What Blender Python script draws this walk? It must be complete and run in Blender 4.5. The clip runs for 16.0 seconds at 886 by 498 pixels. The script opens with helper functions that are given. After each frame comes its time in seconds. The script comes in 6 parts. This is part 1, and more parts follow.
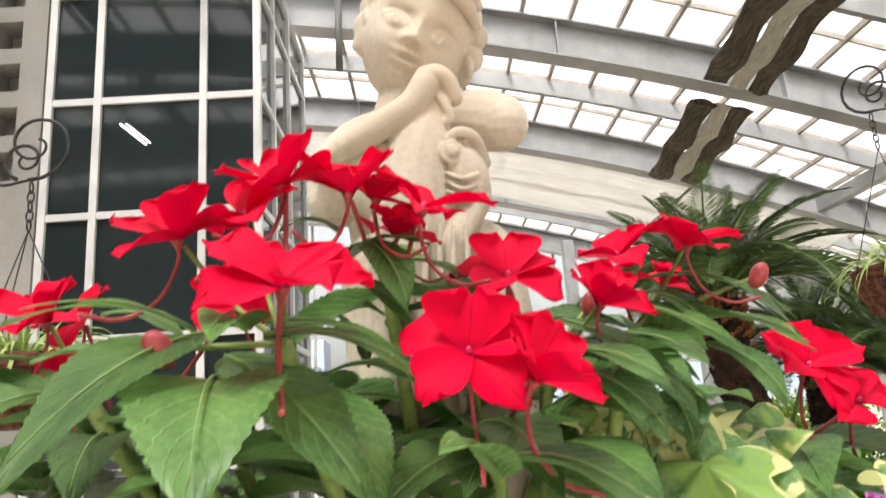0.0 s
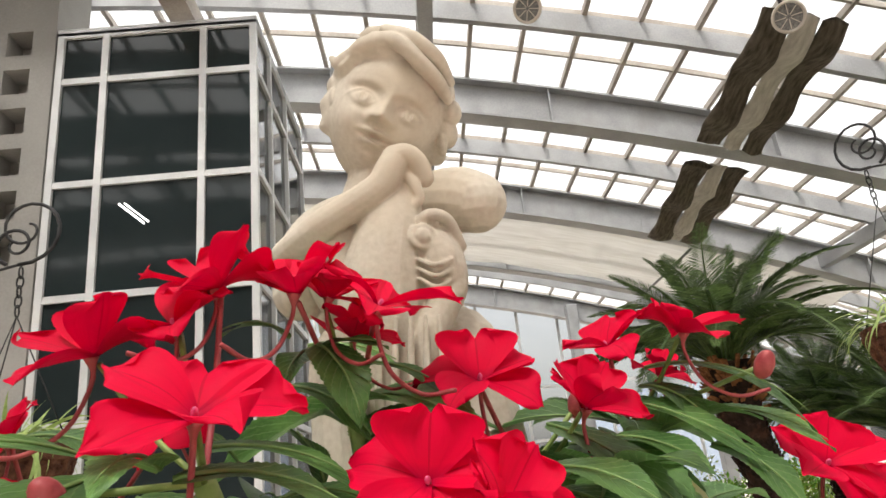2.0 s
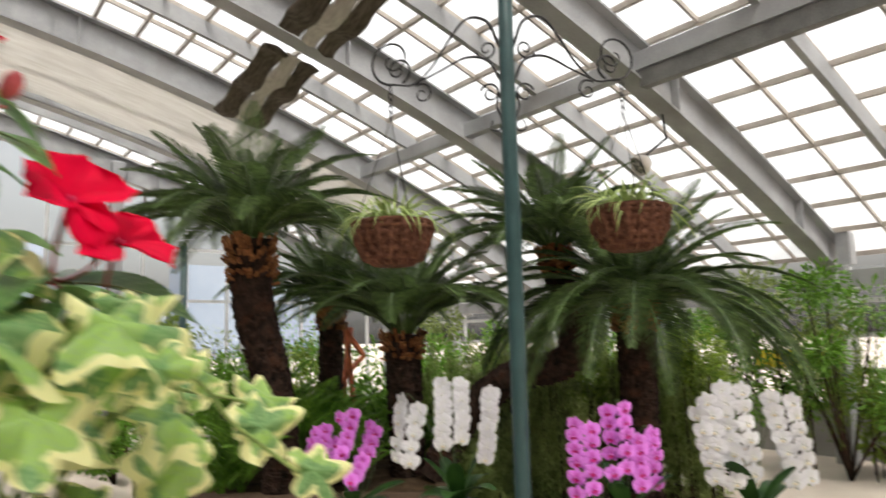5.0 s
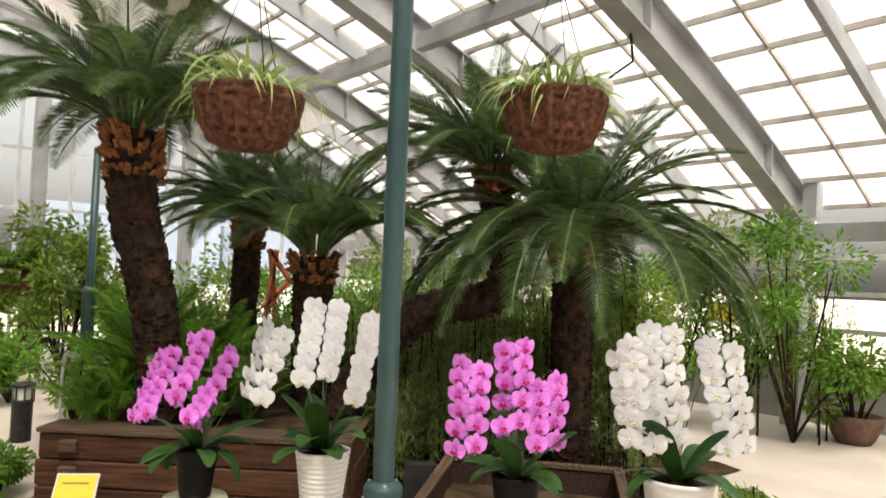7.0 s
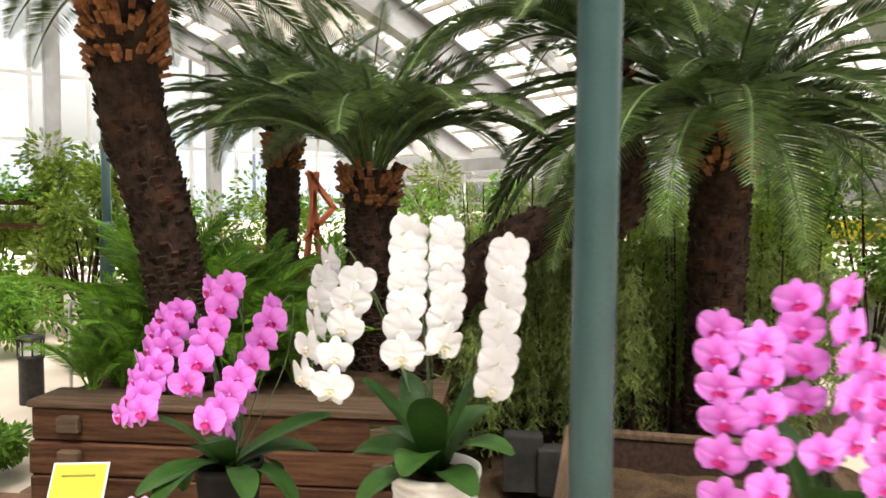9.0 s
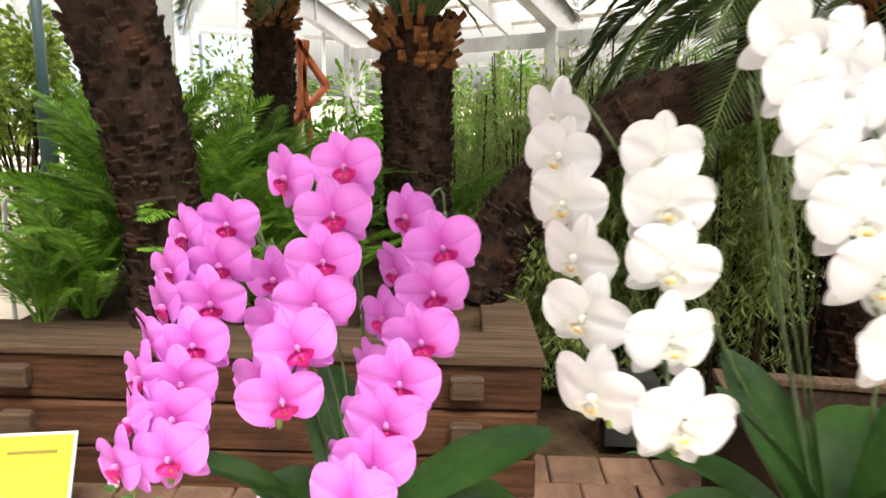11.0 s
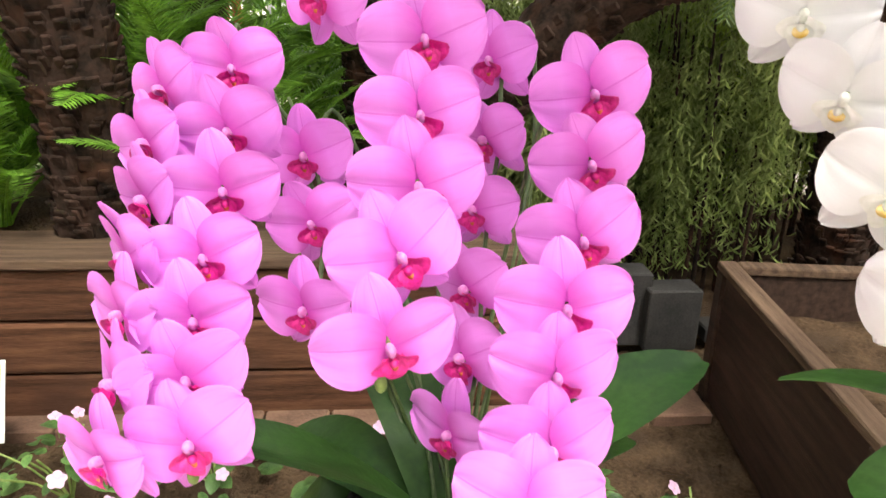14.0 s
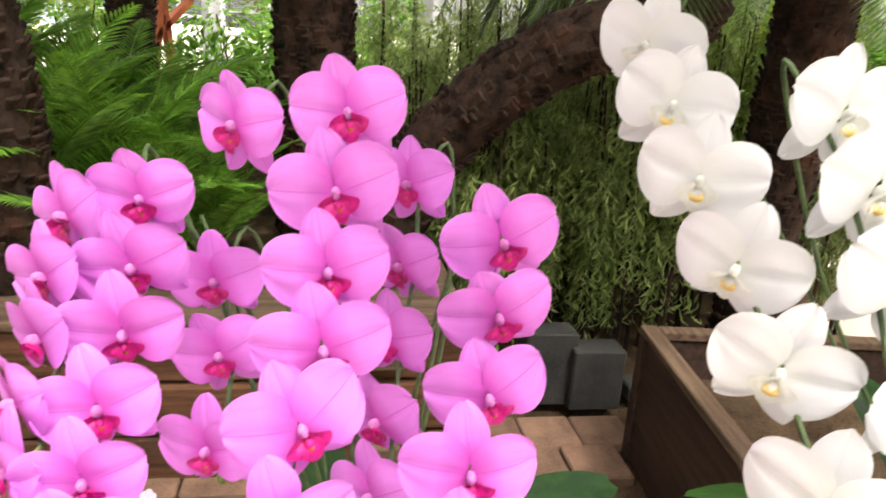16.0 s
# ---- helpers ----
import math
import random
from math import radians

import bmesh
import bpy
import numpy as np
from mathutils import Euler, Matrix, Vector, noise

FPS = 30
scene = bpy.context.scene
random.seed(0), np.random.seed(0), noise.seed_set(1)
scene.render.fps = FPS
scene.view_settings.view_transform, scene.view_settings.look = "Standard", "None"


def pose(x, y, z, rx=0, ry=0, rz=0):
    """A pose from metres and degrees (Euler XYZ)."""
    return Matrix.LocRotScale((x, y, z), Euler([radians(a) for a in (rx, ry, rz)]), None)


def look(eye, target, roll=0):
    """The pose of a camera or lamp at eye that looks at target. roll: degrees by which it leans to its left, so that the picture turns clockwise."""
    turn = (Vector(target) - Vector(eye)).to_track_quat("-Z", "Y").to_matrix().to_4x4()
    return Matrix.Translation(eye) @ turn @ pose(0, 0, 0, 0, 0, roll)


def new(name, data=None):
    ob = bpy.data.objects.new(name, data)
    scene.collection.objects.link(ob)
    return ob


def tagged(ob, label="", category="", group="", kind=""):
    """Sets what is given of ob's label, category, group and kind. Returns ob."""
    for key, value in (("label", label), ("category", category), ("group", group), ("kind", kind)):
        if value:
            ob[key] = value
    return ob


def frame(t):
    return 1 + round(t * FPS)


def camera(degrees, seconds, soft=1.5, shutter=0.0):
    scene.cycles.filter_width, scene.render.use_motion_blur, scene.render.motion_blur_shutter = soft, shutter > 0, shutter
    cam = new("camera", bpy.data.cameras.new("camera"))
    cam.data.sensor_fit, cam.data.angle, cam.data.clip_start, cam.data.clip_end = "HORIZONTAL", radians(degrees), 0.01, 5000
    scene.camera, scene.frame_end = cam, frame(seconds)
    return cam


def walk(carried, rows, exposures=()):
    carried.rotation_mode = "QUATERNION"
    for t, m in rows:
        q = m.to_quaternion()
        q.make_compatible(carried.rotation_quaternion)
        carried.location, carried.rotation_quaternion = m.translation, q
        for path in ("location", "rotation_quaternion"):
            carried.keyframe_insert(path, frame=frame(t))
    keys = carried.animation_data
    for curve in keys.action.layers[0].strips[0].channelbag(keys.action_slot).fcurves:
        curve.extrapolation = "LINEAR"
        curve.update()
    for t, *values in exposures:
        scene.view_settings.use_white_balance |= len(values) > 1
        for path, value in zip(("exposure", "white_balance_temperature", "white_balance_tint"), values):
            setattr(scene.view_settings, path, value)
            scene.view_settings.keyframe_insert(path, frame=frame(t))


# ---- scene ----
cam = camera(64.4, 16.0, shutter=0.5)
PATH = [
    (0, (0.050, 0.204, 1.764), (0.109, 1.856, 2.162), -4.1),
    (0.5, (0.065, 0.197, 1.781), (0.129, 1.833, 2.241), -4.8),
    (1, (0.067, 0.194, 1.783), (0.123, 1.815, 2.291), -5.1),
    (1.5, (0.073, 0.216, 1.788), (0.123, 1.827, 2.326), -5.6),
    (2, (0.074, 0.241, 1.789), (0.139, 1.846, 2.342), -6.0),
    (2.5, (0.076, 0.257, 1.788), (0.193, 1.864, 2.331), -6.3),
    (3, (0.077, 0.263, 1.788), (0.307, 1.871, 2.291), -6.1),
    (3.5, (0.085, 0.254, 1.782), (0.495, 1.844, 2.219), -5.4),
    (4, (0.117, 0.231, 1.750), (0.742, 1.770, 2.112), -4.3),
    (4.5, (0.154, 0.201, 1.717), (0.993, 1.651, 2.001), -2.9),
    (5, (0.238, 0.190, 1.688), (1.248, 1.540, 1.902), -1.4),
    (5.2, (0.286, 0.167, 1.677), (1.337, 1.489, 1.868), -0.8),
    (7.3, (1.075, 0.674, 1.568), (2.149, 1.992, 1.581), 3.0),
    (7.5, (1.127, 0.777, 1.555), (2.187, 2.105, 1.518), 2.7),
    (8, (1.253, 1.063, 1.540), (2.252, 2.437, 1.474), 0.9),
    (8.2, (1.312, 1.193, 1.538), (2.315, 2.564, 1.465), 0.9),
    (10.3, (1.574, 2.495, 1.414), (2.636, 3.802, 1.184), -0.7),
    (10.5, (1.598, 2.601, 1.403), (2.667, 3.890, 1.115), -0.5),
    (11, (1.665, 2.825, 1.371), (2.747, 4.091, 1.028), 1.1),
    (11.5, (1.709, 2.979, 1.336), (2.830, 4.175, 0.884), 1.5),
    (12, (1.730, 3.096, 1.309), (2.884, 4.215, 0.756), 1.0),
    (12.5, (1.726, 3.127, 1.288), (2.893, 4.239, 0.746), 1.2),
    (13, (1.717, 3.123, 1.266), (2.885, 4.236, 0.732), 1.4),
    (13.5, (1.719, 3.129, 1.260), (2.886, 4.234, 0.707), 1.5),
    (14, (1.724, 3.153, 1.272), (2.889, 4.250, 0.699), 1.3),
    (14.5, (1.725, 3.173, 1.293), (2.897, 4.261, 0.712), 1.3),
    (15, (1.731, 3.178, 1.314), (2.921, 4.251, 0.746), 1.7),
    (15.5, (1.741, 3.173, 1.333), (2.972, 4.218, 0.802), 2.7),
    (16, (1.754, 3.159, 1.352), (3.040, 4.159, 0.867), 4.0),
]
walk(cam, [(t, look(eye, target, roll)) for t, eye, target, roll in PATH],
     exposures=[(0, 0.98, 6650, 12), (0.6, 0.73, 6650, 12), (1, 0.58, 6650, 12), (3, 0.57, 6650, 12), (4, 0.66, 6650, 12), (5, 0.5, 6650, 12), (7.5, 1.03, 6950, 12), (8.2, 1.23, 6950, 12), (10.3, 1.45, 6900, 12), (12, 1.62, 6850, 12), (16, 1.71, 6800, 12)])

# ---- light ----
SUN_UP, SUN_TURN = 58.0, 200.0
world = bpy.data.worlds.new("overcast_sky")
scene.world = world
world.use_nodes = True
wn, wl = world.node_tree.nodes, world.node_tree.links
sky = wn.new("ShaderNodeTexSky")
sky.sky_type, sky.sun_disc = "NISHITA", False
sky.sun_elevation, sky.sun_rotation = radians(SUN_UP), radians(SUN_TURN)
sky.dust_density, sky.air_density = 6.0, 1.6
haze = wn.new("ShaderNodeHueSaturation")
haze.inputs["Saturation"].default_value = 0.22
wl.new(sky.outputs[0], haze.inputs["Color"])
wl.new(haze.outputs[0], wn["Background"].inputs[0])
wn["Background"].inputs[1].default_value = 0.15
sun_data = bpy.data.lights.new("sun", "SUN")
sun_data.energy, sun_data.angle, sun_data.color = 3.5, radians(14), (1.0, 0.96, 0.9)
sun = new("sun", sun_data)
sun.matrix_world = look((0, 0, 20), Vector((0, 0, 20)) - Vector((
    math.sin(radians(SUN_TURN)) * math.cos(radians(SUN_UP)),
    math.cos(radians(SUN_TURN)) * math.cos(radians(SUN_UP)), math.sin(radians(SUN_UP)))))


# ---- materials ----
def principled(name, color, rough=0.6, metal=0.0, spec=0.5):
    m = bpy.data.materials.new(name)
    m.use_nodes = True
    b = m.node_tree.nodes["Principled BSDF"]
    b.inputs["Base Color"].default_value = (*color, 1)
    b.inputs["Roughness"].default_value = rough
    b.inputs["Metallic"].default_value = metal
    b.inputs["Specular IOR Level"].default_value = spec
    return m, m.node_tree.nodes, m.node_tree.links, b


def surface(name, dark, light, rough=0.6, scale=8.0, grain=90.0, bump=0.2, metal=0.0, stretch=(1, 1, 1),
            spec=0.5, island=0.0, thin=0.0, stain=None, depth=0.01, sat=0.0):
    """Two scales of noise between two colours, a fine relief, and a random shade for each piece."""
    m, n, l, b = principled(name, light, rough, metal, spec)
    co = n.new("ShaderNodeTexCoord")
    mp = n.new("ShaderNodeMapping")
    mp.inputs["Scale"].default_value = stretch
    l.new(co.outputs["Object"], mp.inputs[0])
    big, small = n.new("ShaderNodeTexNoise"), n.new("ShaderNodeTexNoise")
    for node, s, d in ((big, scale, 5), (small, grain, 4)):
        node.inputs["Scale"].default_value, node.inputs["Detail"].default_value = s, d
        l.new(mp.outputs[0], node.inputs["Vector"])
    add = n.new("ShaderNodeMath")
    add.operation = "MULTIPLY_ADD"
    add.inputs[1].default_value = 0.45
    l.new(small.outputs[0], add.inputs[0])
    l.new(big.outputs[0], add.inputs[2])
    ramp = n.new("ShaderNodeValToRGB")
    ramp.color_ramp.elements[0].position, ramp.color_ramp.elements[1].position = 0.52, 0.92
    ramp.color_ramp.elements[0].color, ramp.color_ramp.elements[1].color = (*dark, 1), (*light, 1)
    l.new(add.outputs[0], ramp.inputs[0])
    out = ramp.outputs[0]
    if stain:
        sn = n.new("ShaderNodeTexNoise")
        sn.inputs["Scale"].default_value, sn.inputs["Detail"].default_value = scale * 0.6, 8
        l.new(co.outputs["Object"], sn.inputs["Vector"])
        sr = n.new("ShaderNodeValToRGB")
        sr.color_ramp.elements[0].position, sr.color_ramp.elements[1].position = 0.55, 0.72
        l.new(sn.outputs[0], sr.inputs[0])
        mix = n.new("ShaderNodeMix")
        mix.data_type = "RGBA"
        mix.inputs[7].default_value = (*stain, 1)
        l.new(sr.outputs[0], mix.inputs[0])
        l.new(out, mix.inputs[6])
        out = mix.outputs[2]
    if island:
        info, hs = n.new("ShaderNodeObjectInfo"), n.new("ShaderNodeHueSaturation")
        geo = n.new("ShaderNodeNewGeometry")
        both = n.new("ShaderNodeMath")
        both.operation = "ADD"
        l.new(info.outputs["Random"], both.inputs[0])
        l.new(geo.outputs["Random Per Island"], both.inputs[1])
        rng = n.new("ShaderNodeMapRange")
        rng.inputs[2].default_value = 2.0
        rng.inputs[3].default_value, rng.inputs[4].default_value = 1 - island, 1 + island
        l.new(both.outputs[0], rng.inputs[0])
        l.new(rng.outputs[0], hs.inputs["Value"])
        hs.inputs["Saturation"].default_value = 1.0 + sat
        l.new(out, hs.inputs["Color"])
        out = hs.outputs[0]
    l.new(out, b.inputs["Base Color"])
    if bump:
        bp = n.new("ShaderNodeBump")
        bp.inputs["Strength"].default_value, bp.inputs["Distance"].default_value = bump, depth
        l.new(add.outputs[0], bp.inputs["Height"])
        l.new(bp.outputs[0], b.inputs["Normal"])
    if thin:
        tr, mx = n.new("ShaderNodeBsdfTranslucent"), n.new("ShaderNodeMixShader")
        mx.inputs[0].default_value = thin
        l.new(out, tr.inputs["Color"])
        l.new(b.outputs[0], mx.inputs[1])
        l.new(tr.outputs[0], mx.inputs[2])
        l.new(mx.outputs[0], n["Material Output"].inputs["Surface"])
    return m


def petal(name, centre, rim, vein, thin=0.3, reach=1.0, rough=0.6, veins=6.0, crease=0.5):
    """A petal: its UV runs from the flower's eye (0) to the rim (1), with fine veins along it and a painted fold."""
    m, n, l, b = principled(name, rim, rough, spec=0.12)
    uv, sep = n.new("ShaderNodeUVMap"), n.new("ShaderNodeSeparateXYZ")
    l.new(uv.outputs[0], sep.inputs[0])
    ramp = n.new("ShaderNodeValToRGB")
    ramp.color_ramp.elements[0].position, ramp.color_ramp.elements[1].position = 0.02, 0.45 * reach
    ramp.color_ramp.elements[0].color, ramp.color_ramp.elements[1].color = (*centre, 1), (*rim, 1)
    l.new(sep.outputs[0], ramp.inputs[0])
    wave = n.new("ShaderNodeTexNoise")
    mp = n.new("ShaderNodeMapping")
    mp.inputs["Scale"].default_value = (1.2, veins, 1)
    l.new(uv.outputs[0], mp.inputs[0])
    l.new(mp.outputs[0], wave.inputs["Vector"])
    wave.inputs["Scale"].default_value, wave.inputs["Detail"].default_value = 1.0, 3
    vr = n.new("ShaderNodeMapRange")
    vr.inputs[1].default_value, vr.inputs[2].default_value = 0.5, 0.75
    vr.inputs[3].default_value, vr.inputs[4].default_value = 0.0, 0.35
    l.new(wave.outputs[0], vr.inputs[0])
    # The midline fold's shade is painted as a thin line in the vein colour.
    off, mag, fold, top = (n.new("ShaderNodeMath") for _ in range(4))
    off.operation, mag.operation, fold.operation, top.operation = "SUBTRACT", "ABSOLUTE", "LESS_THAN", "MULTIPLY_ADD"
    off.inputs[1].default_value, fold.inputs[1].default_value, top.inputs[1].default_value = 0.5, 0.012, crease
    l.new(sep.outputs[1], off.inputs[0])
    l.new(off.outputs[0], mag.inputs[0])
    l.new(mag.outputs[0], fold.inputs[0])
    l.new(fold.outputs[0], top.inputs[0])
    l.new(vr.outputs[0], top.inputs[2])
    mix = n.new("ShaderNodeMix")
    mix.data_type = "RGBA"
    mix.inputs[7].default_value = (*vein, 1)
    l.new(top.outputs[0], mix.inputs[0])
    l.new(ramp.outputs[0], mix.inputs[6])
    info, hs, rng = n.new("ShaderNodeObjectInfo"), n.new("ShaderNodeHueSaturation"), n.new("ShaderNodeMapRange")
    rng.inputs[3].default_value, rng.inputs[4].default_value = 0.93, 1.05
    l.new(info.outputs["Random"], rng.inputs[0])
    l.new(rng.outputs[0], hs.inputs["Value"])
    l.new(mix.outputs[2], hs.inputs["Color"])
    l.new(hs.outputs[0], b.inputs["Base Color"])
    bp = n.new("ShaderNodeBump")
    bp.inputs["Strength"].default_value, bp.inputs["Distance"].default_value = 0.25, 0.002
    l.new(wave.outputs[0], bp.inputs["Height"])
    l.new(bp.outputs[0], b.inputs["Normal"])
    tr, mx = n.new("ShaderNodeBsdfTranslucent"), n.new("ShaderNodeMixShader")
    mx.inputs[0].default_value = thin
    l.new(hs.outputs[0], tr.inputs["Color"])
    l.new(b.outputs[0], mx.inputs[1])
    l.new(tr.outputs[0], mx.inputs[2])
    l.new(mx.outputs[0], n["Material Output"].inputs["Surface"])
    return m


def veined(name, dark, light, vein):
    """A leaf with paired side veins (UV x along the leaf, UV y across), blotches and a soft gloss."""
    m, n, l, b = principled(name, light, 0.36, spec=0.32)
    uv, sep, co = n.new("ShaderNodeUVMap"), n.new("ShaderNodeSeparateXYZ"), n.new("ShaderNodeTexCoord")
    l.new(uv.outputs[0], sep.inputs[0])

    def calc(op, a, v):
        node = n.new("ShaderNodeMath")
        node.operation = op
        l.new(a, node.inputs[0])
        if isinstance(v, (int, float)):
            node.inputs[1].default_value = v
        else:
            l.new(v, node.inputs[1])
        return node.outputs[0]

    across = calc("ABSOLUTE", calc("SUBTRACT", sep.outputs[1], 0.5), 0.0)
    slant = calc("SUBTRACT", calc("MULTIPLY", sep.outputs[0], 62.0), calc("MULTIPLY", across, 34.0))
    wave = calc("SINE", slant, 0.0)
    line = n.new("ShaderNodeMapRange")
    line.inputs[1].default_value, line.inputs[2].default_value = 0.80, 1.0
    l.new(wave, line.inputs[0])
    big, small = n.new("ShaderNodeTexNoise"), n.new("ShaderNodeTexNoise")
    for node, sc in ((big, 32), (small, 300)):
        node.inputs["Scale"].default_value, node.inputs["Detail"].default_value = sc, 4
        l.new(co.outputs["Object"], node.inputs["Vector"])
    ramp = n.new("ShaderNodeValToRGB")
    ramp.color_ramp.elements[0].position, ramp.color_ramp.elements[1].position = 0.50, 0.95
    ramp.color_ramp.elements[0].color, ramp.color_ramp.elements[1].color = (*dark, 1), (*light, 1)
    l.new(calc("ADD", big.outputs[0], calc("MULTIPLY", small.outputs[0], 0.4)), ramp.inputs[0])
    mix = n.new("ShaderNodeMix")
    mix.data_type = "RGBA"
    mix.inputs[7].default_value = (*vein, 1)
    l.new(calc("MULTIPLY", line.outputs[0], 0.40), mix.inputs[0])
    l.new(ramp.outputs[0], mix.inputs[6])
    info, hs, rng = n.new("ShaderNodeObjectInfo"), n.new("ShaderNodeHueSaturation"), n.new("ShaderNodeMapRange")
    rng.inputs[3].default_value, rng.inputs[4].default_value = 0.6, 1.5
    l.new(info.outputs["Random"], rng.inputs[0])
    l.new(rng.outputs[0], hs.inputs["Value"])
    l.new(mix.outputs[2], hs.inputs["Color"])
    l.new(hs.outputs[0], b.inputs["Base Color"])
    bp = n.new("ShaderNodeBump")
    bp.inputs["Strength"].default_value, bp.inputs["Distance"].default_value = 0.6, 0.0016
    l.new(calc("ADD", calc("MULTIPLY", line.outputs[0], -0.6), big.outputs[0]), bp.inputs["Height"])
    l.new(bp.outputs[0], b.inputs["Normal"])
    tr, mx = n.new("ShaderNodeBsdfTranslucent"), n.new("ShaderNodeMixShader")
    mx.inputs[0].default_value = 0.36
    l.new(hs.outputs[0], tr.inputs["Color"])
    l.new(b.outputs[0], mx.inputs[1])
    l.new(tr.outputs[0], mx.inputs[2])
    l.new(mx.outputs[0], n["Material Output"].inputs["Surface"])
    return m


def glazing(name, tint, clear):
    """Roof or wall glass: a milky, scattering share and a clear share."""
    m = bpy.data.materials.new(name)
    m.use_nodes = True
    n, l = m.node_tree.nodes, m.node_tree.links
    n.remove(n["Principled BSDF"])
    tr, tl, gl = n.new("ShaderNodeBsdfTransparent"), n.new("ShaderNodeBsdfTranslucent"), n.new("ShaderNodeBsdfGlossy")
    tr.inputs[0].default_value = (*tint, 1)
    tl.inputs[0].default_value = (0.93, 0.95, 0.95, 1)
    gl.inputs["Roughness"].default_value = 0.08
    m1, m2 = n.new("ShaderNodeMixShader"), n.new("ShaderNodeMixShader")
    m1.inputs[0].default_value = clear
    l.new(tl.outputs[0], m1.inputs[1])
    l.new(tr.outputs[0], m1.inputs[2])
    m2.inputs[0].default_value = 0.05
    l.new(m1.outputs[0], m2.inputs[1])
    l.new(gl.outputs[0], m2.inputs[2])
    l.new(m2.outputs[0], n["Material Output"].inputs["Surface"])
    return m


STONE = surface("cast_stone", (0.48, 0.415, 0.33), (0.66, 0.60, 0.51), 0.85, 9, 220, 0.12, stain=(0.57, 0.49, 0.38), depth=0.004, spec=0.25)
RED = petal("red_petal", (0.50, 0.0, 0.04), (0.76, 0.0, 0.042), (0.52, 0.0, 0.02), 0.22, 0.5, 0.6, 9.0, 0.7)
MAGENTA_EYE = surface("flower_eye", (0.6, 0.02, 0.16), (0.85, 0.25, 0.4), 0.5, 200, 800, 0.1)
PINK = petal("orchid_pink", (0.68, 0.11, 0.58), (0.83, 0.275, 0.85), (0.62, 0.10, 0.58), 0.17)
WHITE = petal("orchid_white", (0.79, 0.79, 0.77), (0.80, 0.795, 0.82), (0.74, 0.74, 0.75), 0.20)
LIP_PINK = surface("orchid_lip_crimson", (0.48, 0.0, 0.14), (0.80, 0.03, 0.33), 0.45, 160, 500, 0.2)
LIP_YELLOW = surface("orchid_lip_yellow", (0.85, 0.70, 0.35), (0.86, 0.52, 0.05), 0.45, 90, 400, 0.1)
COLUMN_PINK = surface("orchid_column_pink", (0.70, 0.20, 0.58), (0.82, 0.40, 0.76), 0.5, 200, 500, 0.1, thin=0.25)
COLUMN_WHITE = surface("orchid_column_white", (0.80, 0.80, 0.74), (0.88, 0.88, 0.84), 0.5, 200, 500, 0.1, thin=0.35)
THROAT = surface("orchid_throat_orange", (0.5, 0.08, 0.03), (0.75, 0.30, 0.06), 0.45, 220, 600, 0.1)
LEAF = veined("impatiens_leaf", (0.045, 0.115, 0.030), (0.155, 0.30, 0.085), (0.25, 0.40, 0.15))
LEAF_RIB = surface("leaf_rib", (0.12, 0.2, 0.05), (0.2, 0.32, 0.1), 0.5, 30, 200, 0.1)
STEM_RED = surface("red_stem", (0.28, 0.03, 0.04), (0.45, 0.08, 0.08), 0.5, 60, 200, 0.2)
STEM_GREEN = surface("green_stem", (0.12, 0.2, 0.04), (0.27, 0.36, 0.10), 0.5, 60, 200, 0.2)
ORCHID_LEAF = surface("orchid_leaf", (0.012, 0.040, 0.009), (0.036, 0.092, 0.018), 0.33, 10, 120, 0.12, island=0.2, thin=0.08, spec=0.15)
CYCAD = surface("cycad_leaf", (0.036, 0.068, 0.02), (0.125, 0.195, 0.06), 0.34, 20, 90, 0.1, island=0.45, thin=0.15, spec=0.3)
FERN = surface("fern_leaf", (0.07, 0.18, 0.015), (0.21, 0.43, 0.045), 0.5, 20, 90, 0.1, island=0.4, thin=0.3, spec=0.3)
MOSS = surface("feathery_foliage", (0.13, 0.19, 0.045), (0.37, 0.45, 0.16), 0.7, 9, 60, 0.1, island=0.45, thin=0.5, spec=0.2)
BRIGHT = surface("bright_foliage", (0.10, 0.19, 0.015), (0.30, 0.42, 0.05), 0.6, 9, 60, 0.1, island=0.4, thin=0.42)
SPIDER = surface("spider_leaf", (0.16, 0.26, 0.05), (0.45, 0.55, 0.2), 0.45, 12, 80, 0.05, island=0.3, thin=0.25)
BARK = surface("cycad_bark", (0.010, 0.007, 0.005), (0.055, 0.032, 0.023), 0.9, 16, 70, 0.8, stain=(0.075, 0.034, 0.02), island=0.35, spec=0.15)
BARK_RED = surface("cycad_crown_bark", (0.12, 0.045, 0.018), (0.34, 0.15, 0.06), 0.9, 16, 60, 0.6, island=0.4, spec=0.2)
COIR = surface("coir", (0.055, 0.022, 0.014), (0.17, 0.075, 0.045), 0.95, 40, 220, 0.8, island=0.25, spec=0.15)
IRON = surface("black_iron", (0.010, 0.010, 0.011), (0.035, 0.034, 0.034), 0.5, 30, 200, 0.25, metal=0.3)
POLE_GREEN = surface("green_paint", (0.015, 0.045, 0.047), (0.028, 0.075, 0.075), 0.42, 5, 160, 0.12, stain=(0.03, 0.07, 0.068))
STEEL = surface("painted_steel", (0.26, 0.265, 0.27), (0.38, 0.385, 0.39), 0.5, 2.2, 60, 0.08, stain=(0.25, 0.247, 0.24))
STEEL_DARK = surface("weathered_purlin", (0.30, 0.26, 0.22), (0.46, 0.42, 0.37), 0.6, 4, 60, 0.1)
DARK_BEAM = surface("dark_beam", (0.10, 0.10, 0.095), (0.2, 0.2, 0.19), 0.6, 4, 60, 0.1)
ROOF_GLASS = glazing("roof_glass", (0.96, 0.98, 0.98), 0.55)
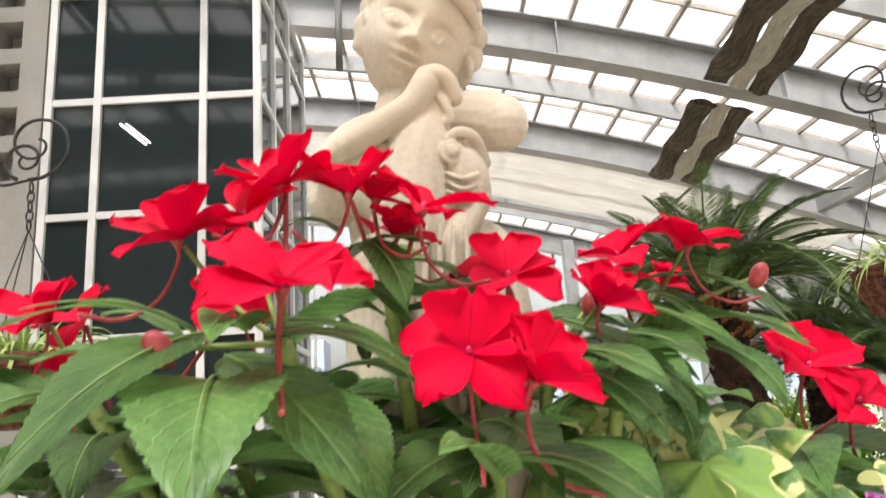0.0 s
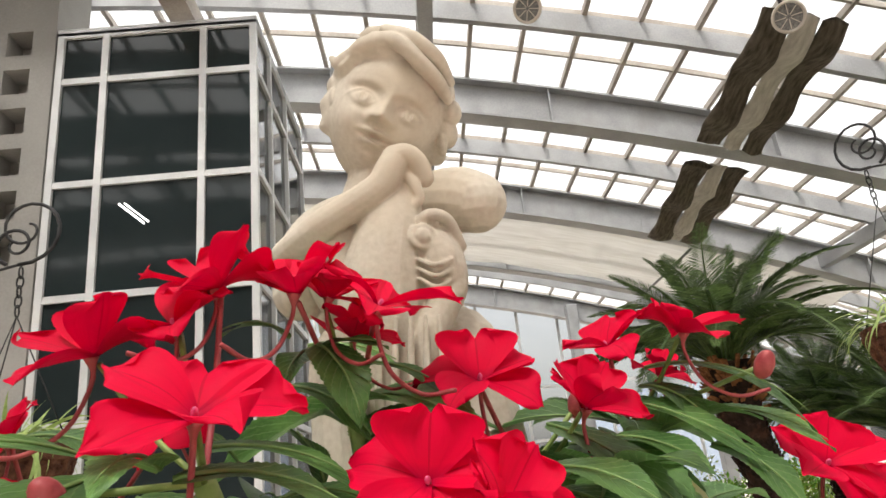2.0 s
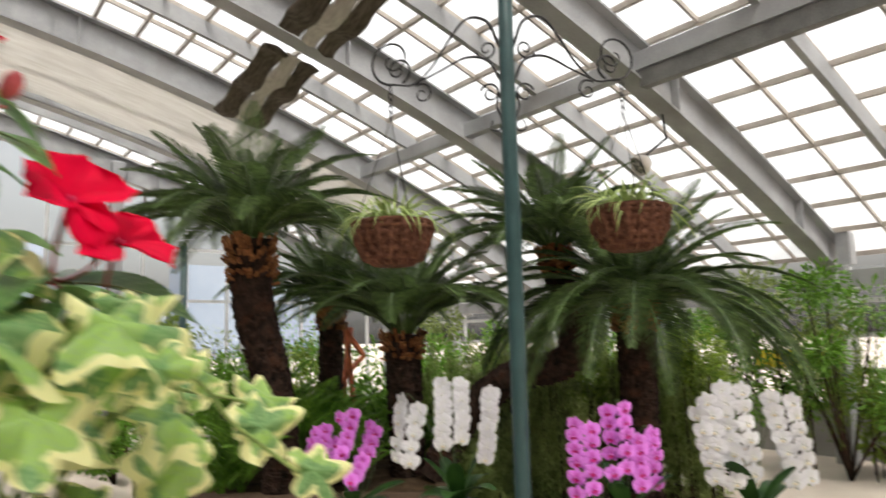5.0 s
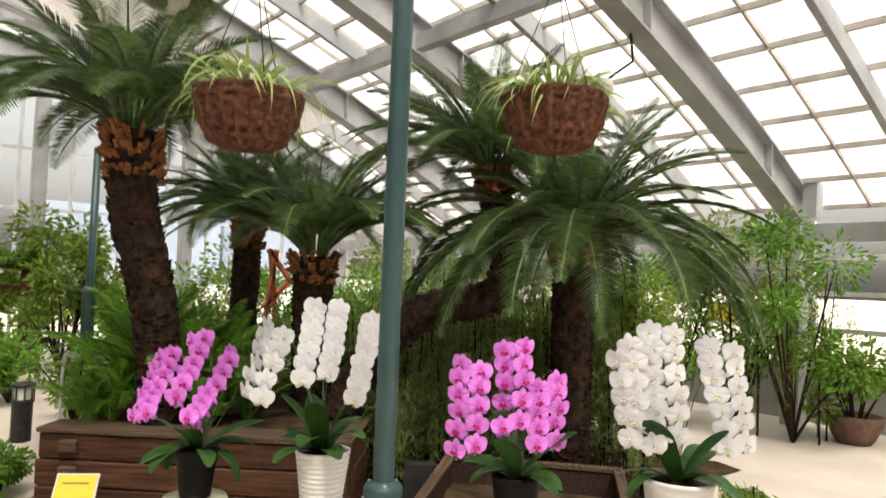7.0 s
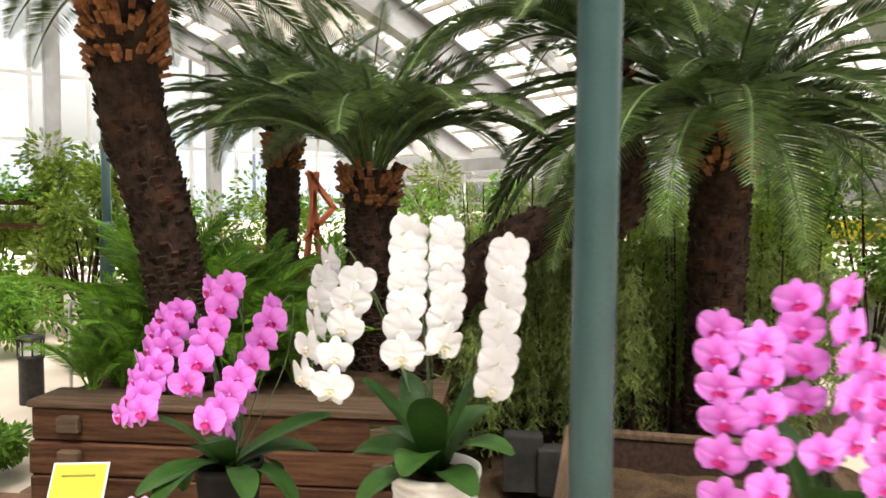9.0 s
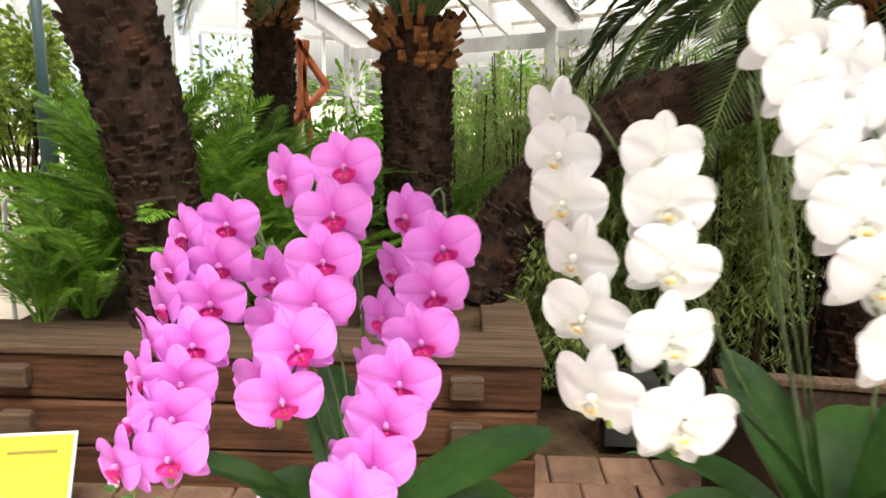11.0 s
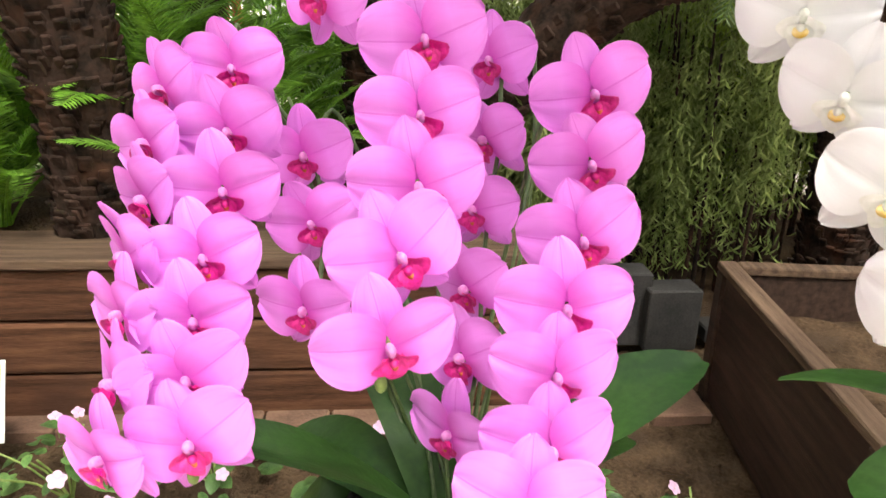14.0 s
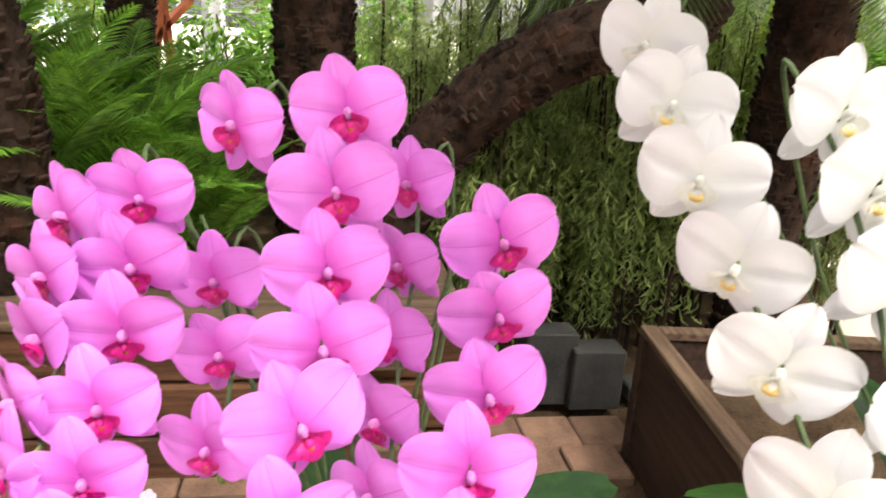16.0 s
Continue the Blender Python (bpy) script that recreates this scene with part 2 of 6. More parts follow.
WALL_GLASS = glazing("wall_glass", (0.94, 0.97, 0.98), 0.92)
FABRIC = surface("white_shade_cloth", (0.60, 0.57, 0.52), (0.72, 0.70, 0.66), 0.9, 2.0, 90, 0.2, thin=0.35, stretch=(1, 6, 1))
BURLAP = surface("brown_shade_net", (0.055, 0.045, 0.034), (0.16, 0.135, 0.105), 0.95, 6, 140, 0.5, stretch=(6, 1, 1), spec=0.1)
PALE_NET = surface("pale_shade_net", (0.40, 0.37, 0.32), (0.58, 0.55, 0.49), 0.95, 6, 140, 0.4, stretch=(6, 1, 1))
CONCRETE = surface("concrete_wall", (0.24, 0.23, 0.215), (0.32, 0.31, 0.29), 0.85, 1.6, 60, 0.15, stain=(0.27, 0.26, 0.245))
SMOKED = principled("smoked_glass", (0.016, 0.023, 0.024), 0.07, 0.0, 0.36)[0]
UNLIT_ROOM = surface("unlit_room", (0.03, 0.03, 0.03), (0.06, 0.06, 0.06), 0.8, 2, 20, 0.1)
ALU = surface("pale_aluminium", (0.55, 0.56, 0.56), (0.70, 0.71, 0.71), 0.4, 3, 80, 0.05, metal=0.2)
TIMBER = surface("dark_timber", (0.042, 0.017, 0.009), (0.135, 0.062, 0.032), 0.85, 5, 60, 0.6, stretch=(0.6, 9, 9), island=0.25, stain=(0.065, 0.03, 0.018), spec=0.2)
TIMBER_TOP = surface("worn_timber", (0.055, 0.033, 0.021), (0.15, 0.098, 0.062), 0.88, 5, 60, 0.6, stretch=(0.6, 9, 9), island=0.2, spec=0.25)
TIMBER_DARK = surface("dark_stained_board", (0.020, 0.011, 0.008), (0.062, 0.036, 0.025), 0.6, 5, 60, 0.35, stretch=(0.6, 9, 9), spec=0.25)
STEM_DARK = surface("dark_green_stem", (0.03, 0.06, 0.015), (0.09, 0.14, 0.04), 0.5, 60, 200, 0.2)
BRICK = surface("clay_paver", (0.10, 0.055, 0.035), (0.21, 0.12, 0.078), 0.9, 9, 120, 0.5, island=0.25)
SLATE = surface("dark_block", (0.018, 0.018, 0.017), (0.045, 0.043, 0.041), 0.8, 8, 120, 0.35, spec=0.25)
SOIL = surface("soil", (0.030, 0.018, 0.010), (0.115, 0.075, 0.044), 0.98, 7, 90, 1.0, depth=0.03, stain=(0.065, 0.044, 0.028), spec=0.1)
FLOOR = surface("path_concrete", (0.56, 0.48, 0.40), (0.70, 0.61, 0.52), 0.8, 1.3, 70, 0.12, stain=(0.55, 0.47, 0.39))
TERRACOTTA = surface("red_paver", (0.33, 0.12, 0.07), (0.47, 0.19, 0.12), 0.85, 6, 100, 0.3, island=0.2)
WHITE_POT = surface("white_glaze", (0.70, 0.69, 0.66), (0.80, 0.79, 0.77), 0.35, 6, 80, 0.04)
BLACK_POT = surface("black_plastic", (0.004, 0.004, 0.004), (0.009, 0.008, 0.008), 0.42, 6, 80, 0.05, spec=0.12)
CREAM = surface("cream_pedestal", (0.42, 0.42, 0.28), (0.55, 0.54, 0.37), 0.6, 10, 120, 0.15, stain=(0.40, 0.38, 0.25))
YELLOW = surface("yellow_card", (0.78, 0.60, 0.03), (0.84, 0.68, 0.05), 0.45, 3, 40, 0.02)
CARD_WHITE = surface("white_card", (0.70, 0.70, 0.67), (0.78, 0.78, 0.75), 0.5, 5, 40, 0.02)
INK = principled("grey_ink", (0.30, 0.24, 0.03), 0.6)[0]
RED_WOOD = surface("red_painted_wood", (0.35, 0.07, 0.02), (0.55, 0.14, 0.05), 0.6, 8, 60, 0.2)
PALE_FLOWER = surface("pale_pink_flower", (0.62, 0.35, 0.55), (0.78, 0.55, 0.72), 0.5, 60, 200, 0.1, thin=0.2)
LAMP_WHITE = surface("lamp_shell", (0.55, 0.5, 0.44), (0.68, 0.63, 0.56), 0.4, 6, 80, 0.05)
LAMP_DARK = surface("lamp_inside", (0.08, 0.08, 0.08), (0.25, 0.25, 0.25), 0.3, 60, 200, 0.1, metal=0.4)
TUBE = principled("strip_light", (1, 1, 1), 0.4)[0]
TUBE.node_tree.nodes["Principled BSDF"].inputs["Emission Color"].default_value = (1, 0.98, 0.95, 1)
TUBE.node_tree.nodes["Principled BSDF"].inputs["Emission Strength"].default_value = 3.0


def variegated():
    """Ivy: grey-green and mid-green blotches inside a broken cream rim (UV x runs from the middle to the rim)."""
    m, n, l, b = principled("variegated_leaf", (0.3, 0.4, 0.1), 0.42, spec=0.3)
    uv, sep, co = n.new("ShaderNodeUVMap"), n.new("ShaderNodeSeparateXYZ"), n.new("ShaderNodeTexCoord")
    l.new(uv.outputs[0], sep.inputs[0])
    info, shift = n.new("ShaderNodeObjectInfo"), n.new("ShaderNodeVectorMath")
    l.new(co.outputs["Object"], shift.inputs[0])
    l.new(info.outputs["Random"], shift.inputs[1])
    cell, rim, fine = (n.new("ShaderNodeTexNoise") for _ in range(3))
    for node, sc in ((cell, 24), (rim, 42), (fine, 300)):
        node.inputs["Scale"].default_value, node.inputs["Detail"].default_value = sc, 2
        l.new(shift.outputs[0], node.inputs["Vector"])

    def pick(src, lo, hi, a, bcol):
        rng, mix = n.new("ShaderNodeMapRange"), n.new("ShaderNodeMix")
        mix.data_type = "RGBA"
        rng.inputs[1].default_value, rng.inputs[2].default_value = lo, hi
        l.new(src, rng.inputs[0])
        l.new(rng.outputs[0], mix.inputs[0])
        for idx, c in ((6, a), (7, bcol)):
            if isinstance(c, tuple):
                mix.inputs[idx].default_value = (*c, 1)
            else:
                l.new(c, mix.inputs[idx])
        return mix.outputs[2]

    green = pick(cell.outputs[0], 0.46, 0.50, (0.13, 0.29, 0.10), (0.34, 0.55, 0.11))
    green = pick(fine.outputs[0], 0.35, 0.75, green, (0.30, 0.46, 0.19))
    mad = n.new("ShaderNodeMath")
    mad.operation = "MULTIPLY_ADD"
    mad.inputs[1].default_value = 1.5
    l.new(rim.outputs[0], mad.inputs[0])
    l.new(sep.outputs[0], mad.inputs[2])
    col = pick(mad.outputs[0], 1.50, 1.56, green, (0.84, 0.84, 0.42))
    l.new(col, b.inputs["Base Color"])
    bp = n.new("ShaderNodeBump")
    bp.inputs["Strength"].default_value, bp.inputs["Distance"].default_value = 0.3, 0.003
    l.new(cell.outputs[0], bp.inputs["Height"])
    l.new(bp.outputs[0], b.inputs["Normal"])
    tr, mx = n.new("ShaderNodeBsdfTranslucent"), n.new("ShaderNodeMixShader")
    mx.inputs[0].default_value = 0.38
    l.new(col, tr.inputs["Color"])
    l.new(b.outputs[0], mx.inputs[1])
    l.new(tr.outputs[0], mx.inputs[2])
    l.new(mx.outputs[0], n["Material Output"].inputs["Surface"])
    return m


VARIEGATED = variegated()


# ---- geometry helpers ----
class Geo:
    """Vertices, faces and UVs gathered for one mesh."""

    def __init__(self):
        self.v, self.f, self.uv = [], [], []

    def grid(self, rows, uvs=None, closed=False):
        base, w = len(self.v), len(rows[0])
        for i, r in enumerate(rows):
            for j, p in enumerate(r):
                self.v.append(tuple(p))
                self.uv.append(uvs[i][j] if uvs else (0.0, 0.0))
        for i in range(len(rows) - 1):
            for j in range(w if closed else w - 1):
                k = (j + 1) % w
                self.f.append((base + i * w + j, base + i * w + k, base + (i + 1) * w + k, base + (i + 1) * w + j))
        return base

    def cap(self, base, n, flip=False):
        self.f.append(tuple(base + (n - 1 - i if flip else i) for i in range(n)))

    def tube(self, path, radius, sides=8, ends=True):
        pts = [Vector(p) for p in path]
        rows, ref = [], None
        for i, p in enumerate(pts):
            d = (pts[min(i + 1, len(pts) - 1)] - pts[max(i - 1, 0)]).normalized()
            if ref is None:
                ref = Vector((0, 0, 1)) if abs(d.z) < 0.9 else Vector((1, 0, 0))
            a = (ref - d * ref.dot(d)).normalized()
            ref = a
            c = d.cross(a)
            r = radius[i] if isinstance(radius, (list, tuple)) else radius
            rows.append([p + (a * math.cos(t) + c * math.sin(t)) * r for t in
                         [2 * math.pi * k / sides for k in range(sides)]])
        base = self.grid(rows, closed=True)
        if ends:
            self.cap(base, sides, True)
            self.cap(base + (len(rows) - 1) * sides, sides)
        return self

    def lathe(self, profile, sides=28, at=(0, 0, 0), ends=False):
        rows = [[(at[0] + r * math.cos(t), at[1] + r * math.sin(t), at[2] + z) for t in
                 [2 * math.pi * k / sides for k in range(sides)]] for r, z in profile]
        base = self.grid(rows, closed=True)
        if ends:
            self.cap(base, sides, True)
            self.cap(base + (len(rows) - 1) * sides, sides)
        return self

    def box(self, a, b, m=None, soft=0.0):
        (x0, y0, z0), (x1, y1, z1) = a, b
        s = soft
        rings = [(s, z0), (0, z0 + s), (0, z1 - s), (s, z1)] if s else [(0, z0), (0, z1)]
        rows = []
        for i, z in rings:
            if s:
                c = s
                rows.append([(x0 + i + c, y0 + i, z), (x1 - i - c, y0 + i, z), (x1 - i, y0 + i + c, z), (x1 - i, y1 - i - c, z),
                             (x1 - i - c, y1 - i, z), (x0 + i + c, y1 - i, z), (x0 + i, y1 - i - c, z), (x0 + i, y0 + i + c, z)])
            else:
                rows.append([(x0, y0, z), (x1, y0, z), (x1, y1, z), (x0, y1, z)])
        if m:
            rows = [[m @ Vector(p) for p in r] for r in rows]
        n = len(rows[0])
        base = self.grid(rows, closed=True)
        self.cap(base, n, True)
        self.cap(base + (len(rows) - 1) * n, n)
        return self

    def ball(self, c, r, m=None, seg=14, rings=9):
        r = (r, r, r) if isinstance(r, (int, float)) else r
        rows = []
        for i in range(rings + 1):
            a = math.pi * (i + 0.02 if i == 0 else i - 0.02 if i == rings else i) / rings
            rows.append([Vector((r[0] * math.sin(a) * math.cos(t), r[1] * math.sin(a) * math.sin(t), -r[2] * math.cos(a)))
                         for t in [2 * math.pi * k / seg for k in range(seg)]])
        rows = [[(m @ p if m else p) + Vector(c) for p in r2] for r2 in rows]
        base = self.grid(rows, closed=True)
        self.cap(base, seg, True)
        self.cap(base + rings * seg, seg)
        return self

    def mesh(self, name, smooth=True):
        me = bpy.data.meshes.new(name)
        me.from_pydata([tuple(p) for p in self.v], [], self.f)
        if any(u != (0.0, 0.0) for u in self.uv):
            layer = me.uv_layers.new(name="UVMap")
            idx = np.empty(len(me.loops), dtype=np.int32)
            me.loops.foreach_get("vertex_index", idx)
            layer.data.foreach_set("uv", np.array(self.uv, dtype=np.float32)[idx].ravel())
        me.polygons.foreach_set("use_smooth", [smooth] * len(me.polygons))
        me.update()
        return me


def part(name, geo, material, parent=None, label="", m=None, smooth=True):
    """One mesh object, from a Geo or from a mesh that is shared, under a thing or a part."""
    me = geo.mesh(name, smooth) if isinstance(geo, Geo) else geo
    if not me.materials:
        me.materials.append(material)
    ob = new(name, me)
    if parent:
        ob.parent = parent
    if m is not None:
        ob.matrix_basis = m
    if label:
        ob["label"] = label
    return ob


def thing(name, label, category, at=(0, 0, 0), group="", kind="", m=None):
    ob = new(name)
    ob.empty_display_size = 0.1
    ob.matrix_basis = m if m is not None else pose(*at)
    return tagged(ob, label, category, group, kind)


def structure(name, geo, material, label, category, smooth=False):
    return tagged(part(name, geo, material, smooth=smooth), label, category, kind="structure")


def curve(pts, n=16):
    """A smooth line through a few points."""
    p = [Vector(q) for q in pts]
    p = [p[0] * 2 - p[1]] + p + [p[-1] * 2 - p[-2]]
    out = []
    for i in range(1, len(p) - 2):
        for k in range(n):
            t = k / n
            out.append(0.5 * (2 * p[i] + (p[i + 1] - p[i - 1]) * t + (2 * p[i - 1] - 5 * p[i] + 4 * p[i + 1] - p[i + 2]) * t * t
                              + (3 * p[i] - p[i - 1] - 3 * p[i + 1] + p[i + 2]) * t ** 3))
    return out + [p[-2]]


def blade(geo, length, width, droop, outline, fold=0.1, steps=8, m=None, cols=3, wave=0.0, lift=0.0):
    """A leaf or petal along +x that bends down; UV x is the way along, UV y across."""
    rows, uvs = [], []
    x = z = 0.0
    for i in range(steps + 1):
        t = i / steps
        a = lift - droop * t
        if i:
            x += math.cos(a) * length / steps
            z += math.sin(a) * length / steps
        w = width * 0.5 * outline(t)
        row, uv = [], []
        for j in range(cols):
            s = 2 * j / (cols - 1) - 1
            p = Vector((x, s * w, z + abs(s) * w * fold + wave * math.sin(t * 9 + s * 2) * abs(s)))
            row.append(m @ p if m else p)
            uv.append((0.001 + t, 0.5 + 0.5 * s))
        rows.append(row)
        uvs.append(uv)
    geo.grid(rows, uvs)
    return geo


def facing(at, towards, roll=0.0):
    """The pose of a flower at a place: its local z looks along the given way, its local y is up."""
    return Matrix.Translation(at) @ Vector(towards).to_track_quat("Z", "Y").to_matrix().to_4x4() @ pose(0, 0, 0, 0, 0, roll)


# ---- the glasshouse ----
def roof_z(x):
    return 5.824 - 0.175 * x - 0.018 * x * x


BAY = 2.69
ARCHES = [4.47 + BAY * k for k in range(-3, 5)]
ROOF_X = (-7.5, 10.2)


def sweep(y, drop, rise, half, x0=ROOF_X[0], x1=ROOF_X[1], n=28, geo=None):
    """A curved bar across the hall, from drop to rise above the arch line."""
    geo = geo or Geo()
    rows = []
    for i in range(n + 1):
        x = x0 + (x1 - x0) * i / n
        z = roof_z(x)
        rows.append([(x, y - half, z + drop), (x, y + half, z + drop), (x, y + half, z + rise), (x, y - half, z + rise)])
    base = geo.grid(rows, closed=True)
    geo.cap(base, 4, True)
    geo.cap(base + n * 4, 4)
    return geo


for y in ARCHES:
    beam = thing("roof_beam", "pale grey painted steel arch of the glasshouse roof", "beam", (0, y, 0), "roof arches", "structure")
    for nm, lo, hi, half in (("web", 0.024, 0.436, 0.012), ("lower_flange", 0.0, 0.024, 0.12), ("upper_flange", 0.436, 0.46, 0.12)):
        part(nm, sweep(0, lo, hi, half), STEEL, beam, smooth=False)
    for k in range(7):
        x = -5.5 + 2.4 * k
        z = roof_z(x)
        part("stiffener", Geo().box((x - 0.008, -0.10, z + 0.024), (x + 0.008, 0.10, z + 0.436)), STEEL, beam, smooth=False)
    part("bolt_plate", Geo().box((3.4, -0.02, roof_z(3.5) + 0.09), (3.62, 0.02, roof_z(3.5) + 0.27)), STEEL, beam, smooth=False)
for y in ARCHES[:-1]:
    structure("roof_rafter", sweep(y + BAY / 2, 0.26, 0.46, 0.035), STEEL, "thin pale steel rafter under the roof glass", "rafter")
bars, glass = Geo(), Geo()
XS = np.arange(ROOF_X[0], ROOF_X[1] + 0.01, 0.52)
for x in XS:
    z = roof_z(x) + 0.46
    bars.box((x - 0.022, ARCHES[0], z), (x + 0.022, ARCHES[-1], z + 0.06))
for k in range(int((ARCHES[-1] - ARCHES[0]) / (BAY / 4)) + 1):
    sweep(ARCHES[0] + k * BAY / 4, 0.47, 0.53, 0.014, geo=bars)
structure("roof_glazing_bars", bars, STEEL_DARK, "weathered glazing bars in a grid under the glass", "ceiling")
rows = [[(x, ARCHES[0], roof_z(x) + 0.525), (x, ARCHES[-1], roof_z(x) + 0.525)] for x in np.linspace(*ROOF_X, 40)]
glass.grid(rows)
roof_glass = structure("ceiling", glass, ROOF_GLASS, "milky glass panes of the curved glasshouse roof", "ceiling")
for x in (-3.4, 0.35, 5.9):
    z = roof_z(x)
    structure("roof_purlin", Geo().box((x - 0.07, ARCHES[0], z + 0.12), (x + 0.07, ARCHES[-1], z + 0.30)), STEEL, "pale steel purlin running along the hall", "beam")
structure("tie_beam", Geo().box((5.85, ARCHES[2], roof_z(5.9) - 0.06), (5.96, ARCHES[3] - 0.1, roof_z(5.9) + 0.11)), DARK_BEAM,
          "dark steel beam between two roof arches", "beam")
for y in ARCHES:
    col = Geo().box((9.62, y - 0.11, 0), (9.86, y + 0.11, 2.5), soft=0.01)
    structure("column", col, STEEL, "grey steel column under a roof arch", "column")
structure("roof_post", Geo().box((9.66, 4.2, 2.5), (9.84, 4.36, 6.2)), STEEL, "grey steel post above the eaves", "post")
structure("eaves_beam", Geo().box((9.66, ARCHES[0], 2.2), (9.82, ARCHES[-1], 2.42)), STEEL, "grey steel beam along the eaves", "beam")

# white cloth under the roof of the far bay
cl = Geo()
rows = []
for i in range(24):
    x = -6 + 12.5 * i / 23
    rows.append([(x, ARCHES[5] + 0.1 + (BAY - 0.2) * j / 16, roof_z(x) + 0.10 - 0.05 * math.sin(math.pi * j / 16) + 0.02 * math.sin(i * 2.1 + j)) for j in range(17)])
cl.grid(rows)
shade_cloth = tagged(part("shade_cloth", cl, FABRIC), "white shade cloth drawn under the far roof bay", "cloth")
rod = Geo().tube([(4.15, ARCHES[5] + 0.1, roof_z(4.15) + 0.05), (4.15, ARCHES[6] - 0.1, roof_z(4.15) + 0.05)], 0.02)
part("curtain_rod", rod, DARK_BEAM, shade_cloth)


def shade_net(y0, y1, x, seed):
    """Bunched brown netting with a pale strip, hung along the hall between two arches."""
    rnd = random.Random(seed)
    top = thing("shade_net", "brown and pale shade netting bunched up under the roof", "shade net", (0, 0, 0), "bunched shade nets")
    z = roof_z(x) - 0.02
    for nm, a, b, mat in (("brown_net", -0.33, -0.06, BURLAP), ("pale_net", -0.07, 0.13, PALE_NET), ("brown_net", 0.12, 0.34, BURLAP)):
        g, rows2 = Geo(), []
        ph = rnd.random() * 6
        for i in range(31):
            y = y0 + (y1 - y0) * i / 30
            sag = 0.014 * math.sin(i * 0.30 + ph) + 0.006 * math.sin(i * 1.3 + ph)
            mid, half = (a + b) / 2 + sag * 0.7, (b - a) / 2 + 0.016 * math.sin(i * 0.45 + ph)
            ring = []
            for k in range(16):
                t = 2 * math.pi * k / 16
                w = 1 + 0.04 * math.sin(5 * t + i * 0.3)
                px = x + 0.095 * (y - 4.5) + mid + half * math.cos(t) * w
                ring.append((px, y + 0.02 * math.sin(3 * t) * (i in (0, 30)), roof_z(px) - 0.02 - (0.05 + 0.05 * math.cos(i * 0.42 + ph)) * (0.6 - 0.6 * math.sin(t)) * w + sag * 0.3))
            rows2.append(ring)
        base = g.grid(rows2, closed=True)
        g.cap(base, 16, True)
        g.cap(base + 30 * 16, 16)
        part(nm, g, mat, top)
    return top


shade_net(ARCHES[4] + 0.24, ARCHES[5] - 0.12, 3.25, 3)
shade_net(ARCHES[3] + 0.35, ARCHES[4] - 0.2, 3.25, 5)


def spot(at, aim, label, arm=None):
    """A round lamp with a shell and a finned face, on a bracket."""
    lamp = thing("roof_lamp", label, "lamp", m=facing(at, aim) @ Matrix.Diagonal((0.76, 0.76, 0.76, 1)))
    part("shell", Geo().lathe([(0.02, -0.2), (0.09, -0.17), (0.14, -0.08), (0.15, 0.0), (0.135, 0.01), (0.12, -0.02)], 24), LAMP_WHITE, lamp)
    part("face", Geo().lathe([(0.002, -0.03), (0.12, -0.02)], 24), LAMP_DARK, lamp)
    for k in range(8):
        part("fin", Geo().box((0.02, -0.004, -0.022), (0.115, 0.004, -0.006)), LAMP_WHITE, lamp, m=pose(0, 0, 0, 0, 0, 45 * k), smooth=False)
    if arm:
        inv = lamp.matrix_basis.inverted()
        part("bracket", Geo().tube([inv @ Vector(p) for p in arm], 0.018, 6), IRON, lamp)
    return lamp


spot((2.79, 4.3, 4.65), (-0.55, -1, -0.75), "round grey roof lamp with a finned face", [(2.79, 4.34, 4.75), (2.79, 4.4, roof_z(2.79) + 0.02)])
spot((1.10, 4.75, 5.23), (0.1, -1, -0.9), "round dark roof lamp under the glass", [(1.10, 4.78, 5.33), (1.10, 4.6, roof_z(1.10) + 0.02)])
spot((6.2, 4.72, 3.42), (-0.8, 0.3, -0.5), "pale spotlight on a bracket under the near arch", [(6.25, 4.72, 3.5), (6.55, 4.6, 3.75), (6.35, 4.5, 4.06)])
for x, y0, z0 in ((0.35, 6.7, 5.25), (-0.62, 6.6, 5.2)):
    hang = Geo().tube([(x, y0 + 0.1, roof_z(x) + 0.3), (x, y0, z0)], 0.035, 6)
    tagged(part("hanging_rod", hang, DARK_BEAM), "brown steel rod hanging from the roof", "rod")

# floor and outer walls
structure("floor", Geo().box((-40, -30, -0.12), (40, 60, 0.0)), FLOOR, "beige concrete path floor with faint stains", "floor")
WX0, WX1, WY0, WY1 = -7.6, 10.1, ARCHES[0] - 0.2, ARCHES[-1] + 0.2
# Unseen: added to close the south end and hold back light above 2.2 m.
structure("wall_south", Geo().box((WX0, WY0 - 0.1, 2.2), (WX1, WY0 + 0.1, 6.4)), CONCRETE, "unseen concrete wall added to limit light from the south", "wall")
structure("wall_west", Geo().box((WX0 - 0.2, WY0, 0), (WX0, WY1, 6.4)), CONCRETE, "grey concrete side wall of the hall", "wall")
structure("wall_east", Geo().box((WX1, WY0, 0), (WX1 + 0.15, WY1, 0.7)), CONCRETE, "low concrete wall under the side glass", "wall")


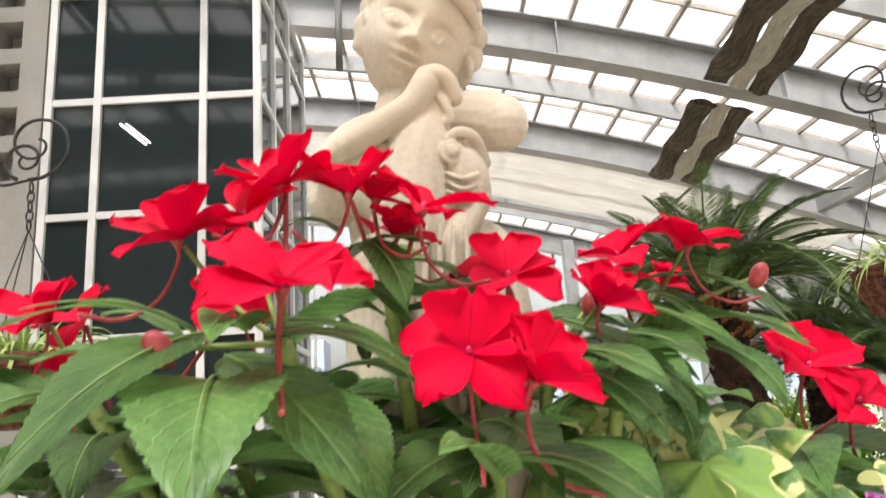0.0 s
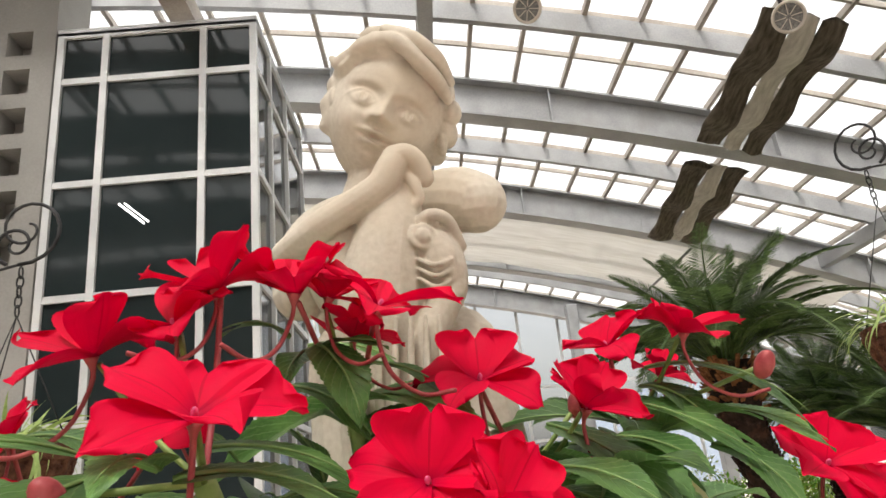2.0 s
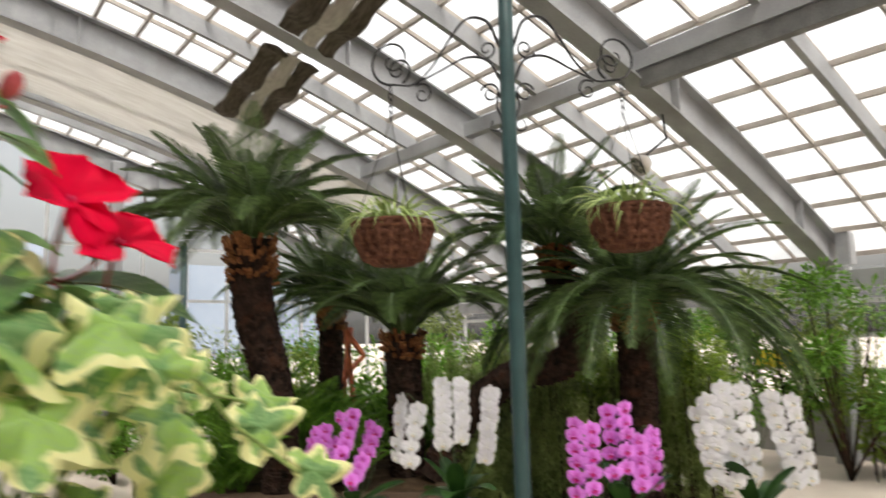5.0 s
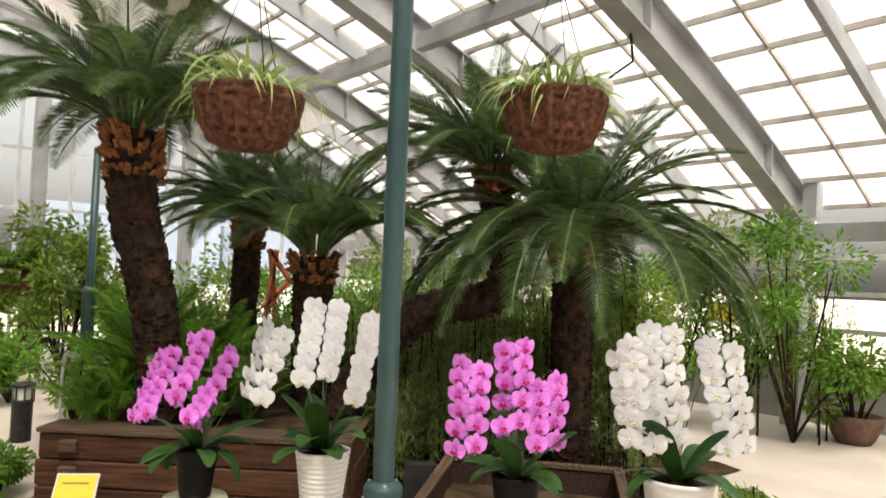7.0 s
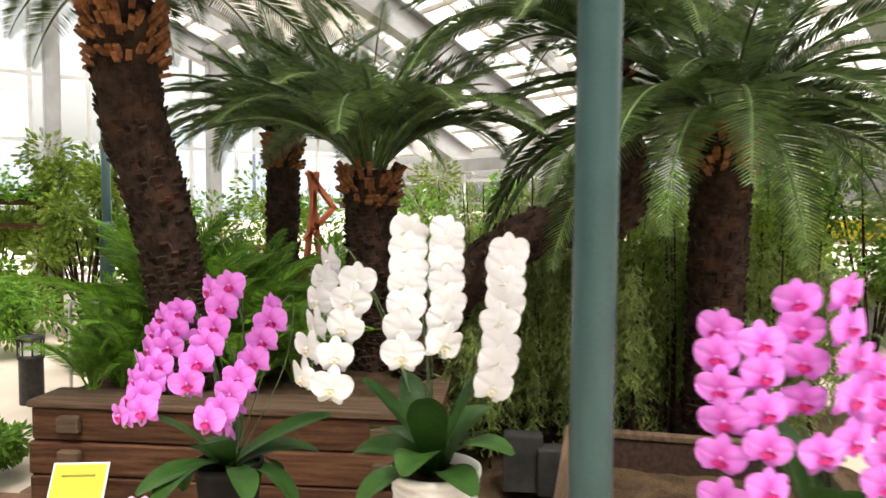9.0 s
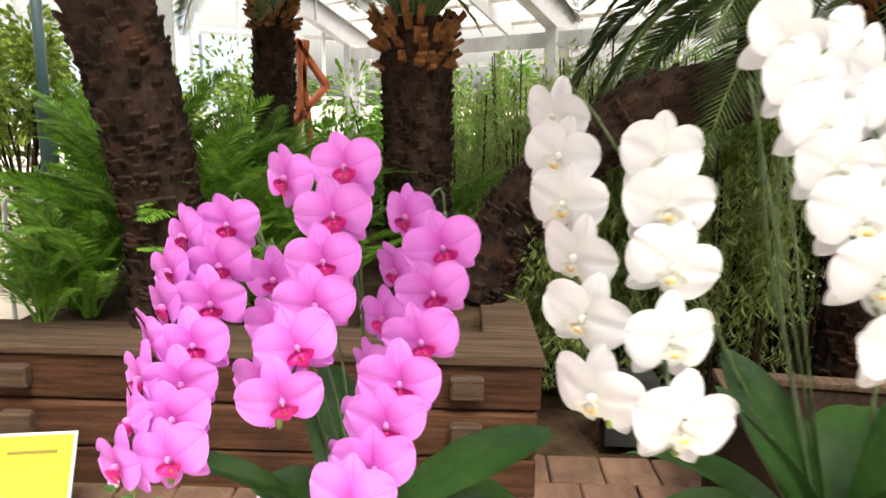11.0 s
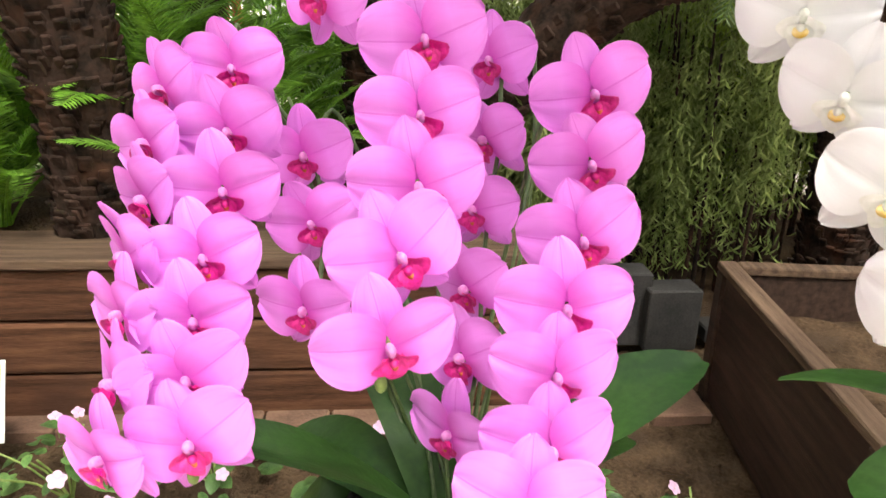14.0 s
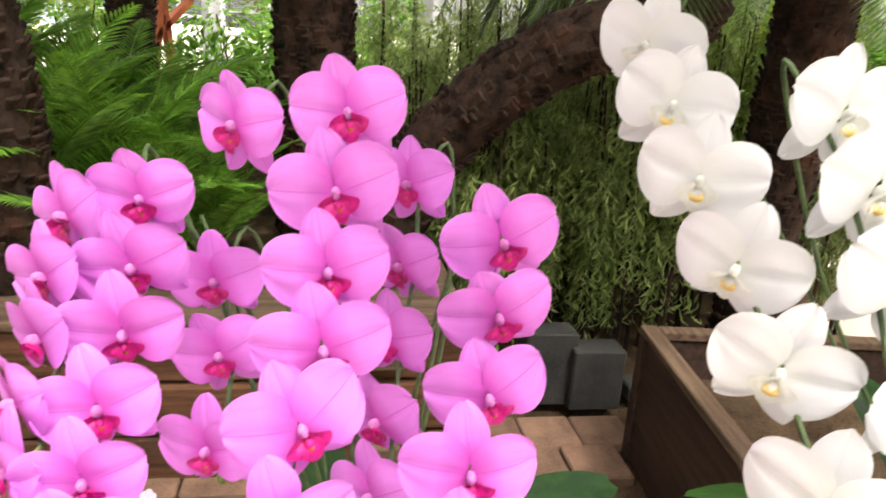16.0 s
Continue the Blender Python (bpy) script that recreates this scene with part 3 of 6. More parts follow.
def glass_wall(name, along, fixed, lo, hi, top, step, rails, label):
    w = thing(name, label, "window", kind="structure")
    at = (lambda s, z: (s, fixed, z)) if along == "x" else (lambda s, z: (fixed, s, z))
    n = round((hi - lo) / step)
    for i in range(n + 1):
        s = lo + (hi - lo) * i / n
        c = at(s, 0)
        part("mullion", Geo().box((c[0] - 0.03, c[1] - 0.03, rails[0]), (c[0] + 0.03, c[1] + 0.03, top(s))), ALU, w, smooth=False)
    for z in rails:
        a, b = at(lo, z), at(hi, z)
        part("rail", Geo().box((a[0] - 0.025, a[1] - 0.025, z - 0.03), (b[0] + 0.025, b[1] + 0.025, z + 0.03)), ALU, w, smooth=False)
    pane = Geo()
    pane.grid([[at(lo + (hi - lo) * i / n, rails[0]) for i in range(n + 1)], [at(lo + (hi - lo) * i / n, top(lo + (hi - lo) * i / n)) for i in range(n + 1)]])
    part("pane", pane, WALL_GLASS, w, smooth=False).visible_shadow = False


glass_wall("window_north", "x", WY1, WX0, WX1, lambda s: roof_z(s) + 0.4, 0.9, (0.3, 1.45, 2.6, 3.7), "tall glass end wall with pale mullions")
# The south glazing is never in view; added so daylight fills from the front.
glass_wall("fill_window_south", "x", WY0, WX0, WX1, lambda s: 2.2, 0.9, (0.06, 1.1, 2.17), "unseen glass end wall added to let in front light")
glass_wall("window_east", "y", WX1 + 0.05, WY0, WY1, lambda s: 2.5, 1.35, (0.7, 1.15, 1.6, 2.05), "side glazing with horizontal rails")
for x in (0.6, 3.3, 6.0):
    structure("end_column", Geo().box((x - 0.12, WY1 - 0.45, 0), (x + 0.12, WY1 - 0.2, roof_z(x) + 0.3), soft=0.02), STEEL, "pale steel column before the end glass", "column")
structure("window_board", Geo().box((9.88, 4.6, 1.18), (9.95, 5.7, 1.42)), YELLOW, "yellow board below the side glazing", "board")
# Distance haze is put into the blue-grey wall colour; no air is modelled.
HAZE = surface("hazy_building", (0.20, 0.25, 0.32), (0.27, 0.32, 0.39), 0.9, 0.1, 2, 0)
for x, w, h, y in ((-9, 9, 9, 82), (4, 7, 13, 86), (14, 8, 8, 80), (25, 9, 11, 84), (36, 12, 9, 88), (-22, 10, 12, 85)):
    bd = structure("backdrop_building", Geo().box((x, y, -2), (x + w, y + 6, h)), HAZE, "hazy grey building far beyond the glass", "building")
structure("ground", Geo().box((-300, -300, -0.6), (300, 300, -0.14)), FLOOR, "pale ground outside reaching the horizon", "ground")

# ---- the dark glass lift tower and the concrete wall with square holes ----
TX0, TX1, TY0, TY1, TZ = -2.56, -1.06, 5.0, 6.9, 5.48
tower = thing("lift_tower", "dark glass lift tower with a pale metal grid", "tower", kind="structure")
# Plain box whose near-black colour stands for the unlit inside of the tower.
part("core", Geo().box((TX0 + 0.9, TY0 + 0.9, 0), (TX1 - 0.5, TY1 - 0.4, TZ - 0.1)), UNLIT_ROOM, tower, smooth=False)
part("roof_plate", Geo().box((TX0 - 0.03, TY0 - 0.03, TZ), (TX1 + 0.03, TY1 + 0.03, TZ + 0.06)), ALU, tower, smooth=False)
LEVELS = [0.0, 0.7, 1.57, 2.44, 3.31, 4.18, 5.06, TZ]
FX = (TX0, -2.21, -1.45, TX1)
FY = (TY0, 5.45, 6.1, TY1)
for z in LEVELS:
    part("rail", Geo().box((TX0 - 0.03, TY0 - 0.03, z - 0.025), (TX1 + 0.03, TY0 + 0.02, z + 0.025)), ALU, tower, smooth=False)
    part("rail", Geo().box((TX1 - 0.02, TY0 + 0.02, z - 0.025), (TX1 + 0.03, TY1, z + 0.025)), ALU, tower, smooth=False)
for x in FX:
    part("mullion", Geo().box((x - 0.026, TY0 - 0.036, 0), (x + 0.026, TY0 + 0.02, TZ)), ALU, tower, smooth=False)
for y in FY[1:]:
    part("mullion", Geo().box((TX1 - 0.02, y - 0.026, 0), (TX1 + 0.036, y + 0.026, TZ)), ALU, tower, smooth=False)
for a, b in zip(LEVELS, LEVELS[1:]):
    for x0, x1 in zip(FX, FX[1:]):
        part("pane", Geo().box((x0 + 0.026, TY0 - 0.006, a + 0.025), (x1 - 0.026, TY0 + 0.006, b - 0.025)), SMOKED, tower, smooth=False)
    for y0, y1 in zip(FY, FY[1:]):
        part("pane", Geo().box((TX1 - 0.006, y0 + 0.026, a + 0.025), (TX1 + 0.006, y1 - 0.026, b - 0.025)), SMOKED, tower, smooth=False)
part("strip_light", Geo().tube([(-2.05, TY0 - 0.008, 4.0), (-1.86, TY0 - 0.008, 3.83)], 0.007, 6), TUBE, tower, "lit strip light behind the glass")
part("strip_light", Geo().tube([(-2.01, TY0 - 0.008, 4.0), (-1.83, TY0 - 0.008, 3.84)], 0.005, 6), TUBE, tower, "lit strip light behind the glass")

hw = Geo()
HX0, HX1, HY = -2.98, -2.78, 4.96
hw.box((-7.5, HY, 0), (HX0, HY + 0.5, 6.3))
hw.box((HX1, HY, 0), (-2.60, HY + 0.5, 6.3))
zs = [0.0] + [z for k in range(6) for z in (3.60 + 0.345 * k, 3.82 + 0.345 * k)] + [6.3]
for a, b in zip(zs[::2], zs[1::2]):
    hw.box((HX0, HY, a), (HX1, HY + 0.5, b))
hw.box((HX0, HY + 0.22, 3.5), (HX1, HY + 0.5, 5.7))
structure("wall_pierced", hw, CONCRETE, "pale concrete wall with a column of square holes", "wall")
structure("wall_behind_tower", Geo().box((-2.60, TY1 + 0.02, 0), (-1.5, TY1 + 0.3, 6.4)), CONCRETE, "pale concrete wall behind the glass tower", "wall")
structure("wall_beam", Geo().box((-1.75, 4.2, 5.62), (-1.55, 5.3, 5.80)), STEEL_DARK, "brown steel beam at the head of the wall", "beam")

# ---- beds, kerbs and soil ----
BO, BU, BV = Vector((1.87, 5.60, 0)), Vector((0.745, -0.668, 0)), Vector((0.668, 0.745, 0))
BED = Matrix.Translation(BO) @ Matrix(((BU.x, BV.x, 0, 0), (BU.y, BV.y, 0, 0), (0, 0, 1, 0), (0, 0, 0, 1)))
BL, BD, BH = 1.98, 3.0, 0.54
bed = thing("timber_bed", "raised planting bed of dark weathered timber sleepers", "planter", m=BED)
rnd = random.Random(4)
for k in range(3):
    z0, z1 = 0.03 + k * 0.167, 0.03 + (k + 1) * 0.167 - 0.006
    for a, b in (((0, 0, z0), (BL, 0.17, z1)), ((0, BD, z0), (BL, BD + 0.17, z1)), ((-0.0, 0.17, z0), (0.17, BD, z1)), ((BL - 0.17, 0.17, z0), (BL, BD, z1))):
        j = rnd.uniform(-0.008, 0.008)
        g = Geo().box((a[0] + j, a[1] + j, a[2]), (b[0] + j, b[1] + j, b[2]), soft=0.009)
        part("sleeper", g, TIMBER, bed, smooth=False)
    for x in (0.16, BL - 0.30):
        part("sleeper_end", Geo().box((x, -0.045, z0 + 0.05), (x + 0.11, 0.0, z1 - 0.03), soft=0.008), TIMBER_TOP, bed, "pale cut end of a cross sleeper", smooth=False)
part("cap_board", Geo().box((-0.01, -0.012, 0.527), (BL + 0.01, 0.26, 0.56), soft=0.006), TIMBER_TOP, bed, "worn paler top of the sleepers", smooth=False)
part("cap_board", Geo().box((BL - 0.19, 0.26, 0.527), (BL + 0.01, BD, 0.555), soft=0.006), TIMBER_TOP, bed, "worn paler top of the sleepers", smooth=False)
mound = Geo()
rows = []
for i in range(26):
    rows.append([(0.15 + (BL - 0.3) * i / 25, 0.18 + (BD - 0.2) * j / 25, 0.515 + 0.06 * math.sin(math.pi * j / 25) + 0.02 * noise.noise((i * 0.6, j * 0.6, 0))) for j in range(26)])
mound.grid(rows)
tagged(part("bed_soil", mound, SOIL, m=BED), "brown sandy soil heaped in the timber bed", "soil", kind="stuff")

kerb = thing("brick_kerb", "low kerb of buff clay pavers along the bed", "kerb", m=BED, kind="structure")
paver = Geo().box((0, 0, 0), (0.193, 0.19, 0.055), soft=0.006).mesh("paver", False)
paver.materials.append(BRICK)
for k in range(14):
    for r in range(2):
        part("brick", paver, BRICK, kerb, m=pose(-0.25 + k * 0.2 + 0.1 * r, -0.085 + r * 0.198, 0.0 + rnd.uniform(-0.003, 0.003), 0, 0, rnd.uniform(-1, 1)))
bed2 = Geo()
rows = []
for i in range(31):
    rows.append([BED @ Vector((-0.5 + 3.1 * i / 30, -0.06 - 1.5 * j / 20, 0.018 + 0.014 * noise.noise((i * 0.7, j * 0.7, 3)))) for j in range(21)])
bed2.grid(rows)
bed2.grid([[BED @ Vector((1.99 + 1.5 * i / 16, -0.06 + 1.6 * j / 16, 0.016 + 0.010 * noise.noise((i * 0.7, j * 0.7, 4)))) for j in range(17)] for i in range(17)])
tagged(part("flower_bed_soil", bed2, SOIL), "brown crumbly soil of the flower bed", "soil", kind="stuff")
path = thing("paver_strip", "strip of red clay pavers beside the path", "pavement", kind="structure")
red = Geo().box((0, 0, 0), (0.19, 0.095, 0.012), soft=0.003).mesh("red_paver", False)
red.materials.append(TERRACOTTA)
for k in range(45):
    for r in range(4):
        part("paver", red, TERRACOTTA, path, m=pose(0.9 + 0.022 * k + 0.098 * r, 4.2 + 0.198 * k, 0.001, 0, 0, 84))

far_soil = Geo()
far_soil.grid([[(3.9 + 1.75 * i / 20 + 0.15 * math.sin(j), 3.3 + 4.2 * j / 20, 0.012 + 0.01 * noise.noise((i, j, 5))) for j in range(21)] for i in range(21)])
far_soil.grid([[(5.55 + 1.5 * i / 12 + 0.1 * math.sin(j * 1.7), 3.7 + 4.4 * j / 16, 0.010 + 0.01 * noise.noise((i, j, 7))) for j in range(17)] for i in range(13)])
tagged(part("shrub_soil", far_soil, SOIL), "brown soil under the feathery bushes", "soil", kind="stuff")

# clods and pebbles on the soil
clod = Geo()
for k in range(420):
    u, v = rnd.uniform(-0.4, 2.5), rnd.uniform(-1.5, -0.22)
    p = BED @ Vector((u, v, 0.022))
    r = rnd.uniform(0.004, 0.012)
    clod.ball(p, (r, r * rnd.uniform(0.7, 1.2), r * 0.7), seg=6, rings=4)
tagged(part("soil_clods", clod, SOIL), "small clods and grit lying on the soil", "grit", kind="stuff")

# dark planter box with soil
P0, PU, PV = Vector((3.86, 3.94, 0)), Vector((-0.76, -0.65, 0)), Vector((0.65, -0.76, 0))
BOX = Matrix.Translation(P0) @ Matrix(((PU.x, PV.x, 0, 0), (PU.y, PV.y, 0, 0), (0, 0, 1, 0), (0, 0, 0, 1)))
box = thing("planter_box", "dark brown wooden planter box with a grey worn rim", "planter", m=BOX)
QL, QD = 0.98, 1.05
for a, b in (((0, 0, 0.03), (QL, 0.035, 0.47)), ((0, QD - 0.035, 0.03), (QL, QD, 0.47)), ((0.0, 0.035, 0.03), (0.035, QD - 0.035, 0.47)), ((QL - 0.035, 0.035, 0.03), (QL, QD - 0.035, 0.47))):
    part("side_board", Geo().box(a, b, soft=0.004), TIMBER_DARK, box, smooth=False)
for a, b in (((-0.014, -0.014, 0.472), (QL + 0.014, 0.045, 0.5)), ((-0.014, QD - 0.045, 0.472), (QL + 0.014, QD + 0.014, 0.5)), ((-0.014, 0.047, 0.472), (0.045, QD - 0.047, 0.5)), ((QL - 0.045, 0.047, 0.472), (QL + 0.014, QD - 0.047, 0.5))):
    part("rim_board", Geo().box(a, b, soft=0.004), TIMBER_TOP, box, "grey worn rim board", smooth=False)
for x, y in ((-0.012, -0.012), (QL - 0.05, -0.012), (-0.012, QD - 0.05), (QL - 0.05, QD - 0.05)):
    part("corner_post", Geo().box((x, y, 0), (x + 0.06, y + 0.06, 0.47), soft=0.005), TIMBER_DARK, box, smooth=False)
g = Geo()
g.grid([[(0.035 + (QL - 0.07) * i / 12, 0.035 + (QD - 0.07) * j / 12, 0.33 + 0.03 * noise.noise((i * 0.6, j * 0.6, 9))) for j in range(13)] for i in range(13)])
part("soil", g, SOIL, box, "dark soil")
for x, y, w, h in ((3.94, 4.33, 0.20, 0.29), (4.04, 4.18, 0.20, 0.24), (4.23, 4.08, 0.1, 0.06)):
    tagged(part("stone_block", Geo().box((-w / 2, -0.06, 0), (w / 2, 0.06, h), soft=0.006), SLATE, m=pose(x, y, 0.056, 0, 0, -42), smooth=False),
           "dark grey stone block standing on the kerb", "block", "blocks beside the planter")


# ---- cycads ----
def frond_mesh(name, droop, pairs, leaf, material, wide=0.016, lift=0.5, up=0.35):
    """A frond one metre long that arches over, with two rows of stiff narrow leaflets."""
    g, rnd2 = Geo(), random.Random(hash_name(name))
    pts, x, z = [], 0.0, 0.0
    steps = 24
    for i in range(steps + 1):
        t = i / steps
        a = lift - droop * t
        pts.append(Vector((x, 0, z)))
        x += math.cos(a) / steps
        z += math.sin(a) / steps
    g.tube(pts, [0.011 * (1 - 0.85 * i / steps) + 0.001 for i in range(steps + 1)], 5)
    for k in range(pairs):
        t = 0.19 + 0.81 * k / (pairs - 1)
        i = min(int(t * steps), steps - 1)
        p = pts[i].lerp(pts[i + 1], t * steps - i)
        d = (pts[i + 1] - pts[i]).normalized()
        n = Vector((-d.z, 0, d.x))
        ln = leaf * (math.sin(math.pi * min(0.98, 0.18 + 0.80 * t)) ** 0.6) * rnd2.uniform(0.9, 1.08)
        for s in (-1, 1):
            way = (Vector((0, s, 0)) * 0.86 + d * (0.35 + 0.5 * t) + n * (up + rnd2.uniform(-0.08, 0.08))).normalized()
            side = way.cross(n).normalized() * wide * 0.5
            tip = p + way * ln - n * ln * 0.12
            mid = p + way * ln * 0.5
            b = len(g.v)
            g.v += [tuple(p - side * 0.6), tuple(p + side * 0.6), tuple(mid + side), tuple(tip), tuple(mid - side)]
            g.uv += [(0.0, 0.0)] * 5
            g.f.append((b, b + 1, b + 2, b + 3, b + 4))
    me = g.mesh(name, False)
    me.materials.append(material)
    return me


def hash_name(s):
    return sum((i + 1) * ord(c) for i, c in enumerate(s))


FRONDS = [frond_mesh("frond_%s" % nm, dr, 64, 0.17, CYCAD, 0.0062, lift=lf, up=0.16) for nm, dr, lf in (("a", 0.8, 0.3), ("b", 1.3, 0.5), ("c", 1.7, 0.7))]
FERN_FRONDS = [frond_mesh("fern_frond_%s" % nm, dr, 46, 0.17, FERN, 0.011, lift=lf, up=0.1) for nm, dr, lf in (("a", 1.2, 0.6), ("b", 1.9, 0.9))]


def trunk_geo(line, r0, r1, rough=0.12, sides=26, seed=1):
    """A trunk along a line, with spiral rows of old leaf bases standing proud."""
    pts = curve(line, 14)
    g, rows, ref = Geo(), [], None
    total = sum((b - a).length for a, b in zip(pts, pts[1:]))
    s = 0.0
    fine = []
    for a, b in zip(pts, pts[1:]):
        n = max(1, int((b - a).length / 0.014))
        fine += [a.lerp(b, k / n) for k in range(n)]
    fine.append(pts[-1])
    for i, p in enumerate(fine):
        d = (fine[min(i + 1, len(fine) - 1)] - fine[max(i - 1, 0)]).normalized()
        ref = ref or (Vector((1, 0, 0)) if abs(d.x) < 0.8 else Vector((0, 1, 0)))
        a = (ref - d * ref.dot(d)).normalized()
        ref = a
        c = d.cross(a)
        s = i / (len(fine) - 1)
        ring = []
        for k in range(sides * 2):
            t = math.pi * k / sides
            ridge = max(0.0, math.sin(7 * t + i * 0.30) * math.sin(7 * t - i * 0.30)) * (0.6 + 0.8 * noise.noise((math.cos(t) * 4, math.sin(t) * 4, i * 0.2 + seed)))
            r = (r0 + (r1 - r0) * s) * (1 + rough * ridge + 0.10 * noise.noise((math.cos(t) * 1.5 + seed, math.sin(t) * 1.5, i * 0.03)) + 0.06 * noise.noise((math.cos(t) * 7, math.sin(t) * 7 + seed, i * 0.16)))
            ring.append(p + (a * math.cos(t) + c * math.sin(t)) * r)
        rows.append(ring)
    base = g.grid(rows, closed=True)
    g.cap(base + (len(rows) - 1) * sides * 2, sides * 2)
    return g


def cycad(line, r0, r1, n, size, label, seed, low=-0.35, high=1.25, crown_r=None, collar=0.25, tilt=(0, 0, 1), fronds=None):
    """A sago cycad: scaly trunk, a rusty collar of leaf bases, and a crown of arching fronds."""
    rnd2 = random.Random(seed)
    top = Vector(line[-1])
    tree = thing("cycad", label, "palm tree", line[0], "cycads in the bed")
    o = Vector(line[0])
    part("trunk", trunk_geo([Vector(p) - o for p in line], r0, r1, seed=seed), BARK, tree)
    scales, axis = Geo(), curve([Vector(p) - o for p in line], 20)
    for k in range(900):
        i = int(rnd2.random() * (len(axis) - 1))
        d2 = (axis[i + 1] - axis[i]).normalized()
        s = i / (len(axis) - 1)
        m = Matrix.Translation(axis[i].lerp(axis[i + 1], rnd2.random())) @ d2.to_track_quat("Z", "Y").to_matrix().to_4x4() @ pose(0, 0, 0, 0, 0, rnd2.random() * 360) @ pose((r0 + (r1 - r0) * s) * 1.0, 0, 0, 0, rnd2.uniform(-75, -45), 0)
        w, ln = rnd2.uniform(0.012, 0.024), rnd2.uniform(0.018, 0.036)
        scales.box((-0.02, -w, -0.007), (ln, w, 0.006), m, soft=0.004)
    part("bark_scale", scales, BARK, tree, "rough dark stubs of old leaf bases", smooth=False)
    if collar:
        d = (top - Vector(line[-2])).normalized()
        g = Geo()
        for k in range(150):
            a, h = rnd2.random() * 6.283, rnd2.random()
            m = Matrix.Translation(top - o - d * collar * h) @ pose(0, 0, 0, 0, 0, math.degrees(a)) @ pose(r1 * (0.85 + 0.25 * (1 - h)), 0, 0, 0, -55 + 35 * h + rnd2.uniform(-12, 12), 0)
            g.box((-0.02, -0.014, -0.008), (rnd2.uniform(0.05, 0.09), 0.014, 0.008), m)
        part("crown_bark", g, BARK_RED, tree, "rusty brown stubs of old leaves", smooth=False)
    for k in range(n):
        h = k / (n - 1)
        a = k * 137.5 + rnd2.uniform(-9, 9)
        e = low + (high - low) * h ** 1.3
        me = (fronds or FRONDS)[2 if h < 0.35 else 1 if h < 0.75 else 0]
        s = size * rnd2.uniform(0.85, 1.1) * (0.8 + 0.3 * (1 - h))
        m = Matrix.Translation(top - o) @ Vector(tilt).to_track_quat("Z", "Y").to_matrix().to_4x4() @ pose(0, 0, 0, 0, 0, a) @ pose(r1 * 0.55, 0, 0.02, rnd2.uniform(-12, 12), -math.degrees(e), 0) @ Matrix.Diagonal((s, s, s, 1))
        part("frond", me, CYCAD, tree, m=m)
    return tree


cycad([(2.53, 5.41, 0.56), (2.53, 5.41, 0.95), (2.45, 5.41, 1.45), (2.32, 5.43, 1.95), (2.28, 5.43, 2.48)], 0.125, 0.155, 56, 1.2, "tall leaning cycad with a rusty crown and dark trunk", 11, collar=0.36, low=-0.08)
cycad([(3.75, 6.95, 0.02), (3.8, 7.0, 1.0), (3.82, 7.02, 2.05)], 0.12, 0.12, 46, 1.2, "tall cycad with a nearly black upright trunk", 12, low=-0.1)
cycad([(3.62, 5.28, 0.56), (3.60, 5.27, 1.1), (3.58, 5.27, 1.72)], 0.135, 0.14, 48, 1.12, "short upright cycad with a rusty crown", 13, low=0.15, collar=0.22)
cycad([(3.70, 4.98, 0.57), (3.83, 4.83, 0.98), (4.05, 4.45, 1.36), (4.40, 4.18, 1.47), (4.62, 4.25, 1.72), (4.66, 4.40, 2.05), (4.63, 4.47, 2.42)], 0.13, 0.105, 46, 1.15, "cycad with a thick dark trunk bent sideways", 14, low=-0.1, high=1.3)
cycad([(4.95, 3.90, 0.0), (4.93, 3.88, 1.0), (4.91, 3.85, 1.93)], 0.135, 0.145, 58, 1.35, "broad cycad with low drooping fronds", 15, low=-0.5, high=1.2)


def fern(at, n, size, seed, label):
    rnd2 = random.Random(seed)
    plant = thing("fern_plant", label, "plant", at, "ferny plants under the cycads")
    for k in range(n):
        h = k / n
        s = size * rnd2.uniform(0.7, 1.15)
        part("frond", FERN_FRONDS[k % 2], FERN, plant, m=pose(0, 0, 0, 0, 0, k * 137.5 + rnd2.uniform(-15, 15)) @ pose(0.02, 0, 0, rnd2.uniform(-20, 20), -25 - 45 * h, 0) @ Matrix.Diagonal((s, s, s, 1)))


for k, (x, y, n, s) in enumerate(((2.30, 5.80, 16, 0.5), (2.85, 5.75, 24, 0.85), (3.1, 5.25, 18, 0.62), (2.75, 6.5, 22, 1.0), (3.25, 6.1, 20, 0.9), (2.32, 5.66, 16, 0.6), (2.66, 5.66, 22, 1.05), (3.0, 5.5, 18, 0.9), (3.95, 5.55, 16, 0.7), (2.16, 5.66, 12, 0.48), (2.8, 5.2, 14, 0.5))):
    fern((x, y, 0.55), n, s, 40 + k, "bright green feathery palm fronds in the bed")


# ---- background plants and things ----
def leaf_cloud(seed, n, place, size, slim=0.45):
    """Many small bent leaves, each set where place(rnd) puts it, as one mesh."""
    rnd2, g = random.Random(seed), Geo()
    for k in range(n):
        p, way = place(rnd2)
        way = Vector(way).normalized()
        side = way.cross(Vector((rnd2.uniform(-1, 1), rnd2.uniform(-1, 1), rnd2.uniform(0.2, 1)))).normalized()
        s = size * rnd2.uniform(0.6, 1.3)
        p = Vector(p)
        b = len(g.v)
        up = way.cross(side) * s * 0.12
        g.v += [tuple(p), tuple(p + way * s * 0.5 + side * s * slim * 0.5 + up), tuple(p + way * s), tuple(p + way * s * 0.5 - side * s * slim * 0.5 + up)]
        g.uv += [(0.0, 0.0)] * 4
        g.f += [(b, b + 1, b + 2), (b, b + 2, b + 3)]
    return g


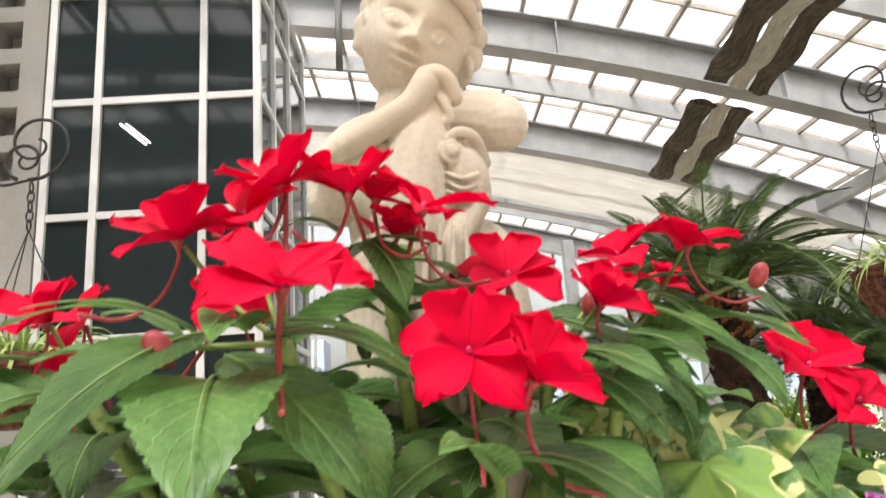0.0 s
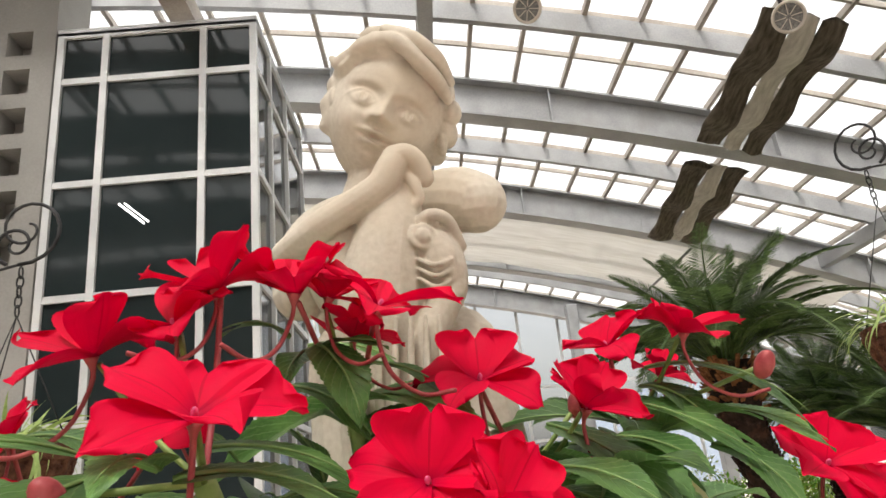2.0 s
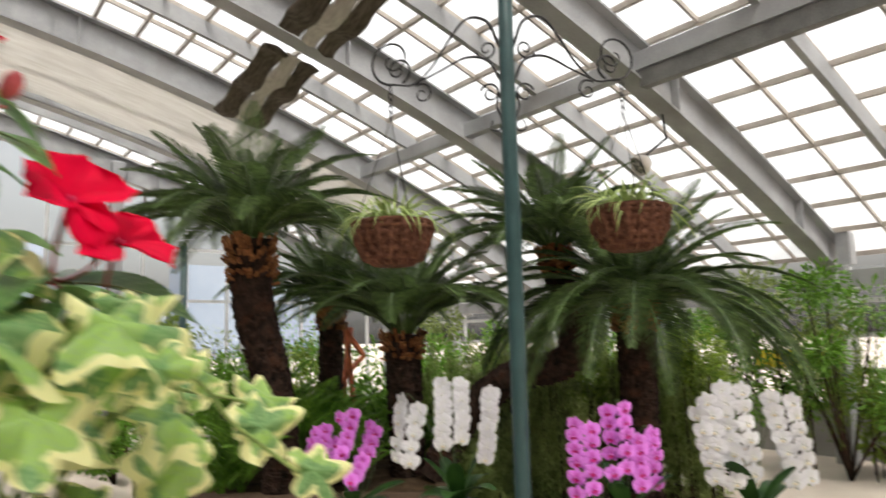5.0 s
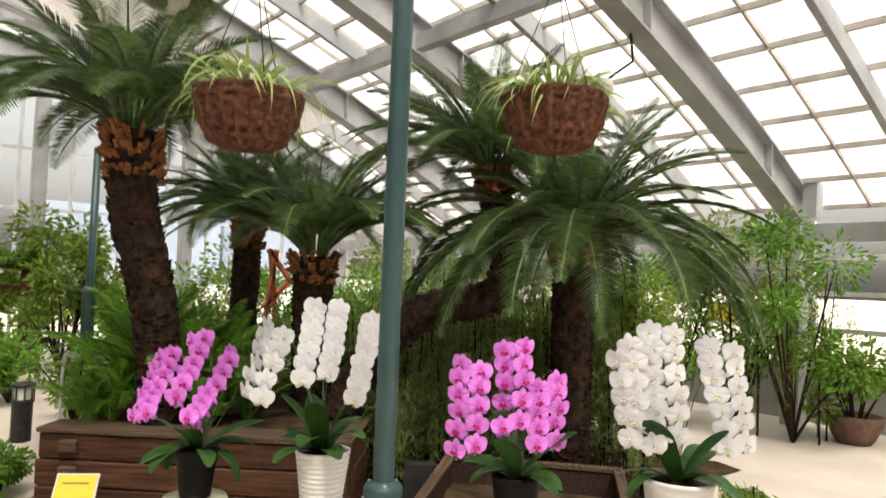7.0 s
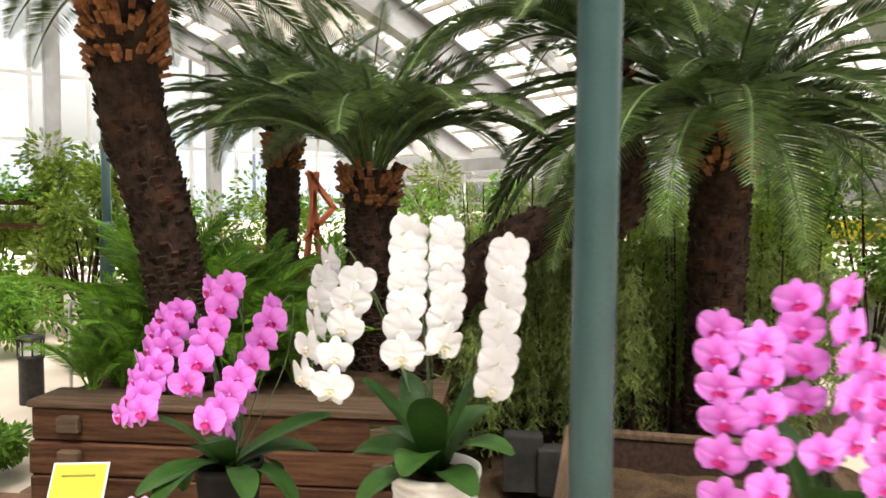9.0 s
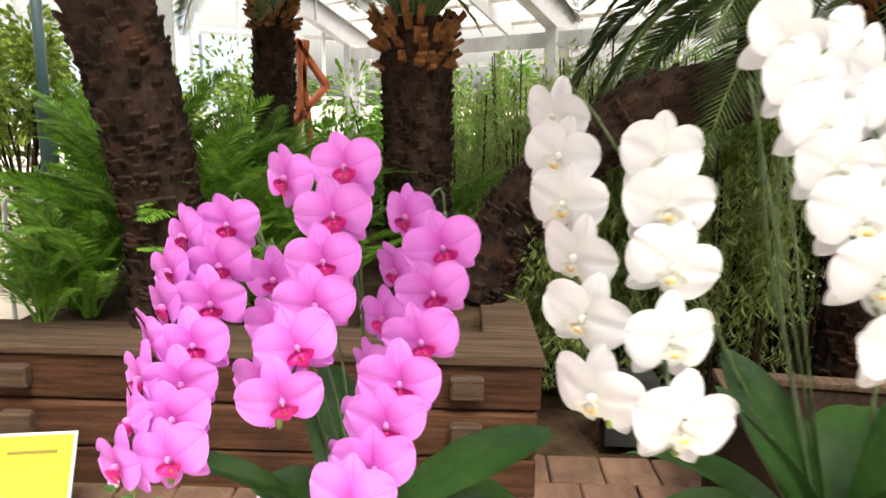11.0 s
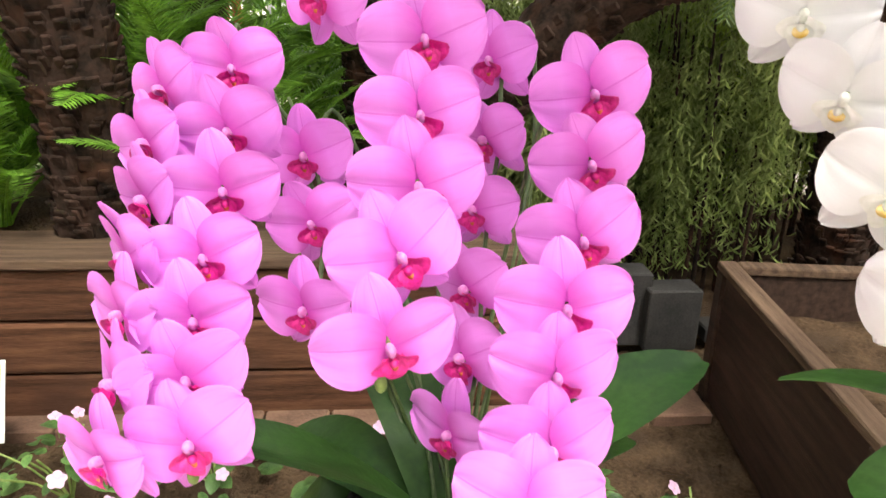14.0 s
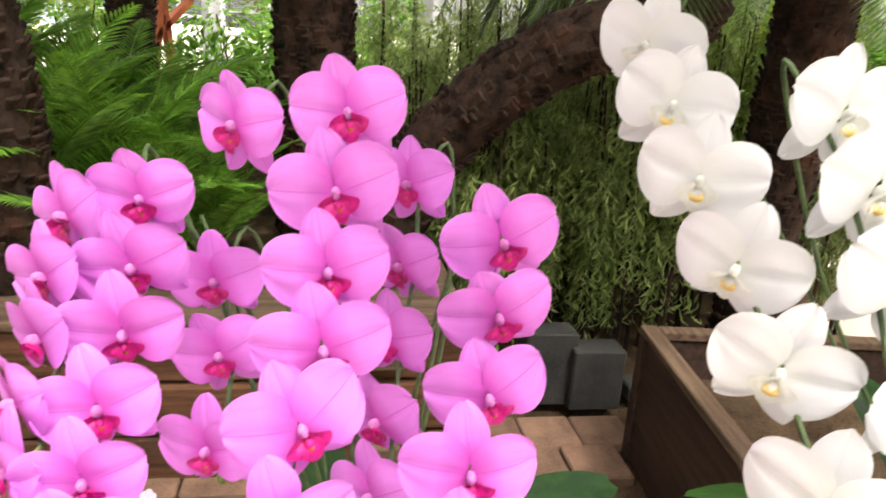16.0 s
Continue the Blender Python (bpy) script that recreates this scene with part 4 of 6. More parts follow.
def shrub(at, h, r, mat, label, seed, leaf=0.06, n=1500, name="shrub", lobes=9):
    """Stems that branch, with uneven clumps of leaves and gaps between them."""
    rnd2 = random.Random(seed)
    plant = thing(name, label, "bush", at, "shrubs in the hall")
    tips = []
    for k in range(lobes):
        a, e = rnd2.random() * 6.283, rnd2.uniform(0.35, 1.0)
        tip = Vector((r * math.cos(a) * rnd2.uniform(0.2, 0.9), r * math.sin(a) * rnd2.uniform(0.2, 0.9), h * e))
        tips.append((tip, r * rnd2.uniform(0.28, 0.5)))
        part("stem", Geo().tube(curve([(0, 0, 0), tip * 0.45 + Vector((rnd2.uniform(-0.05, 0.05), 0, 0.05)), tip], 4), [0.02 - 0.0016 * i for i in range(9)], 5), BARK, plant)

    def place(q):
        c, cr = tips[int(q.random() * len(tips))]
        d = Vector((q.gauss(0, 1), q.gauss(0, 1), q.gauss(0, 0.8)))
        return c + d.normalized() * cr * q.random() ** 0.4, d + Vector((0, 0, -0.3))
    part("foliage", leaf_cloud(seed, n * 2, place, leaf), mat, plant)
    return plant


def weeping(at, h, r, mat, label, seed, strands=80, leaves=7500):
    """A bush of thin upright stems with drooping feathery strands."""
    rnd2 = random.Random(seed)
    plant = thing("weeping_bush", label, "bush", at, "feathery bushes behind the planter")
    for k in range(7):
        a = rnd2.random() * 6.283
        x, y = r * 0.5 * math.cos(a), r * 0.5 * math.sin(a)
        part("stem", Geo().tube(curve([(x, y, 0), (x * 1.1, y, h * 0.5), (x * 1.3, y * 1.2, h * rnd2.uniform(0.8, 1.05))], 4), [0.011 - 0.0008 * i for i in range(9)], 5), BARK, plant)
    lines = []
    for k in range(strands):
        a, q = rnd2.random() * 6.283, r * math.sqrt(rnd2.random())
        top = h * rnd2.uniform(0.55, 1.05)
        lines.append((Vector((q * math.cos(a), q * math.sin(a), top)), rnd2.uniform(0.25, 0.8) * top, rnd2.uniform(0.012, 0.045)))

    def place(q):
        c, ln, w = lines[int(q.random() * len(lines))]
        t = q.random()
        return c + Vector((q.gauss(0, w), q.gauss(0, w), -ln * t)), (q.gauss(0, 0.7), q.gauss(0, 0.7), -0.8)
    part("foliage", leaf_cloud(seed, leaves, place, 0.052, 0.17), mat, plant)
    return plant


for k, (x, y, h, r) in enumerate(((4.30, 5.15, 1.25, 0.34), (4.75, 4.95, 1.5, 0.4), (5.30, 4.75, 1.6, 0.45), (5.75, 4.25, 1.6, 0.45), (5.25, 5.5, 1.6, 0.5), (4.60, 5.95, 1.5, 0.5),
                                  (6.7, 4.6, 1.7, 0.5), (6.3, 4.9, 1.7, 0.5), (5.45, 3.75, 1.3, 0.3), (5.6, 6.4, 1.7, 0.55), (4.45, 4.55, 1.1, 0.26), (4.0, 4.85, 1.0, 0.28), (4.95, 5.25, 1.7, 0.45), (5.6, 5.2, 1.8, 0.5), (4.52, 4.22, 1.2, 0.22), (5.25, 4.2, 1.5, 0.32), (4.75, 4.45, 1.4, 0.3))):
    # Bushes 2 and 3 take the brighter leaf colour to paint them as sunlit.
    weeping((x, y, 0), h, r, BRIGHT if k in (2, 3) else MOSS, "weeping olive green feathery foliage on thin stems", 60 + k, 80 if k < 14 else 34, 7500 if k < 14 else 2500)
weeping((8.92, 4.12, 0), 1.75, 0.7, BRIGHT, "bright yellow-green weeping feathery bush", 80, 60)
weeping((3.94, 2.03, 0), 0.75, 0.06, BRIGHT, "bright green feathery foliage near the white pot", 81, 14)
for k, (x, y, h, r, mat, lf, n) in enumerate((
        (8.7, 4.0, 2.3, 0.7, FERN, 0.08, 1500), (8.7, 4.6, 2.2, 0.8, MOSS, 0.08, 1300), (9.3, 3.62, 1.0, 0.45, BRIGHT, 0.1, 600), (7.6, 6.2, 1.7, 0.8, FERN, 0.08, 1300),
        (3.2, 12.0, 2.2, 0.75, BRIGHT, 0.1, 1500), (2.3, 9.8, 0.9, 0.5, FERN, 0.07, 1000), (3.4, 8.6, 1.2, 0.6, FERN, 0.08, 1200), (4.6, 9.5, 1.5, 0.7, BRIGHT, 0.08, 1200), (5.6, 8.4, 1.6, 0.8, FERN, 0.08, 1300),
        (7.0, 8.6, 1.8, 0.9, FERN, 0.09, 1300), (1.2, 12.5, 1.5, 0.7, FERN, 0.09, 1100), (4.2, 12.8, 1.8, 0.9, MOSS, 0.09, 1100), (6.0, 11.6, 1.8, 0.9, FERN, 0.09, 1100), (8.2, 10.4, 2.0, 1.0, MOSS, 0.1, 1100),
        (2.55, 7.55, 0.55, 0.34, BRIGHT, 0.05, 700), (2.95, 7.1, 0.7, 0.35, FERN, 0.05, 700), (1.75, 6.2, 0.30, 0.22, FERN, 0.05, 800), (1.55, 5.75, 0.25, 0.2, FERN, 0.045, 700), (0.5, 9.5, 1.2, 0.6, FERN, 0.08, 900),
        (4.9, 7.2, 1.3, 0.6, FERN, 0.07, 1100), (6.1, 5.4, 1.2, 0.6, BRIGHT, 0.07, 1200), (6.9, 5.4, 1.3, 0.6, FERN, 0.07, 1200), (5.75, 4.55, 0.7, 0.4, BRIGHT, 0.05, 900), (4.4, 6.6, 1.1, 0.5, FERN, 0.07, 1000), (6.4, 7.2, 1.5, 0.7, MOSS, 0.07, 1100), (-0.2, 12.8, 1.8, 0.8, FERN, 0.1, 900),
        (5.9, 5.0, 1.75, 0.5, BRIGHT, 0.05, 2200), (6.2, 4.3, 1.6, 0.5, BRIGHT, 0.05, 2200), (8.2, 5.2, 2.0, 0.8, FERN, 0.07, 2200), (2.2, 11.2, 0.95, 0.5, FERN, 0.08, 1400), (2.95, 10.3, 2.0, 0.5, BRIGHT, 0.08, 1500), (1.4, 12.9, 1.75, 0.7, FERN, 0.09, 3600), (2.3, 13.0, 1.7, 0.7, BRIGHT, 0.09, 3600), (3.9, 10.0, 1.5, 0.6, FERN, 0.08, 1200), (2.7, 8.5, 0.75, 0.4, FERN, 0.06, 900))):
    shrub((x, y, 0), h, r, mat, ("tall dark-leaved shrub by the side glazing", "leafy green shrub beside the path")[k > 1], 90 + k, lf, n)
pot = thing("clay_pot", "round clay pot under a bright green plant", "pot", (9.3, 3.62, 0))
part("bowl", Geo().lathe([(0.16, 0), (0.2, 0.05), (0.27, 0.2), (0.29, 0.3), (0.26, 0.31), (0.24, 0.26), (0.02, 0.25)]), BRICK, pot)

pergola = thing("pergola", "dark timber pergola frame beside the path", "pergola", (0, 12.2, 0))
for x in (0.9, 1.9, 2.75, 2.92):
    part("post", Geo().box((x - 0.06, -0.06, 0), (x + 0.06, 0.06, 1.5), soft=0.006), TIMBER, pergola, smooth=False)
for z, hgt in ((1.5, 0.12), (0.42, 0.1), (1.2, 0.07)):
    part("beam", Geo().box((0.7, -0.05, z), (3.1, 0.05, z + hgt), soft=0.006), TIMBER, pergola, smooth=False)
vine = thing("climbing_vine", "leafy green climber spread over the pergola beams", "climber", (0, 12.2, 1.6))
part("stem", Geo().tube(curve([(0.95, 0.08, -1.6), (0.98, 0.09, -0.6), (1.1, 0.02, 0.06), (2.0, 0.03, 0.1), (3.0, 0.0, 0.07)], 6), 0.014, 6), BARK, vine)
part("foliage", leaf_cloud(141, 2600, lambda q: ((q.uniform(0.65, 3.15), q.gauss(0, 0.16), abs(q.gauss(0, 0.13)) * (1 + 0.5 * math.sin(q.random() * 6)) - 0.03), (q.gauss(0, 1), q.gauss(0, 1) - 0.4, q.gauss(0, 0.5) - 0.2)), 0.085), FERN, vine)
table = thing("slatted_table", "dark wooden table far across the hall", "table", (4.4, 10.9, 0))
part("tabletop", Geo().box((-0.5, -0.3, 0.92), (0.9, 0.3, 0.98), soft=0.006), TIMBER, table, smooth=False)
for x in (-0.42, 0.8):
    for y in (-0.22, 0.22):
        part("leg", Geo().box((x - 0.04, y - 0.04, 0), (x + 0.04, y + 0.04, 0.92)), TIMBER, table, smooth=False)
rack = thing("red_trestle", "orange-red painted wooden trestle behind the cycads", "trestle", (4.55, 8.0, 0))
for a, b in (((-0.18, 0, 0), (0.05, 0, 1.85)), ((0.2, 0, 0), (-0.02, 0, 1.85)), ((-0.05, 0, 1.85), (0.24, 0, 1.5)), ((0.24, 0, 1.5), (-0.08, 0, 1.2)), ((-0.1, 0, 0.8), (0.12, 0, 0.8))):
    d = Vector(b) - Vector(a)
    part("board", Geo().box((-0.035, -0.02, 0), (0.035, 0.02, d.length), Matrix.Translation(a) @ d.to_track_quat("Z", "Y").to_matrix().to_4x4()), RED_WOOD, rack, smooth=False)
lamp = thing("lamp_post", "dark blue-green post behind the tall cycad", "post", (3.03, 9.65, 0))
part("pole", Geo().tube([(0, 0, 0), (0, 0, 3.0)], 0.045, 12), POLE_GREEN, lamp)
part("sleeve", Geo().lathe([(0.075, 0), (0.075, 1.25), (0.085, 1.26), (0.085, 1.3), (0.05, 1.34)], 14), POLE_GREEN, lamp)
bol = thing("bollard_light", "short black bollard with a pale caged head", "bollard", (2.12, 7.8, 0))
part("post", Geo().lathe([(0.085, 0), (0.085, 0.34), (0.095, 0.345), (0.095, 0.37), (0.05, 0.375)], 18), IRON, bol)
part("diffuser", Geo().lathe([(0.07, 0.37), (0.07, 0.47)], 18), CARD_WHITE, bol)
for k in range(8):
    part("cage_bar", Geo().tube([(0.088 * math.cos(k * 0.785), 0.088 * math.sin(k * 0.785), z) for z in (0.36, 0.5)], 0.007, 5), IRON, bol)
part("cap", Geo().lathe([(0.1, 0.49), (0.1, 0.51), (0.02, 0.525)], 18), IRON, bol)
hoop = thing("metal_hoop", "white bent metal tube rail beside the bed", "rail", (2.42, 6.95, 0))
part("tube", Geo().tube(curve([(-0.16, 0, 0), (-0.16, 0, 0.78), (-0.1, 0, 0.84), (0.12, 0, 0.82), (0.18, 0, 0.72), (0.18, 0, 0)], 6), 0.012, 7), ALU, hoop)
part("bar", Geo().tube([(-0.16, 0, 0.5), (0.18, 0, 0.5)], 0.01, 6), ALU, hoop)

# ---- the yellow sign ----
sign = thing("plant_sign", "yellow card with a white rim on a short metal stake", "sign", m=pose(2.0, 5.14, 0.0, 0, 0, -32))
board = part("board", Geo().box((-0.122, -0.004, -0.108), (0.122, 0.004, 0.108), soft=0.002), CARD_WHITE, sign, m=pose(0, 0, 0.25, -32, 0, 0), smooth=False)
part("face", Geo().box((-0.112, -0.0075, -0.098), (0.112, -0.0042, 0.098)), YELLOW, board, "plain yellow face", smooth=False)
part("text_bar", Geo().box((-0.075, -0.0095, 0.043), (0.07, -0.0077, 0.053)), INK, board, smooth=False)
part("stake", Geo().tube([(0, 0.01, 0), (0, 0.01, 0.24)], 0.011, 8), ALU, sign)


# ---- orchids ----
def round_petal(g, ln, wd, ang, back, z, power=0.62, droop=0.35, cup=0.12, ruffle=0.0012, groove=0.0016, ph=0.0, skew=0.0):
    """A petal or sepal with a groove down its middle and a softly ruffled rim."""
    m = pose(0.0, 0, z, 0, 0, ang) @ pose(0.0022, 0, 0)
    rows, uvs, x, h = [], [], 0.0, 0.0
    steps, cols = 14, 13
    for i in range(steps + 1):
        t = i / steps
        a = back - droop * t
        if i:
            x += math.cos(a) * ln / steps
            h += math.sin(a) * ln / steps
        w = wd * 0.5 * max(0.02, math.sin(math.pi * min(1, 0.045 + 0.945 * t ** 0.9)) ** power)
        row, uv = [], []
        for j in range(cols):
            q = 2 * j / (cols - 1) - 1
            lift = -cup * abs(q) ** 1.5 * w - groove * math.exp(-(q / 0.13) ** 2) * min(1, 3 * t) + ruffle * t * (math.sin(3.1 * q + 4.0 * t + ph) + 0.6 * math.sin(7.3 * q + ph * 2)) * (0.35 + abs(q))
            row.append(m @ Vector((x + skew * q * w * t, q * w, h + lift)))
            uv.append((0.001 + t, 0.5 + 0.5 * q))
        rows.append(row)
        uvs.append(uv)
    g.grid(rows, uvs)


def orchid_mesh(name, mat, seed):
    r, g = random.Random(seed), Geo()
    j = lambda n=5: r.uniform(-n, n)
    ph = lambda: r.random() * 6
    round_petal(g, 0.046, 0.032, 92 + j(), 0.10 + r.uniform(-0.15, 0.2), -0.007, 0.55, 0.25 + r.uniform(-0.2, 0.3), 0.16, 0.0010, 0.0010, ph())
    for a in (236, 304):
        round_petal(g, 0.0435, 0.029, a + j(), -0.05 + r.uniform(-0.1, 0.1), -0.008, 0.62, 0.2, 0.14, 0.0010, 0.0010, ph())
    for a, sg in ((14, 1), (166, -1)):
        round_petal(g, 0.0455 * r.uniform(0.97, 1.04), 0.058 * r.uniform(0.97, 1.04), a + j(), r.uniform(0.12, 0.36), 0.001 + 0.001 * (sg > 0), 0.43, r.uniform(0.45, 0.85), r.uniform(-0.14, 0.06), 0.0014, 0.0022, ph(), 0.16 * sg)
    me = g.mesh(name)
    me.materials.append(mat)
    return me


def lip_mesh(name, mat):
    """The lip: two upright side lobes that curl in, and a pointed middle lobe that hangs forward."""
    g = Geo()
    lobe = lambda t: max(0.08, math.sin(math.pi * min(1, 0.15 + 0.8 * t)) ** 0.6)
    for sg in (-1, 1):
        blade(g, 0.0150, 0.0165, 1.1, lobe, 0.35, 9, pose(sg * 0.0025, -0.008, 0.003, 0, 0, -90 + sg * 58) @ pose(0, 0, 0, sg * 40, -60, 0), 7, 0.0006)
    blade(g, 0.0185, 0.0165, 1.5, lambda t: max(0.05, math.sin(math.pi * min(1, 0.25 + 0.72 * t)) ** 0.8), 0.35, 10, pose(0, -0.008, 0.004, 0, 0, -90) @ pose(0, 0, 0, 0, -48, 0), 7, 0.0006)
    g.ball((0, -0.0105, 0.0065), (0.0032, 0.0036, 0.0030), None, 10, 6)
    me = g.mesh(name)
    me.materials.append(mat)
    return me


ORCHIDS = {"pink": ([orchid_mesh("flower_pink", PINK, s) for s in (1, 2, 3, 11, 12)], lip_mesh("lip_pink", LIP_PINK), COLUMN_PINK, THROAT),
           "white": ([orchid_mesh("flower_white", WHITE, s) for s in (4, 5, 6, 13, 14)], lip_mesh("lip_white", COLUMN_WHITE), COLUMN_WHITE, LIP_YELLOW)}
COLUMNS = {}
for tone, (_, _, col, throat) in ORCHIDS.items():
    c = Geo().ball((0, 0.001, 0.006), (0.0034, 0.0050, 0.0066), pose(0, 0, 0, -25, 0, 0), 12, 8).mesh("column_" + tone)
    c.materials.append(col)
    th = Geo().ball((0, -0.010, 0.0072), (0.003, 0.0042, 0.003) if tone == "pink" else (0.0078, 0.0042, 0.0036), None, 10, 6).mesh("throat_" + tone)
    th.materials.append(throat)
    COLUMNS[tone] = (c, th)
STRAP = []
for nm, ln, dr, lf in (("a", 0.25, 1.1, 0.75), ("b", 0.22, 1.5, 0.7), ("c", 0.27, 0.55, 1.05)):
    g = blade(Geo(), ln * 0.92, 0.096, dr, lambda t: (0.45 + 0.75 * t) if t < 0.55 else max(0.03, 0.86 * math.cos((t - 0.55) / 0.45 * 1.5) ** 0.6), 0.22, 14, None, 7, 0.0, lf)
    me = g.mesh("strap_leaf_" + nm)
    me.materials.append(ORCHID_LEAF)
    STRAP.append(me)


def pedestal(x, y, top):
    p = thing("pedestal", "cream cast pedestal with a wide moulded top", "pedestal", (x, y, 0), "pedestals under the orchids")
    part("base", Geo().lathe([(0.02, 0.0), (0.13, 0.0), (0.135, 0.05), (0.115, 0.07), (0.10, 0.09)], 32), CREAM, p)
    part("shaft", Geo().lathe([(0.10, 0.09), (0.082, 0.2), (0.078, top * 0.5), (0.082, top - 0.14), (0.095, top - 0.09)], 32), CREAM, p)
    part("top_plate", Geo().lathe([(0.095, top - 0.09), (0.108, top - 0.06), (0.117, top - 0.05), (0.132, top - 0.035), (0.135, top - 0.018), (0.129, top - 0.002), (0.002, top)], 32), CREAM, p)
    return p


def orchid(tone, strands, pot_at, pot_r, pot_h, pot_mat, ribs, label, pot_label, seed, size=1.0, leaves=8, broad=1.2, taper=0.0, upright=0.0, lean=0.0):
    """A moth orchid: each strand is its top and bottom flower, their number, and the way they look."""
    rnd2 = random.Random(seed)
    x, y, z = pot_at
    o = Vector((x, y, z + pot_h - 0.02))
    pt = thing("flower_pot", pot_label, "pot", (x, y, z), "orchid pots")
    prof = [(0.003, 0.0), (pot_r * 0.72, 0.0), (pot_r * 0.74, 0.012)]
    n = 44 if ribs else 12
    for k in range(n + 1):
        t = k / n
        prof.append((pot_r * (0.74 + 0.26 * t) + (0.0024 * math.sin(k * math.pi / 2) if ribs else 0.0), 0.012 + (pot_h - 0.03) * t))
    prof += [(pot_r * 1.03, pot_h - 0.016), (pot_r * 1.03, pot_h - 0.002), (pot_r * 0.97, pot_h), (pot_r * 0.92, pot_h - 0.012), (pot_r * 0.90, pot_h - 0.03)]
    part("shell", Geo().lathe(prof, 36), pot_mat, pt)
    part("bark_mulch", Geo().lathe([(pot_r * 0.9, pot_h - 0.028), (0.002, pot_h - 0.012)], 24), SOIL, pt, "dark bark mulch")
    plant = thing("orchid_plant", label, "orchid", o, "potted moth orchids")
    meshes, lip, _, _ = ORCHIDS[tone]
    for k in range(leaves):
        me = STRAP[k % 3]
        part("leaf", me, ORCHID_LEAF, plant, m=Matrix.Diagonal((broad, broad, broad, 1)) @ pose(0, 0, 0.0, 0, 0, k * 360 / leaves + rnd2.uniform(-18, 18)) @ pose(0.012, 0, 0.006 * (k % 3), rnd2.uniform(-14, 14), rnd2.uniform(-10, 12) - upright * (1 if k % 3 else 0.2), 0) @ Matrix.Diagonal((*(rnd2.uniform(0.8, 1.1),) * 3, 1)))
    for top, *mid, bot, count, face in strands:
        top, bot = Vector(top) - o, Vector(bot) - o
        mid = Vector(mid[0]) - o if mid else (top + bot) / 2 + Vector((0, 0, 0.008))
        f = Vector(face).normalized()
        pts = []
        for k in range(count):
            t = k / max(1, count - 1)
            p = top * (1 - t) * (1 - 2 * t) + mid * 4 * t * (1 - t) + bot * t * (2 * t - 1) + Vector((rnd2.uniform(-0.005, 0.005), rnd2.uniform(-0.005, 0.005), rnd2.uniform(-0.004, 0.004)))
            pts.append(p - f * 0.022)
            way = f + Vector((rnd2.uniform(-0.2, 0.2), rnd2.uniform(-0.2, 0.2), rnd2.uniform(-0.2, 0.08)))
            s = size * (0.97 - taper * t) * rnd2.uniform(0.96, 1.04)
            fl = part("flower", meshes[(k * 2 + int(rnd2.random() * 5)) % 5], PINK, plant, m=facing(p + Vector((0, 0, 0.004)), way, lean + rnd2.uniform(-13, 13)) @ Matrix.Diagonal((s, s, s, 1)))
            part("lip", lip, LIP_PINK, fl, m=pose(0, 0.0035, 0.001) @ Matrix.Diagonal((1.05, 1.05, 1.05, 1)))
            part("column", COLUMNS[tone][0], PINK, fl)
            part("throat", COLUMNS[tone][1], PINK, fl)
            part("pedicel", Geo().tube([p - f * 0.002, p - f * 0.024 + Vector((0, 0, 0.012))], 0.0016, 5), STEM_GREEN, plant)
        crest = pts[0] - f * 0.05 + Vector((0, 0, 0.03))
        root = Vector((0.02 * rnd2.uniform(-1, 1), 0.02 * rnd2.uniform(-1, 1), 0))
        tail = (pts[-1] - pts[0]).normalized() * 0.03
        line = curve([root, root.lerp(crest, 0.55) - f * 0.05, crest] + pts + [pts[-1] + tail], 5)
        part("spike", Geo().tube(line, 0.0022, 6), STEM_DARK, plant, "thin green flower stalk")
        part("bud", Geo().ball(pts[-1] + tail, (0.004, 0.004, 0.006)), STEM_GREEN, plant)
        if count == 7:
            part("support_stick", Geo().tube([root + Vector((0.01, 0, 0)), root.lerp(crest, 0.9) - f * 0.04], 0.0018, 5), STEM_DARK, plant)
    return plant


FL = (-0.63, -0.78, 0.02)
pedestal(2.10, 3.50, 0.637)
orchid("pink", [((2.127, 3.543, 1.287), (2.049, 3.485, 1.171), (1.975, 3.433, 1.074), 6, FL), ((2.197, 3.446, 1.201), (2.091, 3.380, 1.074), (1.994, 3.334, 0.998), 7, FL), ((2.036, 3.696, 1.206), (1.958, 3.607, 1.086), (1.890, 3.538, 0.992), 7, FL),
                ((2.000, 3.742, 1.190), (1.926, 3.662, 1.080), (1.860, 3.578, 0.975), 7, (-1.0, -0.12, 0)), ((2.096, 3.67, 1.128), (2.066, 3.63, 1.077), (2.029, 3.6, 1.026), 3, (-0.92, -0.45, 0)),
                ((2.261, 3.597, 1.208), (2.166, 3.533, 1.06), (2.079, 3.475, 0.94), 6, (-1.0, -0.1, 0)), ((2.105, 3.665, 1.262), (2.10, 3.66, 1.26), 1, (-1.0, -0.3, 0))],
       (2.10, 3.50, 0.637), 0.087, 0.205, BLACK_POT, False, "pink moth orchid with arching strands of large flowers", "black plastic pot on a cream pedestal", 21, 1.0, 12, 1.1, 0.04, -16.0, 13.0)
pedestal(2.45, 3.06, 0.633)
